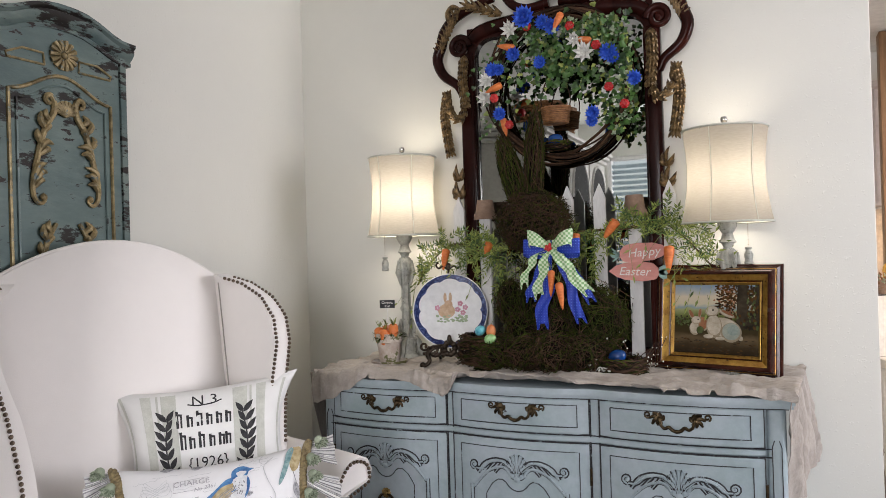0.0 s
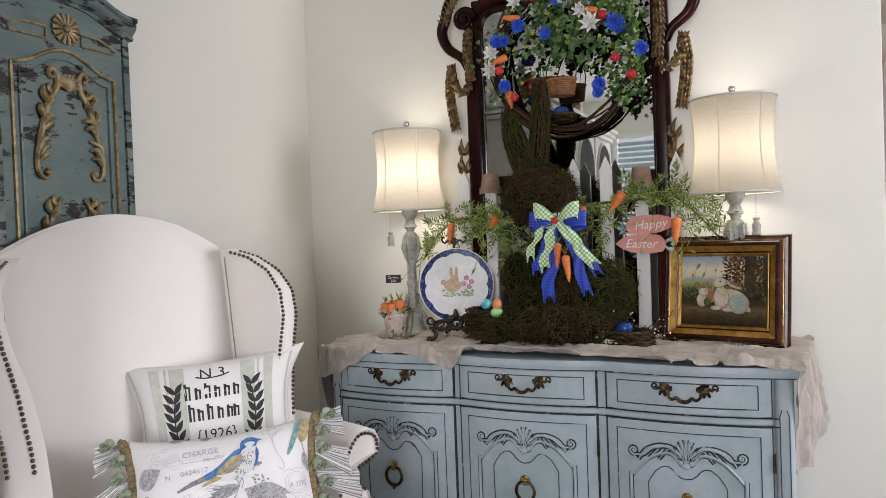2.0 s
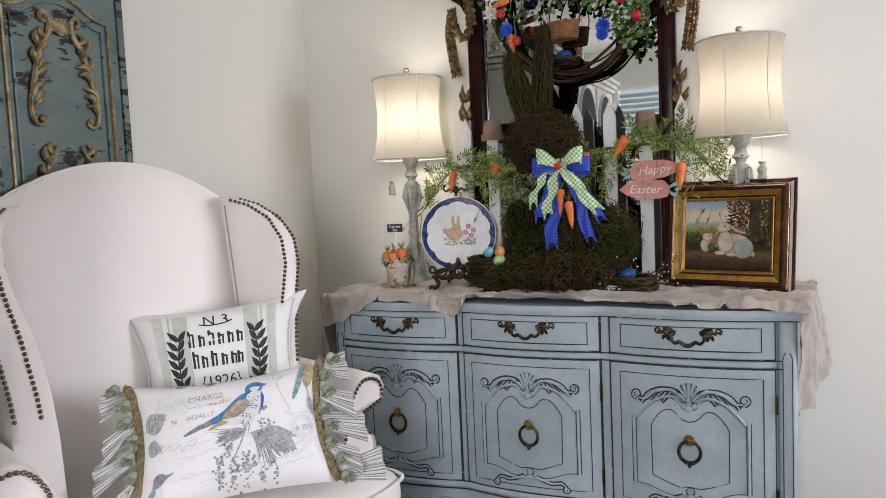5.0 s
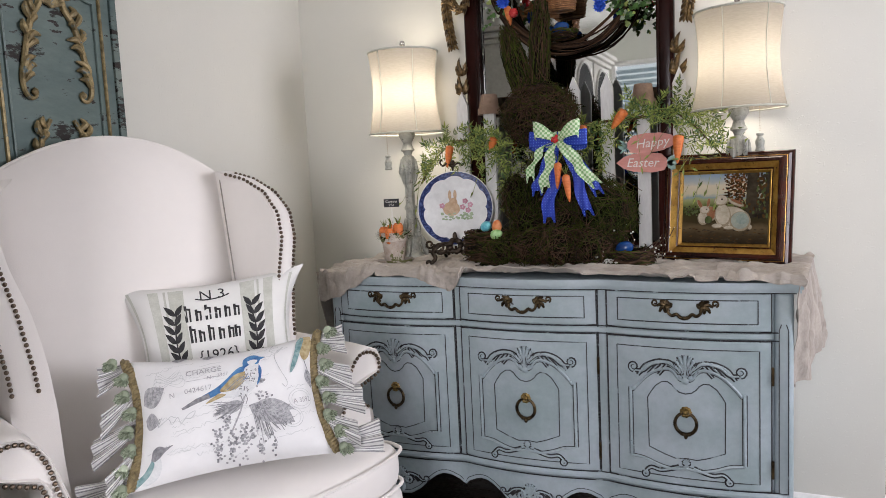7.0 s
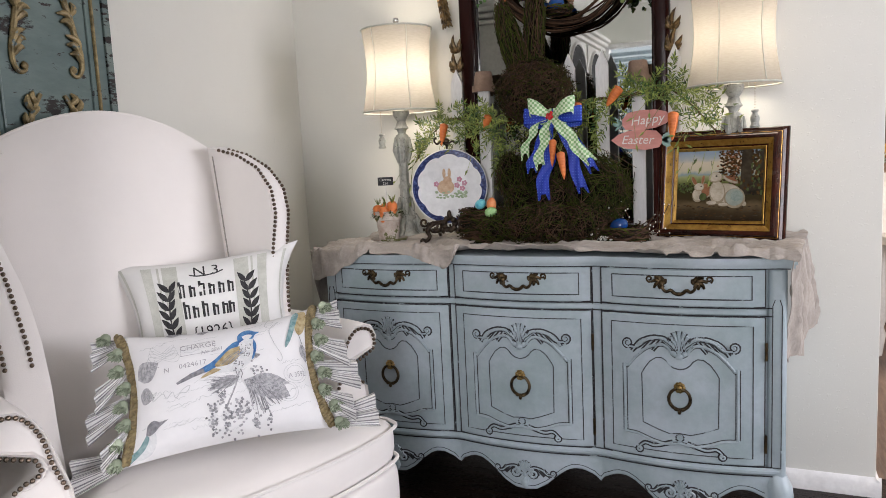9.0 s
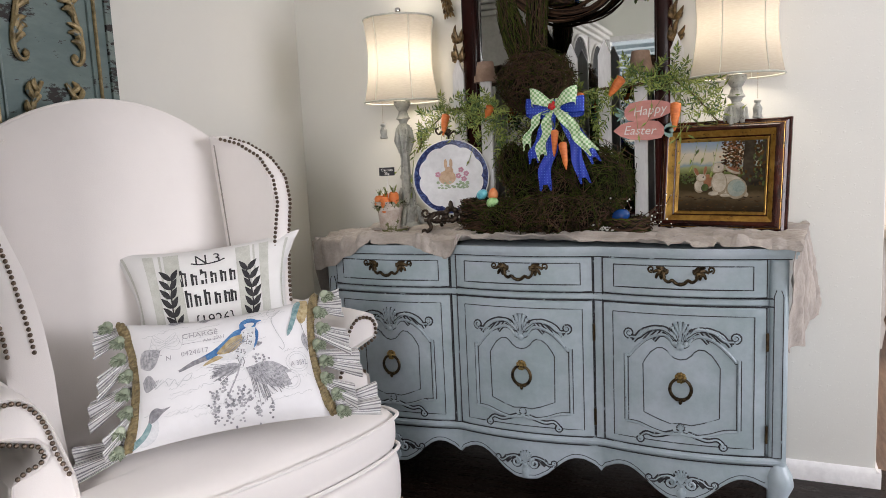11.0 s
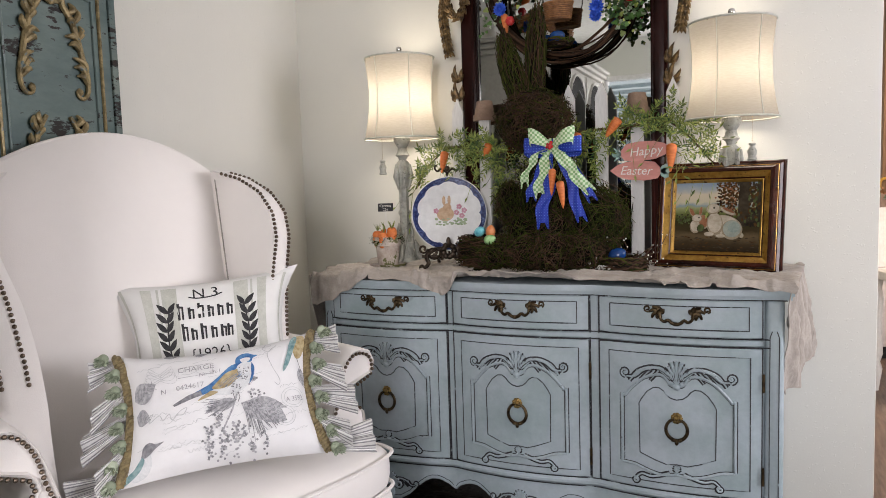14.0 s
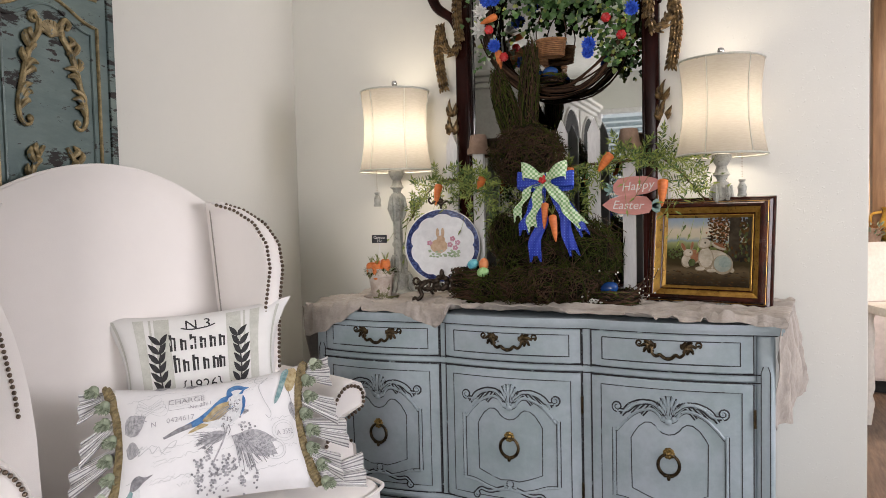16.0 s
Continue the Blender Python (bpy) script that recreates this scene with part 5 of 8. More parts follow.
for s, ox in ((-1, GL - 0.045), (1, GR + 0.038)):
    g = Geo()
    g.tube(spiral((ox + s * 0.012, MY - 0.032, 2.083), 0.042, 0.008, math.pi if s > 0 else 0, -s * 1.9, 34), lambda t: 0.0125 - 0.006 * t, 8)
    g.ball((ox + s * 0.012, MY - 0.03, 2.083), 0.014, 0, 10, 8)
    g.tube(spline([(ox + s * 0.01, MY - 0.022, 1.90), (ox + s * 0.03, MY - 0.024, 1.94), (ox + s * 0.085, MY - 0.026, 1.985), (ox + s * 0.108, MY - 0.028, 2.045), (ox + s * 0.09, MY - 0.028, 2.10), (ox + s * 0.075, MY - 0.028, 2.15), (ox + s * 0.03, MY - 0.026, 2.20), (ox - s * 0.06, MY - 0.026, 2.235), (ox - s * 0.13, MY - 0.024, 2.25)], 8), lambda t: 0.014 + 0.008 * math.sin(t * math.pi), 9)
    g.tube(spline([(1.16 + s * 0.02, MY - 0.024, 2.20), (1.16 + s * 0.1, MY - 0.026, 2.19), (1.16 + s * 0.16, MY - 0.026, 2.215), (1.16 + s * 0.19, MY - 0.026, 2.27), (1.16 + s * 0.16, MY - 0.026, 2.33), (1.16 + s * 0.06, MY - 0.026, 2.36), (1.16, MY - 0.026, 2.37)], 7), 0.017, 9)
    part("scroll", g, M_MAHOG, mir, "carved mahogany scroll", 60)
    g = Geo()
    for k in range(9):
        t = k / 8
        q0 = Vector((ox + s * 0.085, MY - 0.035, 2.07)).lerp(Vector((ox + s * 0.02, MY - 0.04, 2.19)), t)
        d = Vector((s * (0.5 - 0.6 * t), -0.25, 1)).normalized()
        for a in (-0.5, 0, 0.5):
            dd = Matrix.Rotation(a, 3, "Y") @ d
            g.tube([q0, q0 + dd * 0.02 + Vector((0, -0.006, 0)), q0 + dd * 0.042], lambda u: 0.008 * (1 - 0.7 * u), 5)
    g.tube(spline([(ox + s * 0.04, MY - 0.035, 2.17), (ox + s * 0.055, MY - 0.035, 2.215), (ox + s * 0.035, MY - 0.035, 2.24), (ox + s * 0.01, MY - 0.035, 2.225), (ox + s * 0.02, MY - 0.035, 2.205)], 6), lambda t: 0.014 - 0.006 * t, 8)
    part("acanthus", g, M_OLDGOLD, mir, "gilded carved leaves")
    g = Geo()

    def beads(pts, r):
        for i, p in enumerate(pts):
            d = (pts[min(i + 1, len(pts) - 1)] - pts[max(0, i - 1)]).normalized()
            e = d.cross(Vector((0, 1, 0))).normalized()
            g.ball(p, (r * 0.5, r * 0.4, r * 0.6), 0, 7, 5)
            for a in (-1, -0.35, 0.35, 1):
                q = p + e * (a * r * 0.75) + Vector((0, -r * (0.75 - 0.35 * abs(a)), 0))
                q = p + e * (a * r * 0.42) + Vector((0, -r * (0.45 - 0.2 * abs(a)), 0))
                g.tube([p - d * r * 0.7, q, q + d * r * 0.55 + e * (a * r * 0.28) + Vector((0, -r * 0.22, 0)), q + d * r * 1.0 + e * (a * r * 0.5) + Vector((0, -r * 0.1, 0))], lambda u: r * (0.06 + 0.26 * math.sin(math.pi * min(1, u * 0.95 + 0.05))), 5)
    inx = ox - s * 0.012
    beads(spline([(inx, MY - 0.045, 2.03), (inx + s * 0.004, MY - 0.05, 1.95), (inx - s * 0.004, MY - 0.05, 1.86)], 4), 0.022)
    beads(spline([(inx - s * 0.004, MY - 0.05, 1.86), (inx + s * 0.01, MY - 0.055, 1.805), (inx + s * 0.045, MY - 0.05, 1.81), (inx + s * 0.07, MY - 0.04, 1.86), (inx + s * 0.078, MY - 0.035, 1.90)], 2), 0.02)
    beads(spline([(inx + s * 0.078, MY - 0.035, 1.90), (inx + s * 0.088, MY - 0.035, 1.83), (inx + s * 0.083, MY - 0.035, 1.76), (inx + s * 0.07, MY - 0.035, 1.68)], 4), 0.022)
    part("swag", g, M_OLDGOLD, mir, "gilded carved husk swag")
    g = Geo()
    for z0, k in ((1.50, 1.0), (1.57, 0.85), (1.22, 0.9)):
        c = Vector((ox + s * 0.024, MY - 0.032, z0))
        for a, ln in ((-0.85, 0.55), (0.0, 1.25), (0.8, 0.6), (0.42, 0.9), (-0.45, 0.85)):
            rot = Matrix.Rotation(a + s * 0.2, 3, "Y")
            g.tube([c + rot @ Vector((0.012 * math.sin(t * 3.1) * (1 if a > 0 else -1) * 0.5, -0.012 * math.sin(t * 3.1), 0.062 * k * ln * t)) for t in (0, 0.2, 0.4, 0.6, 0.8, 1.0)], lambda u: 0.001 + 0.0085 * k * math.sin(math.pi * min(1, u * 0.8 + 0.2)), 6)
    part("leaf_carving", g, M_OLDGOLD, mir, "gilded carved leaf")
g = Geo()
for i in range(-5, 6):
    a = i * 0.27
    c = Vector((1.16, MY - 0.04, 2.215))
    d = Vector((math.sin(a), -0.2, math.cos(a)))
    g.tube([c, c + d * 0.05 + Vector((0, -0.01, 0)), c + d * 0.1], lambda u: 0.005 + 0.009 * u, 6)
for s in (-1, 1):
    for k in range(5):
        c = Vector((1.16 + s * (0.2 + 0.03 * k), MY - 0.04, 2.18 + 0.012 * k))
        for a in (-0.6, 0, 0.6):
            d = Vector((s * math.cos(a), -0.2, 0.5 + math.sin(a)))
            g.tube([c, c + d.normalized() * 0.03, c + d.normalized() * 0.05], lambda u: 0.009 * (1 - 0.7 * u), 5)
part("crest_shell", g, M_OLDGOLD, mir, "gilded carved shell crest")

# ---------------------------------------------------------------- pillows
def frame_of(c, xd, zd):
    x = Vector(xd).normalized()
    z = Vector(zd)
    z = (z - x * z.dot(x)).normalized()
    y = z.cross(x)
    return Matrix(((x.x, y.x, z.x, c[0]), (x.y, y.y, z.y, c[1]), (x.z, y.z, z.z, c[2]), (0, 0, 0, 1)))


class Pillow:
    def __init__(self, a, b, t, sag=0.0, pinch=0.15, taper=0.0):
        self.a, self.b, self.t, self.sag, self.pinch, self.taper = a, b, t, sag, pinch, taper

    def at(self, u, v, side=-1, lift=0.0):
        pu, pv = 1 - abs(u) ** 2.6, 1 - abs(v) ** 2.6
        x = self.a * u * (1 - self.pinch * (1 - v * v) * abs(u) ** 3) * (1 - self.taper * (1 - v) / 2)
        z = self.b * v * (1 - 0.09 * (1 - u * u) * abs(v) ** 3)
        h = self.t * max(0, pu) ** 0.55 * max(0, pv) ** 0.55
        h += 0.006 * noise.noise(Vector((u * 2.3, v * 2.9, self.a * 40))) * max(0, pu * pv)
        return Vector((x, side * (h + lift), z - self.sag * (1 - u * u) * (v + 1) * 0.5))

    def body(self):
        g = Geo()
        g.sheet(lambda u, v: self.at(2 * u - 1, 2 * v - 1, -1), 30, 22)
        g.sheet(lambda u, v: self.at(1 - 2 * u, 2 * v - 1, 1), 30, 22)
        return g

    def put(self, g, pts, faces, lift=0.0016, mi=0):
        g.add([self.at(x / self.a, z / self.b, -1, lift) for x, z in pts], faces, mi)

    def poly(self, g, pts, mi=0, lift=0.0016):
        cx, cz = sum(p[0] for p in pts) / len(pts), sum(p[1] for p in pts) / len(pts)
        n = len(pts)
        mid = [((p[0] + cx) / 2, (p[1] + cz) / 2) for p in pts]
        self.put(g, list(pts) + mid + [(cx, cz)], [(i, (i + 1) % n, n + (i + 1) % n, n + i) for i in range(n)] + [(n + i, n + (i + 1) % n, 2 * n) for i in range(n)], lift, mi)

    def stroke(self, g, pts, w, mi=0, lift=0.0016):
        vs, n = [], len(pts)
        for i, p in enumerate(pts):
            q0, q1 = pts[max(0, i - 1)], pts[min(n - 1, i + 1)]
            d = Vector((q1[0] - q0[0], q1[1] - q0[1]))
            d = d.normalized() if d.length > 1e-9 else Vector((1, 0))
            ww = w(i / max(1, n - 1)) if callable(w) else w
            vs += [(p[0] - d.y * ww / 2, p[1] + d.x * ww / 2), (p[0] + d.y * ww / 2, p[1] - d.x * ww / 2)]
        self.put(g, vs, [(2 * i, 2 * i + 1, 2 * i + 3, 2 * i + 2) for i in range(n - 1)], lift, mi)

    def leaf(self, g, x, z, ang, ln, wd, mi=0, lift=0.0016):
        pts = []
        for k in range(12):
            t = k / 12 * 2
            s = t if t <= 1 else 2 - t
            w = wd * 0.5 * math.sin(math.pi * min(1, s ** 0.8)) * (1 if t <= 1 else -1)
            pts.append((x + math.cos(ang) * ln * s - math.sin(ang) * w, z + math.sin(ang) * ln * s + math.cos(ang) * w))
        self.poly(g, pts, mi, lift)

    def text(self, g, s, x, z, h, mi=0, tilt=0.0, shear=0.0, squash=1.0):
        vs, fs = lettering(s, h, shear)
        ca, sa = math.cos(tilt), math.sin(tilt)
        self.put(g, [(x + ca * a * squash - sa * b, z + sa * a * squash + ca * b) for a, b in vs], fs, 0.0018, mi)


def curve2(c, n=7):
    return [(p.x, p.z) for p in spline([(a, 0, b) for a, b in c], n)]


m1 = frame_of((0.443, -1.125, 0.798), (0.361, 0.312, 0.028), (-0.16, 0.19, 0.95))
pw = thing("striped_pillow", "white cotton pillow with sage stripes and black laurel print", "pillow", "", m1)
P1 = Pillow(0.258, 0.162, 0.068, 0.008, 0.2, 0.14)
part("cushion", P1.body(), M_GREYW, pw, "", 80)
g = Geo()
for x, w in ((-0.155, 0.028), (-0.125, 0.006), (0.155, 0.028), (0.125, 0.006), (-0.095, 0.04), (0.095, 0.04), (-0.225, 0.01), (0.225, 0.01)):
    P1.stroke(g, [(x, -0.145 + 0.29 * i / 20) for i in range(21)], w, 0, 0.0010)
part("stripe_print", g, M_STRIPE, pw, "faded sage stripes")
g = Geo()
for s in (-1, 1):
    P1.stroke(g, curve2([(s * 0.09, -0.12), (s * 0.108, -0.06), (s * 0.112, 0.0), (s * 0.10, 0.07)]), 0.004)
    for k in range(8):
        t = k / 7
        x, z = s * (0.093 + 0.02 * math.sin(t * 2.6)), -0.11 + 0.175 * t
        P1.leaf(g, x, z, math.pi / 2 - s * 0.75, 0.043, 0.016)
        P1.leaf(g, x, z, math.pi / 2 + s * 0.6, 0.038, 0.015)
# names stand as plain bars
for z, xs in ((0.058, (-0.07, -0.042, -0.016, 0.010, 0.036, 0.061)), (0.0, (-0.064, -0.040, -0.014, 0.014, 0.040, 0.058))):
    for i, x in enumerate(xs):
        h = 0.047 if i == 0 else (0.043 if i == 2 else 0.033)
        P1.stroke(g, [(x - 0.005, z - 0.014), (x - 0.005, z - 0.014 + h)], 0.007)
        P1.stroke(g, [(x + 0.005, z - 0.014), (x + 0.006, z - 0.014 + h * 0.8)], 0.005)
        P1.stroke(g, [(x - 0.008, z - 0.012 + h * 0.76), (x + 0.008, z - 0.016 + h * 0.78)], 0.006)
P1.text(g, "{1926}", 0.0, -0.055, 0.042)
P1.text(g, "N 3", 0.0, 0.116, 0.046)
P1.stroke(g, curve2([(-0.045, 0.108), (-0.02, 0.102), (0.02, 0.104), (0.045, 0.112)]), 0.004)
part("black_print", g, M_INK, pw, "black laurel sprays and dark lettering")

m2 = frame_of((0.640, -1.318, 0.672), (0.76, 0.64, 0.05), (-0.46, 0.33, 0.84))
pw2 = thing("bird_print_pillow", "white pillow with bird and script print and fringed ends", "pillow", "", m2)
P2 = Pillow(0.238, 0.158, 0.075, 0.012)
part("cushion", P2.body(), M_PCOT, pw2, "", 80)
g = Geo()
# large bird as a plain shape
def smooth(pts):
    return curve2(list(pts) + [pts[0]], 4)[:-1]


P2.poly(g, smooth([(0.050, 0.088), (0.072, 0.092), (0.081, 0.067), (0.076, 0.042), (0.062, 0.021), (0.038, 0.007), (0.011, 0.005), (-0.018, 0.013), (0.003, 0.041), (0.030, 0.066)]), 3, 0.0016)
P2.poly(g, smooth([(0.040, 0.075), (0.042, 0.100), (0.055, 0.112), (0.070, 0.113), (0.083, 0.105), (0.094, 0.101), (0.082, 0.095), (0.076, 0.084), (0.059, 0.086)]), 0, 0.0024)
P2.poly(g, smooth([(0.051, 0.095), (0.063, 0.099), (0.076, 0.095), (0.069, 0.086), (0.056, 0.085)]), 3, 0.0028)
P2.poly(g, smooth([(0.078, 0.083), (0.083, 0.065), (0.077, 0.040), (0.067, 0.026), (0.074, 0.046), (0.075, 0.066)]), 0, 0.0024)
P2.poly(g, smooth([(0.047, 0.085), (0.028, 0.080), (0.004, 0.059), (-0.017, 0.042), (-0.039, 0.028), (-0.069, 0.014), (-0.042, 0.012), (-0.013, 0.024), (0.018, 0.052), (0.039, 0.067)]), 0, 0.0022)
P2.poly(g, smooth([(0.044, 0.069), (0.019, 0.063), (-0.001, 0.045), (-0.017, 0.027), (0.000, 0.023), (0.024, 0.029), (0.042, 0.047)]), 1, 0.0026)
P2.poly(g, smooth([(-0.020, 0.021), (-0.043, 0.006), (-0.049, -0.001), (-0.028, 0.005), (-0.004, 0.015)]), 1, 0.0026)
P2.poly(g, [(-0.042, 0.025), (-0.070, 0.017), (-0.106, -0.000), (-0.103, -0.005), (-0.068, 0.005), (-0.039, 0.013)], 2, 0.0024)
for k in range(5):
    P2.stroke(g, [(x + 0.006 * k, z - 0.001 * k) for x, z in [(0.035, 0.057), (0.013, 0.045), (-0.007, 0.028)]], 0.0012, 0 if k % 2 else 2, 0.003)
for k in range(46):
    t = random.random()
    x, z = [(0.071, 0.069)][0]
    P2.leaf(g, x + random.uniform(-0.022, 0.004) - 0.03 * t, z - 0.062 * t + random.uniform(-0.006, 0.006), 1.2, 0.0045, 0.003, 2, 0.0027)
for dx in (0.0, 0.012):
    P2.stroke(g, [(x + dx, z) for x, z in [(0.028, 0.009), (0.031, -0.004), (0.026, -0.016)]], 0.0018, 2, 0.002)
INKS = [M_BIRDBL, M_BIRDTAN, M_DARKINK, M_BIRDWH, M_BIRDTEAL]
part("bird_print", g, INKS, pw2, "blue and ochre printed bird")
g = Geo()
# small birds, also plain shapes
P2.poly(g, smooth([(0.194, 0.151), (0.215, 0.144), (0.221, 0.112), (0.213, 0.085), (0.196, 0.078), (0.186, 0.104)]), 1)
P2.poly(g, smooth([(0.189, 0.153), (0.197, 0.139), (0.188, 0.104), (0.174, 0.069), (0.158, 0.047), (0.154, 0.053), (0.170, 0.099), (0.178, 0.136)]), 4, 0.0022)
P2.stroke(g, [(0.198, 0.079), (0.206, 0.059), (0.212, 0.045)], 0.002, 2)
part("bird_print", g, INKS, pw2, "teal and ochre printed bird")
g = Geo()
P2.poly(g, smooth([(-0.178, -0.106), (-0.164, -0.104), (-0.162, -0.127), (-0.175, -0.148), (-0.200, -0.154), (-0.210, -0.145), (-0.195, -0.123)]), 3)
P2.poly(g, smooth([(-0.188, -0.104), (-0.183, -0.084), (-0.167, -0.076), (-0.150, -0.082), (-0.131, -0.080), (-0.152, -0.092), (-0.164, -0.102), (-0.178, -0.108)]), 2, 0.0022)
P2.poly(g, smooth([(-0.187, -0.104), (-0.179, -0.113), (-0.191, -0.135), (-0.215, -0.151), (-0.233, -0.157), (-0.227, -0.140), (-0.205, -0.127)]), 4, 0.0022)
part("bird_print", g, INKS, pw2, "small grey-blue printed bird")
g = Geo()
# leaves and berries
for (x, z), a, ln, wd in zip([(0.044, -0.020), (0.054, -0.021), (0.085, -0.035), (0.035, -0.010), (-0.209, 0.028), (-0.205, -0.010), (-0.123, 0.140), (-0.053, 0.136), (0.204, 0.052), (0.069, 0.036), (0.099, -0.030)], (-0.55, -0.25, -0.6, 3.4, 0.45, -0.3, 0.25, 0.1, -1.3, 0.1, -1.1), (0.1, 0.1, 0.075, 0.07, 0.072, 0.045, 0.04, 0.03, 0.05, 0.02, 0.06), (0.046, 0.04, 0.05, 0.03, 0.055, 0.04, 0.022, 0.02, 0.026, 0.014, 0.036)):
    P2.leaf(g, x, z, a, ln, wd, 2)
    for k in range(5):
        t = 0.2 + 0.15 * k
        cx, cz = x + math.cos(a) * ln * t, z + math.sin(a) * ln * t
        for e in (-1, 1):
            P2.stroke(g, [(cx, cz), (cx + 0.3 * wd * math.cos(a + e * 0.9), cz + 0.3 * wd * math.sin(a + e * 0.9))], 0.0009, 1, 0.0021)
    P2.stroke(g, [(x, z), (x + math.cos(a) * ln, z + math.sin(a) * ln)], 0.0014, 1, 0.0021)
for k in range(46):
    a = random.uniform(-1.5, -0.05)
    x, z = 0.05 + random.uniform(0, 0.03), -0.015 - random.uniform(0, 0.03)
    ln = random.uniform(0.04, 0.09)
    P2.stroke(g, [(x, z), (x + math.cos(a) * ln * 0.5, z + math.sin(a) * ln * 0.42), (x + math.cos(a) * ln, z + math.sin(a) * ln)], 0.0016, random.choice((1, 2)), 0.0023)
for k in range(30):
    a = random.uniform(2.9, 3.9)
    x, z = 0.03, -0.012
    P2.stroke(g, [(x, z), (x + math.cos(a) * 0.035, z + math.sin(a) * 0.03), (x + math.cos(a) * random.uniform(0.05, 0.075), z + math.sin(a) * 0.055)], 0.0014, random.choice((1, 2)), 0.0023)
P2.stroke(g, [(0.037, 0.004), (0.024, -0.031), (-0.003, -0.082)], 0.004, 2)
for (cx, cz), n in zip([(-0.010, -0.047), (-0.030, -0.081), (-0.033, -0.110), (0.002, -0.102), (-0.003, -0.124), (0.028, -0.084), (0.024, -0.114), (0.044, -0.087), (0.060, -0.121), (0.092, -0.119), (0.088, -0.013), (0.070, -0.002)], (12, 14, 12, 14, 9, 14, 10, 12, 12, 6, 6, 5)):
    for k in range(n * 2):
        a = random.uniform(0, 6.28)
        P2.leaf(g, cx + random.gauss(0, 0.005), cz + random.gauss(0, 0.014), a, 0.006, 0.006, random.choice((1, 2, 2)), 0.002)
part("leaf_print", g, [M_GREYINK, M_DARKINK, M_GREYINK], pw2, "grey leaves and berries")["kind"] = "stuff"
g = Geo()
# script strokes, stamps and lettering
for z, x0, x1 in ((0.125, -0.19, -0.12), (0.115, 0.06, 0.13), (0.0, -0.17, -0.12), (-0.04, -0.13, -0.03), (-0.085, -0.12, -0.05), (-0.01, 0.14, 0.2), (-0.12, 0.12, 0.2), (-0.065, -0.2, -0.14), (-0.105, -0.08, -0.02), (0.09, 0.07, 0.12), (-0.08, 0.15, 0.21)):
    n = int((x1 - x0) / 0.004)
    P2.stroke(g, [(x0 + (x1 - x0) * i / n, z + 0.12 * (x0 + (x1 - x0) * i / n) + random.uniform(-0.0045, 0.0045)) for i in range(n + 1)], 0.0012, 5)
for k in range(26):
    x0, z = random.uniform(-0.19, 0.12), random.uniform(-0.135, 0.135)
    x1 = x0 + random.uniform(0.03, 0.08)
    n = int((x1 - x0) / 0.0035)
    P2.stroke(g, [(x0 + (x1 - x0) * i / n, z + 0.1 * (x1 - x0) * i / n + random.uniform(-0.003, 0.003)) for i in range(n + 1)], 0.0008, 5, 0.0012)
for k in range(4):
    P2.stroke(g, [(-0.133 + (0.04 - 0.004 * k) * math.cos(t), 0.078 + 0.009 * k - 0.012 + 0.012 * math.sin(2 * t + 0.3 * k)) for t in [i * 2 * math.pi / 30 for i in range(31)]], 0.001, 5)
P2.stroke(g, curve2([(-0.174, -0.027), (-0.155, -0.012), (-0.167, -0.032), (-0.140, -0.019), (-0.131, -0.032), (-0.116, -0.019), (-0.109, -0.034), (-0.091, -0.017), (-0.075, -0.012), (-0.084, -0.026), (-0.100, -0.024)]), 0.0018, 5)
P2.stroke(g, curve2([(0.117, 0.140), (0.108, 0.119), (0.123, 0.108), (0.142, 0.127), (0.118, 0.102), (0.126, 0.063), (0.142, 0.026), (0.137, 0.012), (0.128, 0.021)]), 0.0018, 5)
P2.text(g, "CHARGE", -0.050, 0.087, 0.021, 2, 0.03)
P2.text(g, "0424617", -0.065, 0.040, 0.018, 2, 0.04)
P2.text(g, "N", -0.126, 0.035, 0.018, 2)
P2.text(g, "A 3592", 0.178, -0.026, 0.018, 2, 0.08)
P2.text(g, "No 2361", -0.020, 0.069, 0.014, 2, 0.12, 0.3)
P2.stroke(g, [(-0.089, 0.094), (-0.012, 0.099), (-0.013, 0.068), (-0.091, 0.065), (-0.089, 0.094)], 0.0012, 2)
for r in (0.034, 0.026):
    P2.stroke(g, [(0.174 + r * math.cos(t), -0.022 + r * 0.75 * math.sin(t)) for t in [i * 2 * math.pi / 24 for i in range(25)]], 0.0012, 5)
    P2.stroke(g, [(0.144 + r * 0.8 * math.cos(t), -0.065 + r * 0.7 * math.sin(t)) for t in [i * 2 * math.pi / 24 for i in range(25)]], 0.0012, 5)
part("script_print", g, [M_GREYINK] * 5 + [M_PALEINK], pw2, "grey script and stamps")


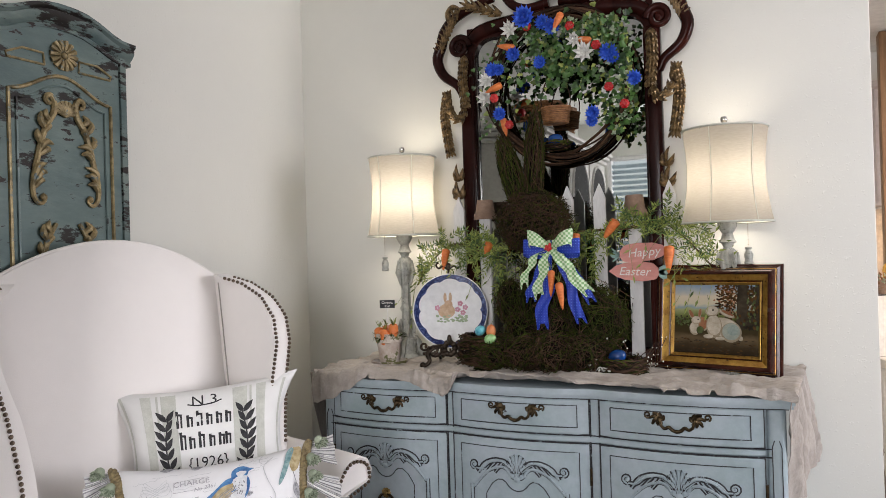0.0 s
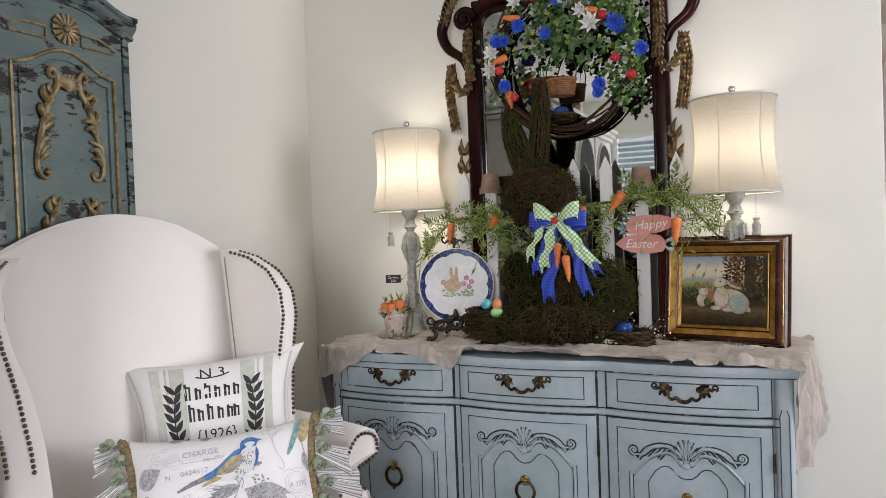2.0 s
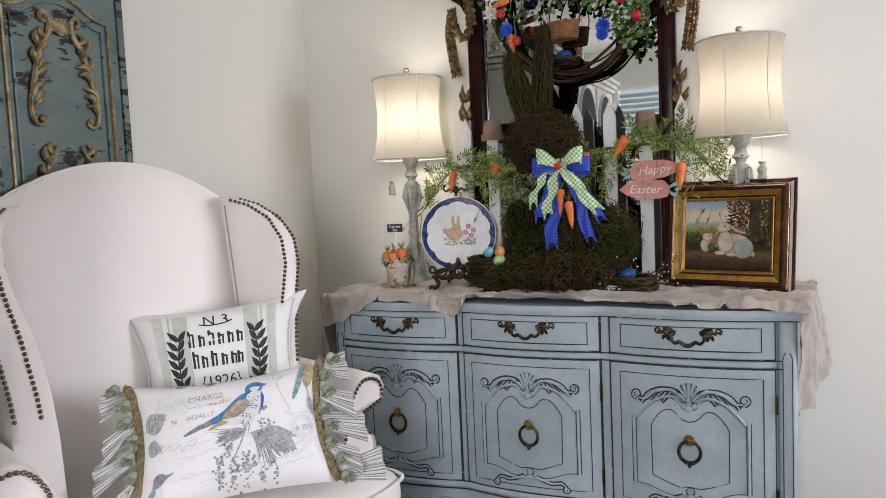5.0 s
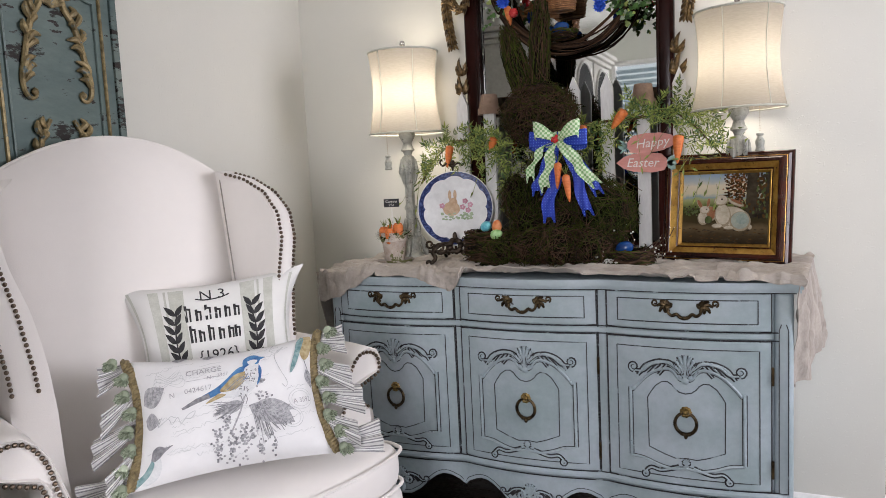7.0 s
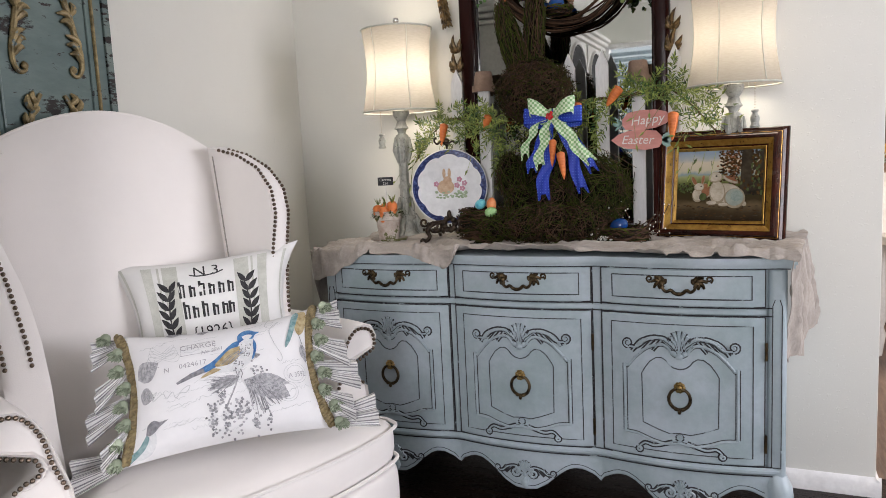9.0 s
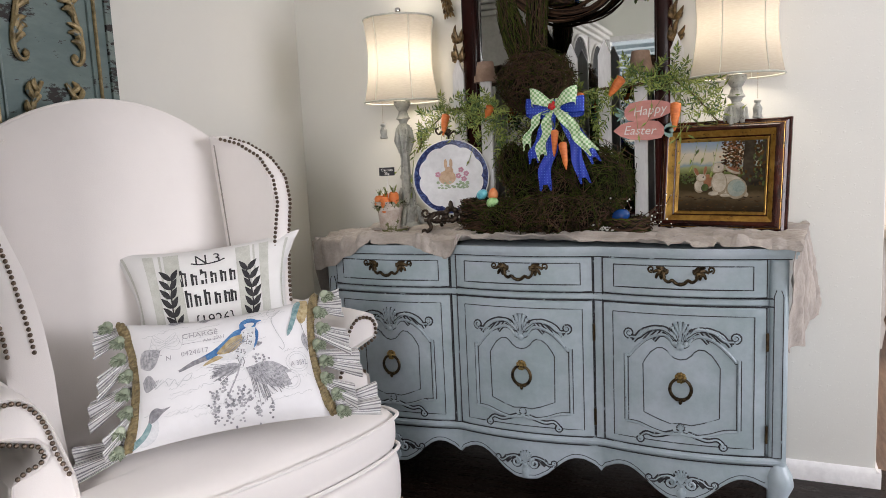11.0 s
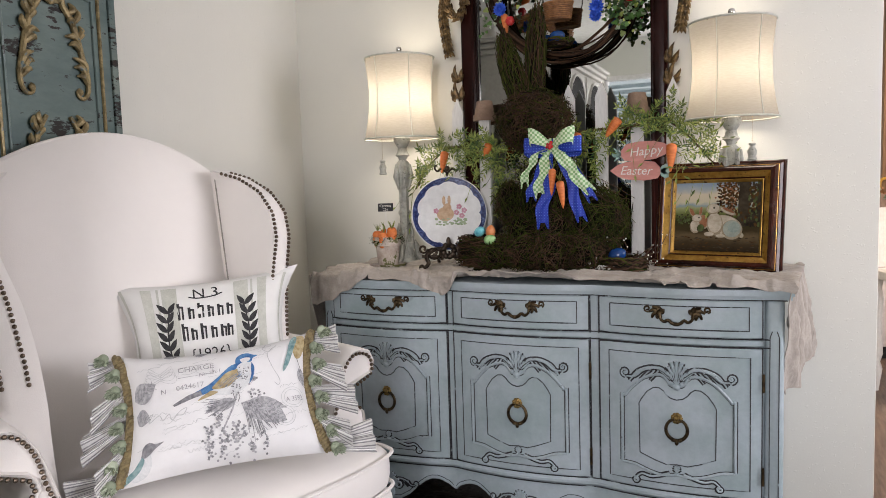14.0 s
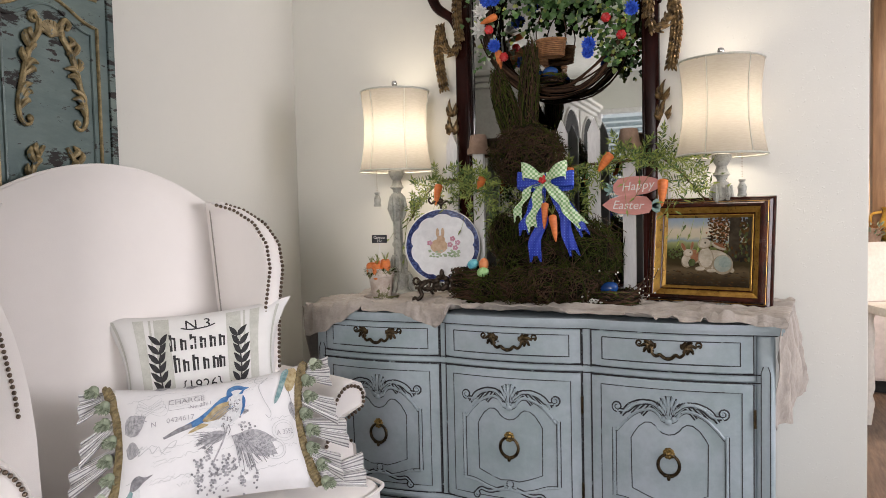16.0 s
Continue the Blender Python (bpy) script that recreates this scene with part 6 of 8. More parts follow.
M_TICK = material("ticking_stripe", (0.2, 0.195, 0.215), (0.34, 0.33, 0.345), 0.9, scale=60)
for s in (-1, 1):
    tr = new("fringe")
    tr.parent = pw2
    tr["label"] = "pleated ticking ruffle with braid and sage tassels"
    for k in range(5):
        z0 = -0.14 + 0.28 * k / 4
        fan = (-0.15, -0.75, -0.45, -0.7, -0.4)[k] + 0.1 * s
        ln = (0.115, 0.1, 0.12, 0.105, 0.07)[k]

        def pleat(u, v, z0=z0, fan=fan, ln=ln, k=k):
            base = P2.at(s * 0.995, z0 / 0.158 * 0.97, -1, 0.0)
            w = 0.058 * (0.6 + 0.85 * v)
            d = Vector((s * math.cos(fan), 0, math.sin(fan)))
            p = base + d * ln * v + Vector((0, 0, (u - 0.5) * w * math.cos(fan)))
            p.y += 0.013 * math.sin(u * math.pi * 4 + k) * v - 0.012 * (k % 2) - 0.022 * v * v
            return p
        rg = Geo().sheet(pleat, 32, 5, 0, 0.0015)
        for side in (0, 160):
            for i in range(32):
                if i % 5 in (0, 2):
                    rg.m[side + i * 5:side + i * 5 + 5] = [1] * 5
        part("ruffle", rg, [M_GREYW, M_TICK], tr, "grey striped ticking ruffle", 80)
    g = Geo()
    for off in (0.0, 2.1, 4.2):
        g.tube([P2.at(s * 0.985, -0.98 + 1.96 * i / 150, -1, 0.003) + Vector((0.0075 * math.cos(i * 0.55 + off), -0.004 + 0.005 * math.sin(i * 0.55 + off), 0)) for i in range(151)], lambda t: 0.0036 + 0.0028 * abs(math.sin(t * 95 + off)), 6)
    part("braid", g, M_CORD, tr, "gold braid")
    for k in range(8):
        c = P2.at(s * 0.99, -0.95 + 1.9 * k / 7, -1, 0.006) + Vector((s * (0.016 + 0.010 * (k % 2)), -0.010, 0))
        g = Geo()
        for i in range(80):
            a, b = random.uniform(0, 6.28), random.uniform(-0.8, 1)
            d = Vector((math.cos(a) * math.sqrt(1 - b * b), -abs(math.sin(a) * math.sqrt(1 - b * b)) * 0.8, b)) + Vector((s * 0.5, 0, -0.5))
            g.leaf(c + d * 0.006, d + Vector((0, 0, -0.5)), (0.3, 1, 0.1), 0.012 + 0.008 * random.random(), 0.0095)
        g.ball(c, 0.0125, 0, 8, 6)
        part("tassel", g, M_TASSEL, tr)

# ---------------------------------------------------------------- picket fence
for x, zt, pot_on in ((0.785, 1.50, 0), (0.890, 1.475, 1), (1.165, 1.485, 0), (1.204, 1.515, 0), (1.318, 1.517, 0), (1.437, 1.462, 1), (1.553, 1.515, 0)):
    pk = thing("fence_picket", "white painted wooden picket standing before the mirror", "picket", "pickets on the sideboard", pose(x, -0.128, TOP + 0.009, 0, 0, random.uniform(-4, 4)))
    h, w = zt - TOP - 0.009, 0.021
    pts = [(-w, 0), (w, 0), (w, h - 0.05), (0, h), (-w, h - 0.05)] if not pot_on else [(-w, 0), (w, 0), (w, h - 0.01), (-w, h - 0.01)]
    b = Geo().prism(pts, -0.008, 0.008)
    part("board", b, M_PICKET, pk, "", 20)
    part("foot", Geo().box((0, 0.0, 0.006), (0.06, 0.05, 0.012), 0.002), M_PICKET, pk)
    if pot_on:
        tp = Geo().lathe([(0.0, 0.0), (0.028, 0.0), (0.03, -0.004), (0.037, -0.05), (0.042, -0.05), (0.043, -0.072), (0.038, -0.072), (0.034, -0.05), (0.026, -0.006), (0.0, -0.005)], (x, -0.128, zt + 0.008), 22)
        tagged(part("terracotta_pot", tp, M_TERRA), "small brown clay pot upside down on a picket", "flower pot", "clay pots on pickets")

# ---------------------------------------------------------------- twig rabbit figure
def wrap(g, c, r, n, mis, rt=0.0016, rot=None, ln=1.0):
    """Twigs wound round an ellipsoid."""
    c = Vector(c)
    for k in range(n):
        ax = Vector((random.gauss(0, 1), random.gauss(0, 1), random.gauss(0, 1))).normalized()
        e = ax.orthogonal().normalized()
        f = ax.cross(e)
        a0, da = random.uniform(0, 6.28), random.uniform(0.8, 2.2) * ln
        off = random.uniform(-0.75, 0.75)
        sc = random.uniform(0.93, 1.10)
        pts = []
        for i in range(7):
            a = a0 + da * i / 6
            q = (e * math.cos(a) + f * math.sin(a)) * math.sqrt(1 - off * off) + ax * off
            q = q * (sc + random.uniform(-0.03, 0.06) + (0.16 * abs(i / 3 - 1) ** 3))
            q = Vector((q.x * r[0], q.y * r[1], q.z * r[2]))
            pts.append(c + (rot @ q if rot else q))
        g.tube(pts, rt * random.uniform(0.7, 1.5), 3, random.choice(mis), False)


RY = -0.225
g = Geo()
blobs = [((1.16, RY, 1.10), (0.10, 0.08, 0.16), None, 220, (1, 1, 0)),
         ((1.108, RY, 1.388), (0.110, 0.088, 0.094), None, 320, (0, 0, 0, 1)),
         ((1.005, RY - 0.07, 0.938), (0.072, 0.08, 0.055), None, 170, (0, 1, 1)),
         ((1.095, RY - 0.09, 0.940), (0.066, 0.07, 0.060), None, 170, (0, 0, 1)),
         ((1.19, RY - 0.08, 0.945), (0.074, 0.08, 0.066), None, 190, (0, 0, 0, 1)),
         ((1.285, RY - 0.06, 0.948), (0.070, 0.08, 0.066), None, 170, (0, 0, 1)),
         ((1.31, RY - 0.01, 1.045), (0.100, 0.085, 0.105), None, 240, (1, 1, 0)),
         ((1.075, RY - 0.03, 1.02), (0.060, 0.06, 0.055), None, 110, (0, 1, 1)),
         ((1.185, RY - 0.05, 1.035), (0.060, 0.06, 0.055), None, 110, (0, 0, 1)),
         ((1.015, RY, 1.11), (0.045, 0.05, 0.07), None, 100, (1, 1, 0)),
         ((1.028, RY + 0.01, 1.56), (0.036, 0.024, 0.125), Matrix.Rotation(radians(-15), 3, "Y"), 170, (0, 1, 1)),
         ((1.113, RY + 0.01, 1.61), (0.031, 0.024, 0.15), Matrix.Rotation(radians(3), 3, "Y"), 150, (0, 0, 1))]
# each solid inner ball is coloured as the deep shade behind its twigs
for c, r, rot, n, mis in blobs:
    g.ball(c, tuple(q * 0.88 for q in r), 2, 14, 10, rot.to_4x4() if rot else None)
    wrap(g, c, r, int(n * 2.4), mis, 0.001, rot, 0.9)
    wrap(g, c, [q * 1.1 for q in r], n // 2, (0, 1, 1), 0.0009, rot, 0.55)
    if c[2] < 1.2:
        wrap(g, c, [q * 1.2 for q in r], n // 5, (0, 0, 1), 0.0010, rot, 0.7)
g.v = [(x, y, max(z, TOP + 0.012)) for x, y, z in g.v]
tagged(part("twig_rabbit_figure", g, [M_TWIG, M_MOSS, M_GAPSHADE], None, "", 60), "brown twig and moss rabbit figure on the sideboard", "figurine")


def ribbon(ctrl, w, mat, parent, side=(1, 0, 0), notch=True, name="ribbon"):
    p = spline(ctrl, 6)
    n = len(p) - 1
    s = Vector(side).normalized()

    def fn(u, v):
        q = p[round(u * n)]
        e = q + s * (v - 0.5) * w * (1 - 0.5 * math.exp(-((u) * 6) ** 2))
        if notch and u > 0.999:
            e = e + (p[-1] - p[-2]).normalized() * (0.012 if abs(v - 0.5) > 0.3 else -0.008)
        e.y += 0.003 * math.sin(v * 9 + u * 14)
        return e
    return part(name, Geo().sheet(fn, n, 6, 0, 0.0008), mat, parent, "", 80)


bow = thing("ribbon_bow", "green gingham and blue dotted ribbon bow with red knot", "bow")
BX, BY, BZ = 1.197, -0.335, 1.298
K = Vector((BX, BY, BZ))


def rel(*pts):
    return [K + Vector((p[0] * 1.06, p[1], p[2] * 1.16)) for p in pts]


for s in (-1, 1):
    ribbon(rel((0, 0, 0), (s * 0.035, -0.022, 0.022), (s * 0.068, -0.018, 0.030), (s * 0.062, 0.012, 0.012), (s * 0.03, 0.012, -0.002), (0, 0.004, 0)), 0.052, M_GINGHAM, bow, (0.12 * s, 0.1, 1), False, "loop")
    ribbon(rel((0, 0.015, 0), (s * 0.045, 0.0, 0.0), (s * 0.088, 0.0, 0.004), (s * 0.08, 0.02, -0.008), (s * 0.04, 0.022, -0.01), (0, 0.018, 0)), 0.05, M_DOTBLUE, bow, (0, 0.1, 1), False, "loop")
ribbon(rel((0, -0.005, -0.005), (-0.02, -0.02, -0.035), (-0.022, -0.012, -0.07), (-0.04, -0.022, -0.105), (-0.038, -0.016, -0.135)), 0.034, M_GINGHAM, bow, (1, 0.1, 0.25), name="tail")
ribbon(rel((0, 0, -0.005), (-0.05, -0.008, -0.02), (-0.06, -0.012, -0.05), (-0.085, -0.008, -0.075), (-0.088, -0.006, -0.105)), 0.03, M_GINGHAM, bow, (1, 0, 0.3), name="tail")
ribbon(rel((0, -0.005, -0.005), (0.03, -0.02, -0.03), (0.06, -0.014, -0.06), (0.075, -0.022, -0.085), (0.115, -0.012, -0.125)), 0.036, M_GINGHAM, bow, (0.9, 0.1, 0.6), name="tail")
ribbon(rel((-0.01, 0.006, -0.01), (-0.03, -0.004, -0.05), (-0.045, -0.002, -0.09), (-0.066, -0.006, -0.12), (-0.068, -0.004, -0.145)), 0.036, M_DOTBLUE, bow, (1, 0, 0.1), name="tail")
ribbon(rel((-0.005, 0.004, -0.01), (-0.016, -0.006, -0.07), (-0.008, -0.012, -0.12), (-0.03, -0.018, -0.17), (-0.03, -0.014, -0.222)), 0.042, M_DOTBLUE, bow, (1, 0, 0.05), name="tail")
ribbon(rel((0.005, 0.004, -0.01), (0.04, -0.004, -0.06), (0.062, -0.008, -0.1), (0.07, -0.014, -0.15), (0.09, -0.01, -0.205)), 0.036, M_DOTBLUE, bow, (1, 0, 0.1), name="tail")
ribbon(rel((0.01, 0.008, -0.01), (0.05, 0.0, -0.05), (0.09, 0.0, -0.1), (0.12, 0.0, -0.15)), 0.032, M_DOTBLUE, bow, (1, 0, 0.35), name="tail")
g = Geo()
for k in range(16):
    a, b = random.uniform(0, 6.28), random.uniform(0, 1)
    g.ball(K + Vector((0.011 * math.cos(a) * b, -0.026 - 0.004 * (1 - b), 0.011 * math.sin(a) * b)), 0.0055, 0, 8, 6)
part("berry_knot", g, M_RED, bow, "shiny red berry cluster")


def carrot(p, d, ln, r, label, fronds=True, name="carrot"):
    d = Vector(d).normalized()
    q = Vector((0, 0, -1)).rotation_difference(d).to_matrix().to_4x4()
    q.translation = p
    c = thing(name, label, "carrot", "toy carrots", q)
    prof = [(0.0, 0.002), (r * 0.55, 0.0), (r * 0.95, -ln * 0.05), (r, -ln * 0.14), (r * 0.93, -ln * 0.3), (r * 0.8, -ln * 0.5), (r * 0.62, -ln * 0.7), (r * 0.38, -ln * 0.88), (r * 0.12, -ln), (0, -ln * 1.01)]
    part("root", Geo().lathe(prof, seg=16, wob=lambda a, z: 1 + 0.05 * math.sin(z * 900) * 0.6), M_CARROT, c)
    if fronds:
        g = Geo()
        for k in range(14):
            a = random.uniform(0, 6.28)
            dd = Vector((math.cos(a) * 0.5, math.sin(a) * 0.5, 1))
            g.leaf((0, 0, 0), dd, (1, 0.2, 0), ln * random.uniform(0.25, 0.5), r * 0.35)
        part("greens", g, M_FERN, c)
    return c


carrot(K + Vector((0.006, -0.022, -0.075)), (-0.05, 0, -1), 0.085, 0.012, "small orange toy carrot hanging from the bow")
carrot(K + Vector((0.03, -0.024, -0.115)), (0.12, 0, -1), 0.088, 0.013, "small orange toy carrot hanging from the bow")
lb = "orange toy carrot tucked into the fern garland"
carrot((1.385, -0.185, 1.385), (-0.55, -0.1, -0.8), 0.075, 0.018, lb)
carrot((1.243, -0.185, 1.345), (0.02, -0.1, -1), 0.08, 0.017, lb)
carrot((1.555, -0.19, 1.292), (-0.04, -0.1, -1), 0.09, 0.017, lb)
carrot((0.925, -0.18, 1.325), (-0.4, 0.1, -0.9), 0.06, 0.016, lb)
carrot((0.752, -0.185, 1.305), (-0.15, -0.1, -1), 0.08, 0.015, lb)

# ---------------------------------------------------------------- fern garland
def frond(g, p, d, ln, mi=0):
    """A bent stem with paired narrow leaflets."""
    if 1.33 < p[0] < 1.56 and p[2] < 1.345 or p[0] < 0.93 and p[2] < 1.17:
        return
    d = Vector(d).normalized()
    side = d.cross(Vector((0, -1, 0.2)))
    side = side.normalized() if side.length > 1e-5 else Vector((1, 0, 0))
    nn = 9
    pts = [Vector(p) + d * ln * i / nn + Vector((0, 0, -0.35 * ln * (i / nn) ** 2)) for i in range(nn + 1)]
    g.tube(pts, 0.0008, 3, 0, False)
    for i in range(1, nn + 1):
        for s in (-1, 1):
            if pts[i].x > 1.69 or pts[i].x < 0.63 or 1.36 < pts[i].x < 1.56 and pts[i].z < 1.325 and pts[i].y < -0.16 or pts[i].x < 0.95 and pts[i].z < 1.225 and pts[i].y < -0.18 or 1.5 < pts[i].x < 1.72 and pts[i].z < 1.25:
                continue
            q = d * 0.8 + side * s + Vector((random.gauss(0, 0.25), random.gauss(0, 0.25), random.gauss(0, 0.25)))
            g.leaf(pts[i], q, (0, -1, 0.3), 0.021 * random.uniform(0.7, 1.2), 0.0052, random.choice((0, 0, 0, 1)))
    g.leaf(pts[-1], d, (0, -1, 0.3), 0.028, 0.008)


gar = thing("fern_garland", "green fern garland woven along the pickets", "garland")
path = spline([(0.615, -0.16, 1.17), (0.68, -0.165, 1.26), (0.78, -0.165, 1.32), (0.9, -0.17, 1.29), (1.0, -0.16, 1.30), (1.16, -0.155, 1.33), (1.28, -0.165, 1.35), (1.42, -0.17, 1.355), (1.52, -0.165, 1.375), (1.6, -0.165, 1.32), (1.66, -0.16, 1.25), (1.70, -0.16, 1.2)], 12)
gs, gf = Geo(), Geo()
gs.tube(path, 0.003, 5)
gs.tube([p + Vector((0.006 * math.sin(i * 0.7), 0.006 * math.cos(i * 0.7), 0.004)) for i, p in enumerate(path)], 0.0022, 4)
for i, p in enumerate(path):
    for k in range(1 if i % 3 else 2):
        a = random.uniform(0, 6.28)
        frond(gf, p + Vector((random.gauss(0, 0.01), random.gauss(0, 0.008), random.gauss(0, 0.014))), (math.cos(a), -0.35 + 0.3 * random.random(), math.sin(a) * 0.85 - 0.1), random.uniform(0.06, 0.13))
for x, z in ((0.64, 1.13), (0.63, 1.2), (0.68, 1.15), (0.7, 1.2), (0.85, 1.2), (0.92, 1.15), (0.95, 1.2), (1.0, 1.12), (1.0, 1.2), (0.9, 1.05), (1.36, 1.12), (1.34, 1.25), (1.36, 1.2), (1.3, 1.28), (1.62, 1.2), (1.67, 1.18), (1.64, 1.15), (0.84, 1.1), (0.97, 1.08)):
    for k in range(2):
        a = random.uniform(0, 6.28)
        frond(gf, (x + random.gauss(0, 0.015), -0.165 + random.gauss(0, 0.012), z + random.gauss(0, 0.015)), (math.cos(a) * 0.7, -0.2, math.sin(a) - 0.4), random.uniform(0.05, 0.09))
part("stem", gs, M_TWIG, gar)
part("foliage", gf, [M_FERN, M_LEAF], gar, "fine green fern leaflets")["kind"] = "stuff"

# ---------------------------------------------------------------- wreath on the mirror
wr = thing("flower_wreath", "grapevine wreath with ivy, blue, white and red flowers", "wreath")
WC, WR = Vector((1.178, -0.105, 1.885)), 0.255
g = Geo()
for k in range(15):
    ph, rr, ty = random.uniform(0, 6.28), random.uniform(-0.013, 0.013), random.uniform(0, 6.28)
    a0, da = random.uniform(0, 6.28), random.uniform(2.5, 6.0)
    pts = []
    for i in range(40):
        a = a0 + da * i / 39
        r = WR + rr + 0.013 * math.sin(a * 3 + ph)
        pts.append(WC + Vector((r * math.cos(a) * 1.02, 0.022 * math.cos(a * 3 + ty), r * math.sin(a) * 1.04)))
    g.tube(pts, random.uniform(0.0025, 0.0055), 5)
part("vine_ring", g, M_TWIG, wr, "dark twisted grapevine ring")


def ivy(g, p, d, up, s, mi):
    """A lobed leaf."""
    d = Vector(d).normalized()
    e = d.cross(Vector(up))
    e = e.normalized() if e.length > 1e-5 else d.orthogonal().normalized()
    n = e.cross(d)
    p = Vector(p)
    shape = [(0, 0), (0.35, -0.1), (0.55, 0.25), (0.3, 0.45), (0.32, 0.75), (0, 1.0), (-0.32, 0.75), (-0.3, 0.45), (-0.55, 0.25), (-0.35, -0.1)]
    vs = [p + d * 0.4 * s + n * 0.05 * s] + [p + e * a * s + d * b * s - n * abs(a) * 0.2 * s for a, b in shape]
    k = len(shape)
    g.add(vs, [(0, 1 + i, 1 + (i + 1) % k) for i in range(k)], mi)


g = Geo()
for k in range(1250):
    a = radians(random.choice((random.uniform(-42, 215), random.uniform(-40, 60), random.uniform(35, 120))))
    r = WR * 0.97 + random.gauss(0.0, 0.040)
    p = WC + Vector((r * math.cos(a) * 1.02, -0.025 - abs(random.gauss(0, 0.035)), r * math.sin(a)))
    p.z -= 0.025
    if p.z > 2.095 + random.gauss(0, 0.012) or p.x > 1.465 or p.x < 1.08 and random.random() < 0.45:
        continue
    t = random.uniform(0, 6.28)
    d = Vector((math.cos(t), -0.3, math.sin(t))) + Vector((math.cos(a), 0, math.sin(a))) * 0.5
    ivy(g, p, d, Vector((random.gauss(0, 0.4), -1, random.gauss(0, 0.4))), random.uniform(0.008, 0.021), random.choice((0, 0, 0, 0, 0, 1, 2)))
for k in range(430):
    p = WC + Vector((random.gauss(0.01, 0.085), -0.02 - abs(random.gauss(0, 0.025)), 0.05 + random.gauss(0.03, 0.06)))
    if abs(p.x - 1.168) < 0.06 and p.z < 1.83:
        continue
    t = random.uniform(0, 6.28)
    ivy(g, p, (math.cos(t), -0.3, math.sin(t)), (random.gauss(0, 0.3), -1, random.gauss(0, 0.3)), random.uniform(0.012, 0.025), random.choice((0, 0, 0, 0, 1)))
fo = part("ivy_foliage", g, [M_LEAF, M_FERN, M_PALE], wr, "green and variegated ivy leaves")
fo["kind"] = "stuff"


def wpos(px, pz):
    return Vector((1.19 + (px - 1.19) * 0.95, -0.198 + random.uniform(-0.015, 0.012), pz - 0.048))


def flower(p, mat, r, n, name, label, wide=0.55):
    g = Geo()
    for k in range(n):
        a = 2 * math.pi * k / n * 2.4
        t = 0.25 + 0.75 * k / n
        d = Vector((math.cos(a) * t, -1.05 + t * 0.85, math.sin(a) * t))
        g.leaf(p + Vector((0, 0.006, 0)), d, (0, -1, 0), r * (0.75 + 0.3 * t), r * wide, 0, -0.3)
    g.ball(p, r * 0.2, 0, 8, 6)
    part(name, g, mat, wr, label)


for x, z, r in ((1.08, 2.16, 0.040), (1.145, 2.14, 0.028), (1.185, 2.115, 0.030), (1.03, 2.04, 0.028), (0.95, 1.99, 0.026), (0.975, 1.99, 0.022), (1.385, 2.0, 0.032), (1.40, 1.985, 0.024), (1.325, 1.80, 0.026), (1.32, 1.775, 0.022), (1.475, 1.90, 0.026), (0.975, 1.83, 0.025), (1.13, 2.0, 0.024)):
    flower(wpos(x, z), M_BLUEF, r * 1.15, 34, "blue_flower", "ruffled bright blue flower", 0.6)
for x, z, r in ((1.02, 2.13, 0.034), (0.925, 1.955, 0.032), (0.91, 1.90, 0.034), (1.30, 2.01, 0.038), (1.265, 2.06, 0.03)):
    flower(wpos(x, z), M_WHITEF, r * 1.15, 18, "daisy", "white daisy", 0.42)
for x, z in ((1.09, 2.13), (1.25, 2.11), (1.345, 2.03), (0.955, 1.89), (1.01, 1.79), (1.385, 1.885), (1.44, 1.82)):
    g = Geo()
    p = wpos(x, z)
    g.ball(p, 0.015, 0, 12, 8)
    for k in range(6):
        a = k * 1.05
        g.ball(p + Vector((0.008 * math.cos(a), -0.006, 0.008 * math.sin(a))), 0.009, 0, 8, 6)
    part("rosebud", g, M_RED, wr, "glossy red rosebud")
for x, z, d in ((1.225, 2.155, (-0.4, -0.1, -0.8)), (1.035, 2.065, (-0.9, -0.1, 0.2)), (0.985, 1.935, (-0.9, 0, -0.3)), (0.985, 1.815, (0.15, 0, -1)), (1.325, 2.05, (-0.9, 0, 0.25))):
    p = wpos(x, z)
    d = Vector(d).normalized()
    q = Vector((0, 0, -1)).rotation_difference(d).to_matrix().to_4x4()
    q.translation = p
    cg = Geo().lathe([(0, 0.002), (0.009, 0), (0.013, -0.006), (0.012, -0.03), (0.007, -0.052), (0.002, -0.064), (0, -0.065)], seg=12).moved(q)
    part("carrot_pick", cg, M_CARROT, wr, "orange toy carrot")


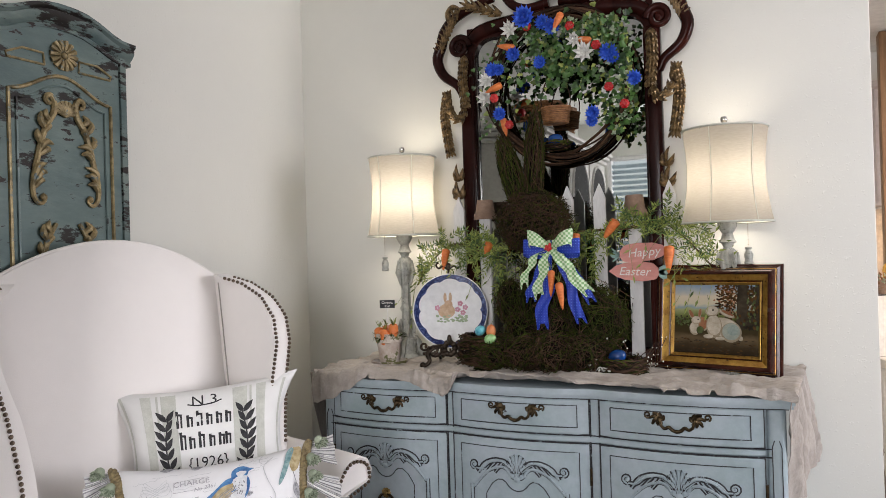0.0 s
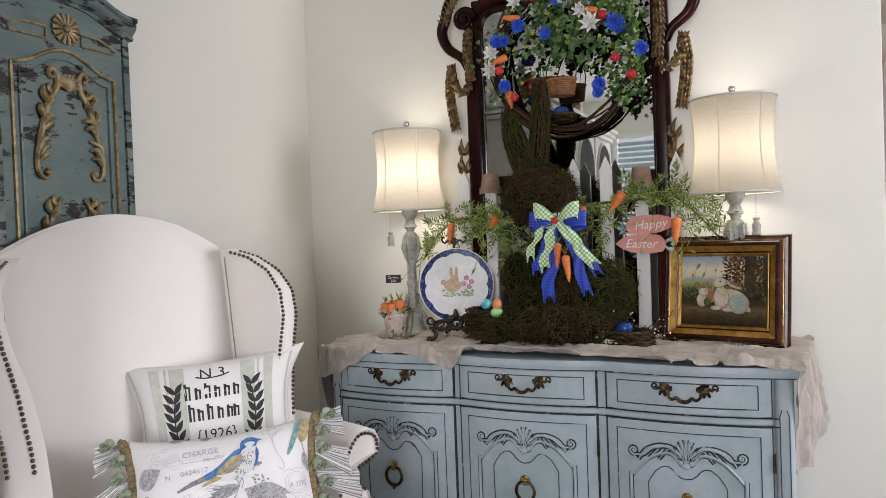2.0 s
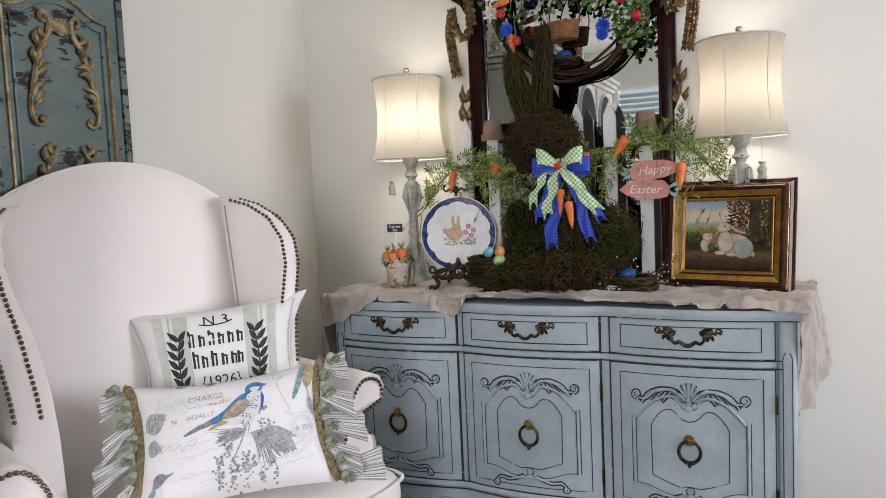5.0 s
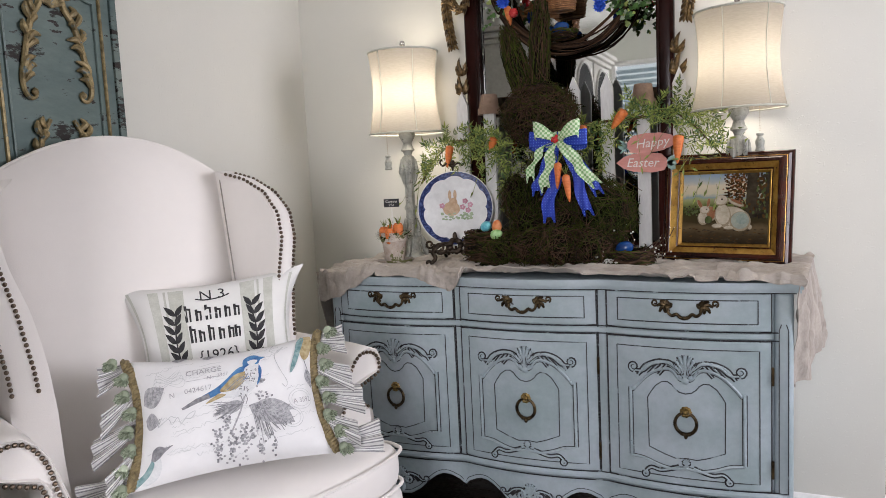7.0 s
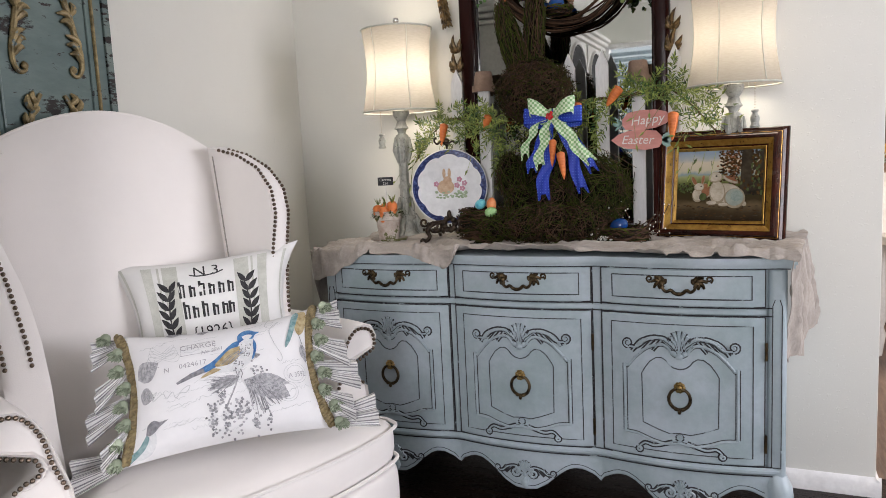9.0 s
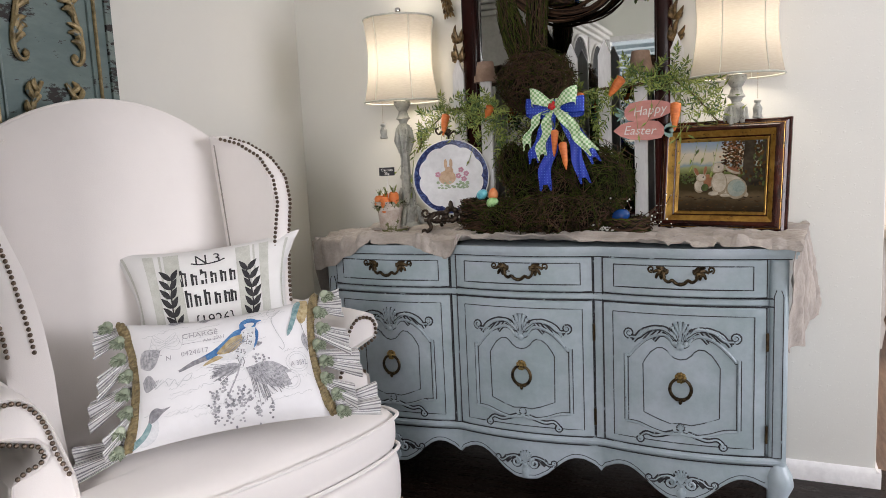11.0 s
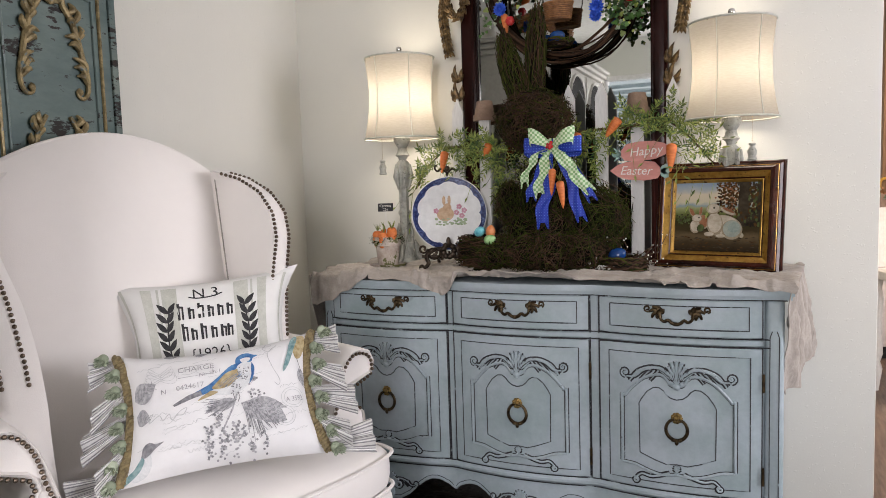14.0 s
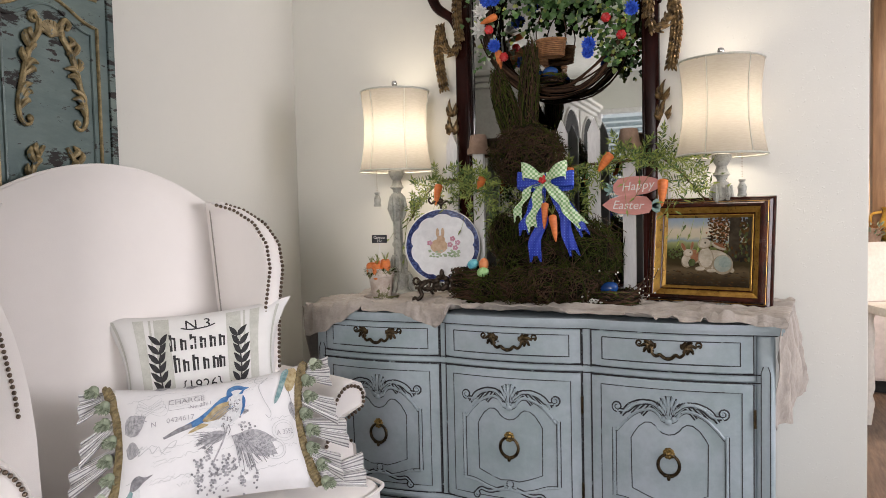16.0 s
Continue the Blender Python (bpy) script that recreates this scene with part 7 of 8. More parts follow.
def wicker_basket(p, w, h, label, handle=True):
    b = thing("wicker_basket", label, "basket", "", pose(*p))
    g = Geo()
    rows = 9
    for k in range(rows):
        r = w / 2 * (0.86 + 0.14 * k / rows)
        z = h * (k + 0.5) / rows
        g.tube([(r * (1 + 0.03 * (1 if (i + k) % 2 else -1)) * math.cos(2 * math.pi * i / 28), r * 0.7 * (1 + 0.03 * (1 if (i + k) % 2 else -1)) * math.sin(2 * math.pi * i / 28), z) for i in range(29)], h / rows * 0.55, 5)
    g.lathe([(0.0, 0.004), (w * 0.42, 0.003)], seg=20)
    part("weave", g, M_BASKET, b)
    g = Geo()
    g.tube([(w * 0.52 * math.cos(2 * math.pi * i / 28), w * 0.37 * math.sin(2 * math.pi * i / 28), h) for i in range(29)], h * 0.07, 6)
    part("rim", g, M_BASKET, b)
    if handle:
        part("handle", Geo().tube(spline([(-w * 0.5, 0, h), (-w * 0.52, 0, h + w * 0.4), (-w * 0.3, 0, h + w * 1.0), (0, 0, h + w * 1.2), (w * 0.3, 0, h + w * 1.0), (w * 0.52, 0, h + w * 0.4), (w * 0.5, 0, h)], 6), 0.0022, 5), M_TWIG, b)
    return b


wicker_basket((1.168, -0.115, 1.742), 0.102, 0.058, "small brown wicker basket hanging inside the wreath")


def egg(p, r, mat, label, rot=(0, 0, 0)):
    g = Geo().ball((0, 0, 0), (r, r, r * 1.3), 0, 18, 14)
    g.v = [(x * (1 - 0.12 * z / (r * 1.3)), y * (1 - 0.12 * z / (r * 1.3)), z) for x, y, z in g.v]
    g.moved(pose(*p, *rot))
    tagged(part("egg", g, mat), label, "egg", "decorated eggs")


def nest(p, r, h, n, label, mis, name="twig_nest", dens=0.0016):
    g = Geo()
    for k in range(n):
        a0, da = random.uniform(0, 6.28), random.uniform(0.8, 2.4)
        rr, zz = r * random.uniform(0.62, 1.08), random.uniform(0.0, h)
        pts = []
        for i in range(8):
            a = a0 + da * i / 7
            q = rr * (1 + 0.10 * math.sin(a * 5 + k)) + r * random.uniform(-0.03, 0.03)
            pts.append((p[0] + q * math.cos(a), p[1] + q * math.sin(a) * 0.85, p[2] + max(0.002, zz + random.uniform(-0.006, 0.008))))
        g.tube(pts, dens * random.uniform(0.7, 1.5), 3, random.choice(mis), False)
    g.lathe([(0.0, 0.004), (r * 0.7, 0.006), (r * 0.85, h * 0.5), (r * 0.6, h * 0.5), (0, 0.012)], p, 18)
    return tagged(part(name, g, [M_TWIG, M_MOSS], None, "", 60), label, "nest")


nest((1.163, -0.12, 1.648), 0.055, 0.03, 70, "small twig nest in the wreath", (0, 1))
egg((1.17, -0.14, 1.683), 0.021, M_EGGB, "dark blue glazed egg in the wreath nest", (0, 80, 10))
egg((1.125, -0.13, 1.677), 0.019, M_EGGB, "dark blue glazed egg in the wreath nest", (0, 70, 40))
nz = TOP + 0.013
nest((0.93, -0.275, nz), 0.088, 0.118, 460, "dark moss and twig nest holding small eggs", (0, 1, 0))
egg((0.935, -0.325, nz + 0.138), 0.017, M_EGGC, "small speckled turquoise egg", (20, 60, 0))
egg((0.974, -0.325, nz + 0.138), 0.017, M_EGGO, "small orange egg in the moss nest", (10, 10, 0))
egg((0.978, -0.345, nz + 0.112), 0.0165, M_EGGG, "small green glitter egg", (0, 75, 10))
nest((1.405, -0.285, nz), 0.076, 0.05, 300, "small twig nest with white buds and a blue egg", (0, 1, 0))
egg((1.397, -0.30, nz + 0.058), 0.024, M_EGGB, "glossy dark blue egg in the twig nest", (0, 65, -15))
g = Geo()
buds = Geo()
for k in range(34):
    a = random.uniform(-0.5, 3.6)
    p0 = Vector((1.405 + 0.055 * math.cos(a), -0.285 + 0.04 * math.sin(a), nz + 0.02))
    d = Vector((math.cos(a) + random.gauss(0, 0.3), random.gauss(-0.2, 0.4), random.uniform(0.1, 1.0))).normalized()
    ln = random.uniform(0.06, 0.15)
    pts = [p0 + d * ln * i / 5 + Vector((random.gauss(0, 0.005), random.gauss(0, 0.004), random.gauss(0, 0.005) + 0.002)) for i in range(6)]
    g.tube(pts, lambda t: 0.0024 * (1.2 - 0.7 * t), 4, 0, False)
    if k % 2:
        for i in range(2, 6):
            buds.ball(pts[i] + Vector((random.gauss(0, 0.003), -0.003, random.gauss(0, 0.003))), random.uniform(0.0014, 0.003), 0, 6, 5)
for k in range(40):
    buds.ball((1.36 + random.gauss(0, 0.022), -0.335 + random.gauss(0, 0.006), nz + 0.016 + abs(random.gauss(0, 0.01))), random.uniform(0.002, 0.0045), 0, 6, 5)
br = thing("budding_branch", "bare twig sprays with tiny white buds round the nest", "twig spray")
part("twig", g, M_TWIG, br)["kind"] = "stuff"
part("buds", buds, M_WHITEF, br, "tiny white buds")["kind"] = "stuff"

# ---------------------------------------------------------------- carrot shaped signs
def sign(p, ry, word, flip, label):
    q = pose(p[0], p[1], p[2], 0, ry, 0)
    s = thing("carrot_sign", label, "sign", "carrot signs on a picket", q)
    pts = [(-0.085, 0.0), (-0.06, 0.02), (-0.03, 0.03), (0.02, 0.034), (0.06, 0.03), (0.078, 0.012), (0.08, -0.008), (0.07, -0.024), (0.03, -0.032), (-0.03, -0.028), (-0.06, -0.018)]
    pts = [((-a if flip else a), b) for a, b in pts]
    part("board", Geo().prism(pts, -0.005, 0.005), M_PINK, s, "pink chalk-painted board", 20)
    e = -1 if flip else 1
    g = Geo()
    for a in (-0.6, 0.0, 0.6):
        l = [(e * (0.076 + 0.036 * t * math.cos(a)) - 0.010 * w * math.sin(a), 0.036 * t * math.sin(a) + 0.010 * w * math.cos(a)) for t, w in ((0, 0), (0.4, 1), (0.8, 0.9), (1.0, 0), (0.8, -0.9), (0.4, -1))]
        g.prism(l, -0.003, 0.0035)
    part("leaf_top", g, M_MINT, s, "mint painted leaf top", 20)
    vs, fs = lettering(word, 0.041, 0.25)
    part("lettering", Geo().add([(a, -0.0058, b) for a, b in vs], fs), M_SIGNW, s, "white lettering")
    return s


sign((1.470, -0.172, 1.273), -4, "Happy", True, "pink carrot-shaped wooden sign reading Happy on a picket")
sign((1.438, -0.173, 1.209), 2, "Easter", False, "pink carrot-shaped wooden sign reading Easter on a picket")

# ---------------------------------------------------------------- plate on its stand
PM = pose(0.778, -0.222, 1.078, -12, 0, 22) @ Matrix.Diagonal((0.965, 1, 0.965, 1))
pl8 = thing("display_plate", "white china plate with cobalt blue scalloped rim, on a stand", "plate", "", PM)
g = Geo()
rp = [(0.0, 0.010), (0.075, 0.010), (0.092, 0.004), (0.141, -0.006), (0.143, -0.004), (0.141, -0.001), (0.094, 0.010), (0.078, 0.015), (0, 0.015)]
rotx = pose(0, 0, 0, -90)
g.lathe(rp, seg=96, m=rotx, wob=lambda a, z: 1.0)
part("dish", g, M_CHINA, pl8, "white glazed dish", 50)
g = Geo()
vs, fs = [], []
nr = 96
for i in range(nr):
    a = 2 * math.pi * i / nr
    for r in (0.1385, 0.130, 0.113 + 0.010 * abs(math.sin(a * 5)) ** 0.6):
        d = lerp([0.092, 0.141], [0.004, -0.006], r)
        vs.append((r * math.cos(a), d - 0.0016, r * math.sin(a)))
for i in range(nr):
    j = (i + 1) % nr
    fs += [(i * 3, j * 3, j * 3 + 1, i * 3 + 1), (i * 3 + 1, j * 3 + 1, j * 3 + 2, i * 3 + 2)]
part("rim_pattern", g.add(vs, fs), M_COBALT, pl8, "cobalt blue scalloped rim")
g = Geo()


def disc(g, x, z, rx, rz, mi, y=0.0088, n=16):
    g.add([(x, y, z)] + [(x + rx * math.cos(2 * math.pi * i / n), y, z + rz * math.sin(2 * math.pi * i / n)) for i in range(n)], [(0, 1 + i, 1 + (i + 1) % n) for i in range(n)], mi)


disc(g, -0.012, 0.0, 0.026, 0.022, 0)
disc(g, -0.006, 0.02, 0.013, 0.013, 0, 0.0084)
for s in (-1, 1):
    disc(g, -0.008 + s * 0.008, 0.042, 0.005, 0.015, 0, 0.0086)
for k in range(36):
    disc(g, random.uniform(-0.05, 0.05), random.uniform(-0.035, -0.012), 0.005, 0.003, 1, 0.0080 - 0.00002 * k, 7)
for x, z in ((0.03, 0.022), (0.045, 0.01), (0.022, 0.004), (-0.04, 0.01), (0.038, -0.006)):
    for a in range(5):
        disc(g, x + 0.005 * math.cos(a * 1.26), z + 0.005 * math.sin(a * 1.26), 0.004, 0.004, 2, 0.0078 - 0.00003 * a, 7)
M_PTAN = material("tan_glaze", (0.5, 0.33, 0.2), (0.66, 0.48, 0.33), 0.15, scale=60)
M_PGRN = material("green_glaze", (0.25, 0.36, 0.2), (0.42, 0.5, 0.35), 0.15, scale=60)
M_PROS = material("rose_glaze", (0.5, 0.2, 0.26), (0.62, 0.36, 0.45), 0.15, scale=60)
g.v = [(x * 1.25, y, z * 1.25) for x, y, z in g.v]
part("centre_picture", g, [M_PTAN, M_PGRN, M_PROS], pl8, "faded tan and floral picture", 0)
SM = pose(0.778, -0.235, TOP + 0.013, 0, 0, 22)
sd = thing("plate_stand", "ornate dark cast metal plate stand", "plate stand", "", SM)
for s in (-1, 1):
    g = Geo()
    g.tube(spline([(s * 0.015, -0.03, 0.06), (s * 0.045, -0.035, 0.058), (s * 0.066, -0.04, 0.04), (s * 0.06, -0.045, 0.02), (s * 0.07, -0.05, 0.008), (s * 0.082, -0.05, 0.008)], 6), lambda t: 0.0075 - 0.002 * t, 8)
    g.ball((s * 0.08, -0.05, 0.008), 0.009, 0, 10, 8)
    g.tube(spiral((s * 0.045, -0.04, 0.05), 0.022, 0.005, 0.5, s * 1.4, 18), 0.0042, 6)
    g.tube(spline([(s * 0.02, -0.03, 0.03), (s * 0.035, 0.03, 0.03), (s * 0.03, 0.07, 0.006)], 6), 0.005, 6)
    g.tube(spiral((s * 0.075, -0.035, 0.062), 0.014, 0.004, 0, s * 1.2, 14), 0.0038, 6)
    part("leg", g.moved(Matrix.Diagonal((1.22, 1.1, 1.2, 1))), M_IRON, sd, "scrolled leg")
g = Geo()
for a in range(9):
    t = a * 2 * math.pi / 9
    g.ball((0.016 * math.cos(t), -0.042, 0.055 + 0.018 * math.sin(t)), (0.009, 0.006, 0.009), 0, 8, 6)
g.ball((0, -0.046, 0.083), (0.007, 0.006, 0.014), 0, 8, 6)
g.tube([(-0.08, -0.03, 0.04), (0, -0.034, 0.036), (0.08, -0.03, 0.04)], 0.005, 6)
part("crest", g.moved(Matrix.Diagonal((1.22, 1.1, 1.2, 1))), M_IRON, sd)
g = Geo()
g.tube([(0, 0.03, 0.03), (0, 0.048, 0.2), (0, 0.058, 0.355)], 0.004, 6)
for s in (-1, 1):
    g.tube(spline([(0, 0.055, 0.345), (s * 0.02, 0.05, 0.36), (s * 0.035, 0.045, 0.352), (s * 0.045, 0.045, 0.365), (s * 0.036, 0.045, 0.375)], 6), 0.0036, 6)
g.ball((0, 0.055, 0.362), (0.010, 0.006, 0.010), 0, 8, 6)
part("back_support", g, M_IRON, sd)

# ---------------------------------------------------------------- pot of carrots
PP = Vector((0.552, -0.285, TOP + 0.013))
po = thing("carrot_planter", "mossy whitewashed clay pot and saucer with toy carrots", "planter", "", pose(*PP) @ Matrix.Diagonal((1.12, 1.12, 1.12, 1)))
part("saucer", Geo().lathe([(0.045, 0), (0.056, 0.004), (0.062, 0.016), (0.058, 0.016), (0.05, 0.008), (0, 0.007)], seg=28), M_POT, po)
part("pot", Geo().lathe([(0.032, 0.0085), (0.037, 0.05), (0.04, 0.075), (0.044, 0.077), (0.045, 0.105), (0.041, 0.105), (0.037, 0.08), (0.0, 0.078)], seg=28), M_POT, po)
g = Geo()
for k in range(280):
    a = random.uniform(0, 6.28)
    r = random.uniform(0.01, 0.043)
    g.leaf((r * math.cos(a), r * math.sin(a), 0.095), (math.cos(a) * 0.9, math.sin(a) * 0.9, random.uniform(-0.7, 0.9)), (0.3, 0.3, 1), 0.027, 0.0034, 0 if k % 4 else 1)
part("moss", g, [M_MOSS, M_PALE], po)
for dx, dy, h in ((-0.026, -0.018, 0.108), (0.0, -0.03, 0.103), (0.026, -0.016, 0.115), (0.012, 0.01, 0.118), (-0.014, 0.012, 0.112)):
    cg = Geo().lathe([(0.0, 0.018), (0.011, 0.016), (0.0165, 0.008), (0.016, -0.01), (0.011, -0.032), (0.004, -0.04)], (dx, dy, h), 14)
    part("carrot", cg, M_CARROT, po, "orange toy carrot")
    g = Geo()
    for k in range(9):
        a = random.uniform(0, 6.28)
        g.leaf((dx, dy, h + 0.014), (math.cos(a) * 0.5, math.sin(a) * 0.5, 1), (1, 0.2, 0), 0.03, 0.005)
    part("greens", g, M_FERN, po)
cs = thing("chalkboard_sign", "tiny black chalkboard sign on a stick reading Carrots 25", "sign", "", pose(PP.x, PP.y - 0.005, PP.z + 0.09, 0, 0, 22))
part("stick", Geo().tube([(0, 0, 0), (0, 0, 0.13)], 0.0015, 5), M_PICKET, cs)
part("board", Geo().box((0, -0.002, 0.136), (0.056, 0.004, 0.030), 0.001), M_SLATE, cs)
g = Geo()
for w, z in (("Carrots", 0.1415), ("25¢", 0.1285)):
    vs, fs = lettering(w, 0.0135)
    g.add([(a, -0.0046, z + b) for a, b in vs], fs)
part("lettering", g, M_SIGNW, cs)

# ---------------------------------------------------------------- framed painting
FM = pose(1.686, -0.224, TOP + 0.010, -8, 0, -14.5)
pf = thing("framed_painting", "oil painting of pale animals in a gold and dark frame", "painting", "", FM)
FW, FH, INS = 0.398, 0.354, 0.066


def frame_ring(ins0, d0, ins1, d1):
    g = Geo()
    q = []
    for ins, d in ((ins0, d0), (ins1, d1)):
        q.append([(-FW / 2 + ins, -d, ins), (FW / 2 - ins, -d, ins), (FW / 2 - ins, -d, FH - ins), (-FW / 2 + ins, -d, FH - ins)])
    for i in range(4):
        j = (i + 1) % 4
        g.add([q[0][i], q[0][j], q[1][j], q[1][i]], [(0, 1, 2, 3)])
    return g


for nm, mt, seq in (("outer_moulding", M_FRAMEW, [(0, -0.014), (0, -0.005), (0.003, -0.002), (0.006, -0.002), (0.008, 0.001), (0.012, 0.008), (0.0135, 0.013)]),
                    ("gold_bead", M_GOLD, [(0.0135, 0.013), (0.0142, 0.0142), (0.015, 0.0145)]),
                    ("ridge", M_FRAMEW, [(0.015, 0.0145), (0.018, 0.022), (0.020, 0.029), (0.023, 0.032), (0.029, 0.032), (0.031, 0.029)]),
                    ("gold_field", M_GOLD, [(0.031, 0.029), (0.0325, 0.027), (0.039, 0.022), (0.046, 0.016)]),
                    ("inner_moulding", M_FRAMEW, [(0.046, 0.016), (0.0475, 0.018), (0.050, 0.014)]),
                    ("gold_slip", M_GOLD, [(0.050, 0.014), (0.052, 0.0145), (0.058, 0.004)])):
    g = Geo()
    for (a, b), (c, d) in zip(seq, seq[1:]):
        h = frame_ring(a * INS / 0.057, b, c * INS / 0.057, d)
        g.add(h.v, h.f)
    part(nm, g, mt, pf, "", 25)
part("backing", Geo().box((0, 0.006, FH / 2), (FW - 0.01, 0.01, FH - 0.01)), M_FRAMEW, pf)


def canvas_paint():
    m = bpy.data.materials.new("oil_landscape")
    m.use_nodes = True
    n, l = m.node_tree.nodes, m.node_tree.links
    tc, sp, r = n.new("ShaderNodeTexCoord"), n.new("ShaderNodeSeparateXYZ"), n.new("ShaderNodeValToRGB")
    nz_, ad = n.new("ShaderNodeTexNoise"), n.new("ShaderNodeMath")
    nz_.inputs["Scale"].default_value, nz_.inputs["Detail"].default_value = 28, 6
    ad.operation = "MULTIPLY_ADD"
    ad.inputs[1].default_value = 0.035
    l.new(tc.outputs["Object"], nz_.inputs["Vector"])
    l.new(tc.outputs["Object"], sp.inputs[0])
    l.new(nz_.outputs["Fac"], ad.inputs[0])
    l.new(sp.outputs["Z"], ad.inputs[2])
    mr = n.new("ShaderNodeMapRange")
    mr.inputs["From Min"].default_value, mr.inputs["From Max"].default_value = INS + 0.015, FH - INS + 0.015
    l.new(ad.outputs[0], mr.inputs["Value"])
    l.new(mr.outputs[0], r.inputs[0])
    e = r.color_ramp.elements
    e[0].color, e[1].color = (0.018, 0.012, 0.007, 1), (0.25, 0.33, 0.42, 1)
    for p, c in ((0.14, (0.05, 0.035, 0.018, 1)), (0.24, (0.12, 0.085, 0.045, 1)), (0.32, (0.045, 0.033, 0.015, 1)), (0.47, (0.03, 0.032, 0.010, 1)), (0.55, (0.12, 0.14, 0.04, 1)), (0.64, (0.3, 0.33, 0.16, 1)), (0.68, (0.24, 0.31, 0.33, 1)), (0.73, (0.55, 0.5, 0.36, 1)), (0.84, (0.6, 0.53, 0.4, 1)), (0.92, (0.36, 0.4, 0.42, 1))):
        k = e.new(p)
        k.color = c
    l.new(r.outputs[0], n["Principled BSDF"].inputs["Base Color"])
    n["Principled BSDF"].inputs["Roughness"].default_value = 0.5
    n["Principled BSDF"].inputs["Specular IOR Level"].default_value = 0.05
    return m


part("canvas", Geo().box((0, 0.0, FH / 2), (FW - 2 * INS, 0.006, FH - 2 * INS)), canvas_paint(), pf, "dark green and brown landscape")
M_PRUST = material("painted_rust", (0.24, 0.1, 0.05), (0.36, 0.17, 0.09), 0.6, scale=60, spec=0.06)
M_PSHADE = material("painted_shadow_cream", (0.27, 0.22, 0.15), (0.40, 0.335, 0.245), 0.6, scale=60, spec=0.06)
M_PPALE = material("painted_pale_blue", (0.2, 0.27, 0.25), (0.36, 0.42, 0.38), 0.6, scale=60, spec=0.06)
M_TREE = material("painted_foliage", (0.025, 0.013, 0.006), (0.13, 0.065, 0.02), 0.6, scale=60, spec=0.06)
M_TRUNK = material("painted_trunk", (0.02, 0.016, 0.012), (0.07, 0.055, 0.035), 0.6, scale=30, spec=0.06)
M_PWHITE = material("painted_cream", (0.40, 0.345, 0.26), (0.60, 0.54, 0.44), 0.6, scale=40, spec=0.06)
M_PBLUE = material("painted_blue_grey", (0.25, 0.30, 0.265), (0.38, 0.41, 0.355), 0.6, scale=40, spec=0.06)
M_PGREEN = material("painted_green", (0.05, 0.07, 0.02), (0.12, 0.15, 0.06), 0.6, scale=40, spec=0.06)


def blob(g, x, z, rx, rz, mi, y, turn=0.0, edge=None, n=22):
    """A painted oval, softened by smaller ovals towards its lit side."""
    ca, sa = math.cos(turn), math.sin(turn)
    for k in range(4):
        t = 1 - 0.14 * k
        ring = [(rx * t * math.cos(2 * math.pi * i / n), rz * t * math.sin(2 * math.pi * i / n)) for i in range(n)]
        cz = z + 0.1 * rz * k
        g.add([(x, y - 0.0001 * k, cz)] + [(x + a * ca - b * sa, y - 0.0001 * k, cz + a * sa + b * ca) for a, b in ring], [(0, 1 + i, 1 + (i + 1) % n) for i in range(n)], edge if edge is not None and k == 0 else mi)


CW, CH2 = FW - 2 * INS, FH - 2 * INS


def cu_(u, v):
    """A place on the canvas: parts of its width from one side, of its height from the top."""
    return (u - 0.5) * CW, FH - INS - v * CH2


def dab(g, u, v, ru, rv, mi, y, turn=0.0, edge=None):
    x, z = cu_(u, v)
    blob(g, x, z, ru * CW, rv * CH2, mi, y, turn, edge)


g = Geo()
# autumn foliage, two trunks and undergrowth
for k in range(420):
    u, v = random.gauss(0.64, 0.075), random.uniform(0.01, 0.44)
    u += 0.05 * (v - 0.2)
    x, z = cu_(min(0.985, max(0.48 + 0.1 * abs(v - 0.25), u)), v)
    disc(g, x, z, 0.0034, 0.0027, random.choice((0, 0, 0, 0, 0, 1, 4)), -0.0034 - 0.000003 * k, 7)
for u0, u1 in ((0.755, 0.875), (0.955, 0.998)):
    q = [cu_(a, b) for a, b in ((u0, 0.005), (u1, 0.005), (u1 + 0.002, 0.62), (u0 - 0.012, 0.64))]
    g.prism(q, -0.0054, -0.0046, 1)
for k in range(240):
    x, z = cu_(random.choice((random.uniform(0.875, 0.985), random.uniform(0.62, 0.985))), random.uniform(0.02, 0.62))
    if x > cu_(0.87, 0)[0] or z < cu_(0, 0.42)[1]:
        disc(g, x, z, 0.004, 0.0055, random.choice((0, 1, 1, 7)), -0.0055 - 0.000002 * k, 7)
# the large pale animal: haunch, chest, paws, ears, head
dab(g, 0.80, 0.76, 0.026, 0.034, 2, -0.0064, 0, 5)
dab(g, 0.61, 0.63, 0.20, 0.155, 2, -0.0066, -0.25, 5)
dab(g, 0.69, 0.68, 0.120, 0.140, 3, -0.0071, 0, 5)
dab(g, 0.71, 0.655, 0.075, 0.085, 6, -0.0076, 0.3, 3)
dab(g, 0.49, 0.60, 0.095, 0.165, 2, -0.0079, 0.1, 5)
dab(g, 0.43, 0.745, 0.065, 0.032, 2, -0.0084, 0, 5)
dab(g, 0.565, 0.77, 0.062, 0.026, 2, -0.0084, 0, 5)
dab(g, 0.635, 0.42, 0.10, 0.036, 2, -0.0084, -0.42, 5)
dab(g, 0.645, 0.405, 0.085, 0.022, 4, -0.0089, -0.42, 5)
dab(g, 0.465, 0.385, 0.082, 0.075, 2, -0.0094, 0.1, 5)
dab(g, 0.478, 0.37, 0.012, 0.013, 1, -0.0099)
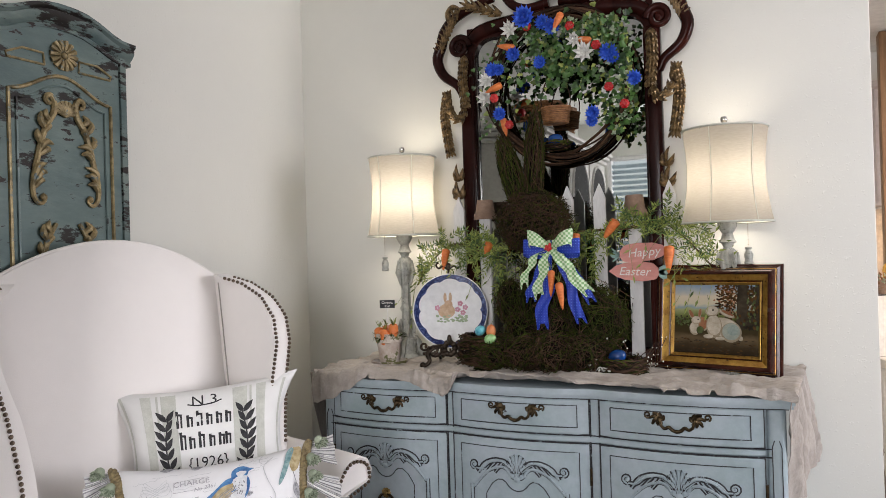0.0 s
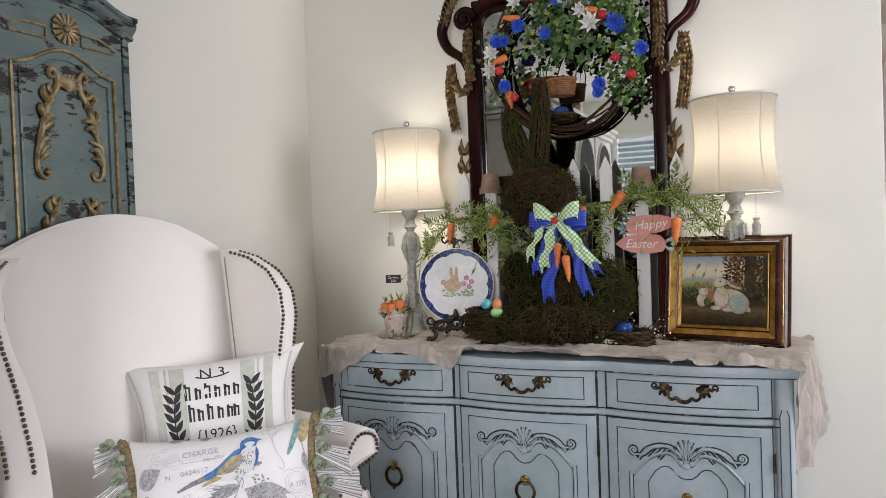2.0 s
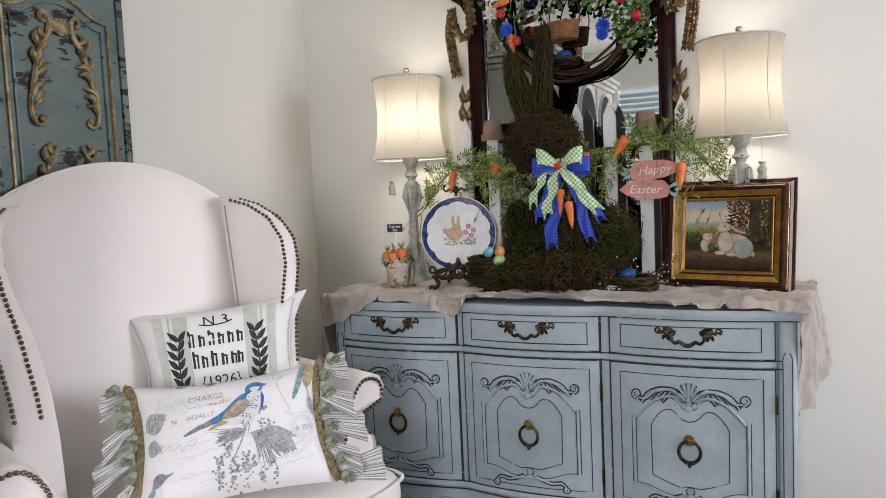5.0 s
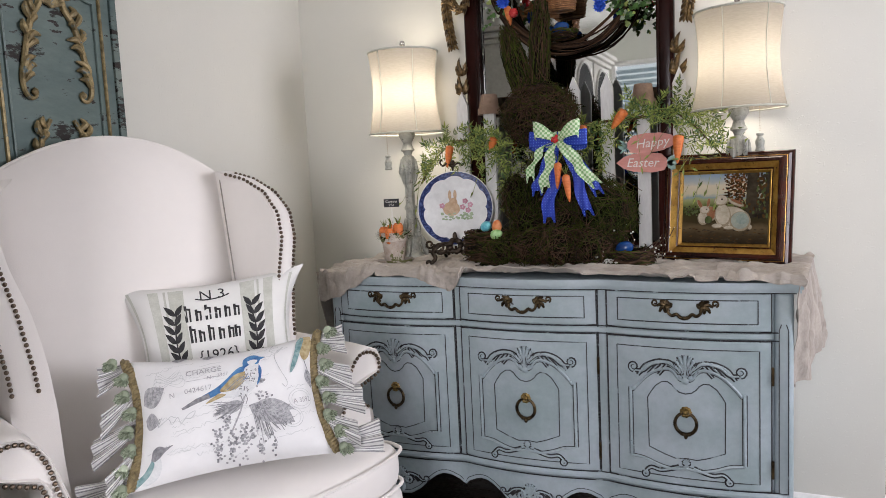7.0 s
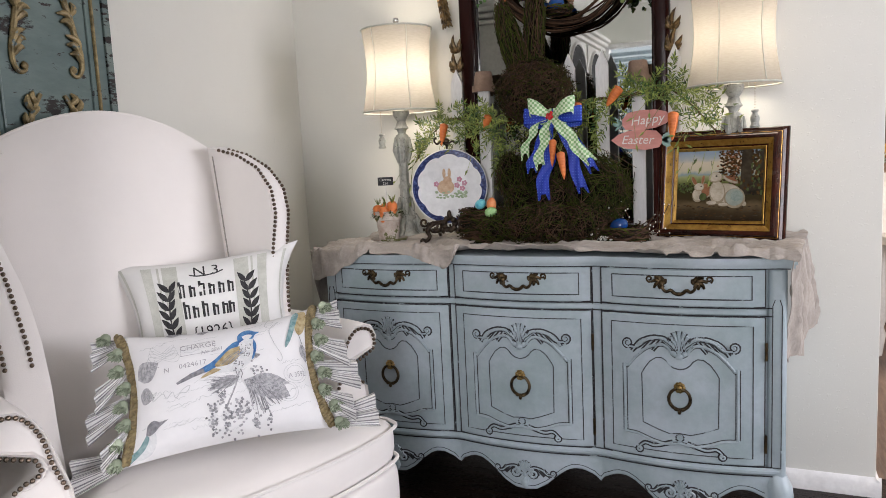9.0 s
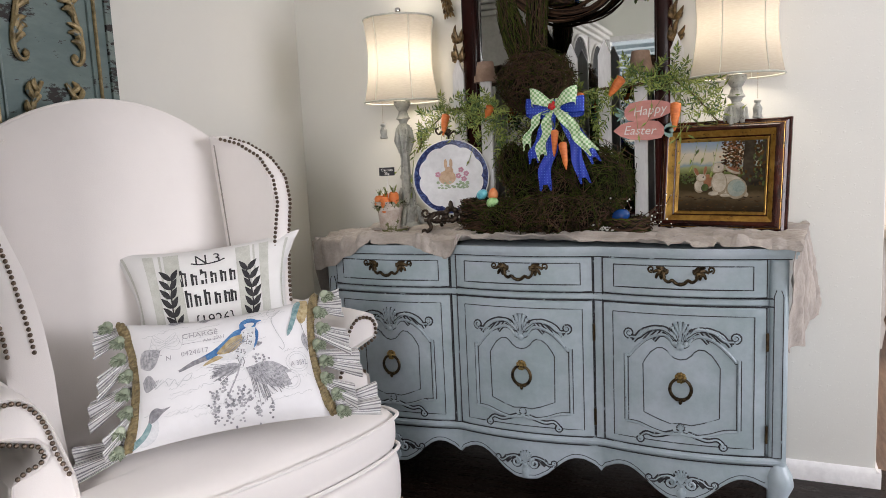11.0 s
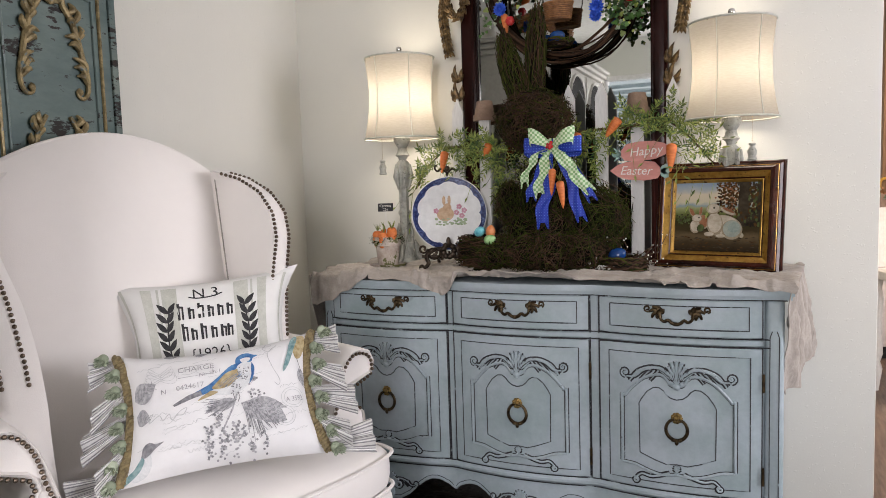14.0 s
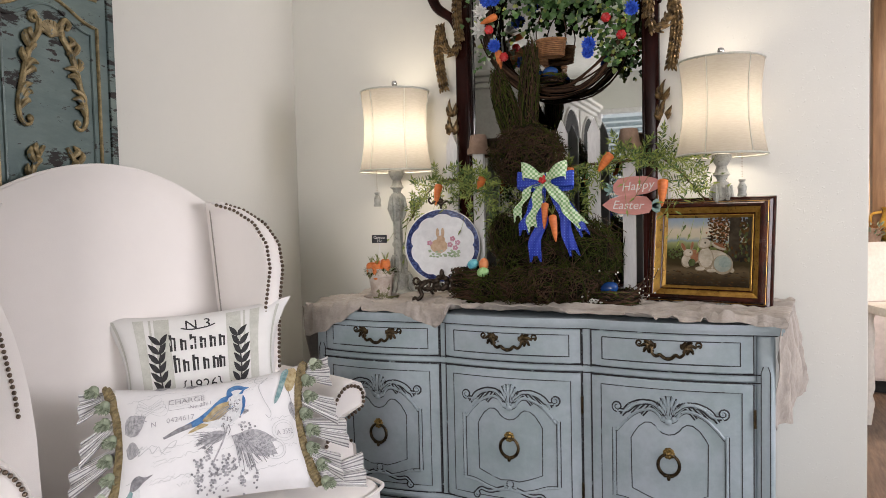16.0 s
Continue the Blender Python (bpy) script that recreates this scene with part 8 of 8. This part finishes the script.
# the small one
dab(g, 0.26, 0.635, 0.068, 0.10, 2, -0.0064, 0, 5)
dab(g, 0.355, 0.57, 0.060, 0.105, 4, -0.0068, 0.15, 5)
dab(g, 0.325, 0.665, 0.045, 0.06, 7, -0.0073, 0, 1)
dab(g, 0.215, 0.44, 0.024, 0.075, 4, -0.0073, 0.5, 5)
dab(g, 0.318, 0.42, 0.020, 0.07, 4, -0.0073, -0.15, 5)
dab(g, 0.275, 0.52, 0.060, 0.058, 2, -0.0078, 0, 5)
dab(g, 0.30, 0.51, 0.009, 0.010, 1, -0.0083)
for k in range(110):
    x, z = cu_(random.uniform(0.02, 0.98), random.uniform(0.78, 0.98))
    disc(g, x, z, 0.005, 0.0012, random.choice((0, 0, 1, 1)), -0.0036 - 0.00001 * k, 6)
for k in range(60):
    x, z = cu_(random.uniform(0.02, 0.24), random.uniform(0.46, 0.6))
    disc(g, x, z, 0.003, 0.003, random.choice((1, 7, 7)), -0.0036 - 0.00001 * k, 6)
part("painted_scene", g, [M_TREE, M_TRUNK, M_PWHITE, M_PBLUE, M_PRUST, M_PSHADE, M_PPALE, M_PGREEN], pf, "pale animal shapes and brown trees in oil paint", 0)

# ---------------------------------------------------------------- hutch reflected in the mirror
hu = thing("white_hutch", "tall cream painted hutch with arched doors against the wall", "hutch", "", pose(0, 0, 0))
part("body", Geo().box((0.3, -2.82, 1.0), (0.5, 1.85, 2.0), 0.006), M_CREAM, hu)
for k in range(3):
    y = -2.21 - 0.61 * k
    part("door", Geo().box((0.558, y, 1.14), (0.02, 0.56, 1.7), 0.004), M_CREAM, hu)
    op = [(y - 0.25, 0.6), (y + 0.25, 0.6), (y + 0.25, 1.71)] + [(y + 0.25 * math.cos(t), 1.71 + 0.25 * math.sin(t)) for t in [math.pi * i / 12 for i in range(1, 12)]] + [(y - 0.25, 1.71)]
    part("arched_pane", Geo().prism(op, 0.569, 0.574, 0, (1, 2, 0)), M_BACKING, hu, "dark arched pane")
    part("door_moulding", Geo().tube([(0.572, a, b) for a, b in op + op[:1]], 0.012, 6), M_CREAM, hu)
for z, o in ((2.0, 0.03), (2.035, 0.05), (2.07, 0.07)):
    part("cornice", Geo().box((0.3 + o / 2, -2.82, z + 0.016), (0.5 + o, 1.85 + 2 * o, 0.03), 0.008), M_CREAM, hu)
wicker_basket((0.40, -2.38, 2.102), 0.36, 0.2, "large brown wicker basket on top of the hutch")
wicker_basket((0.38, -2.85, 2.102), 0.3, 0.24, "brown wicker basket on top of the hutch")
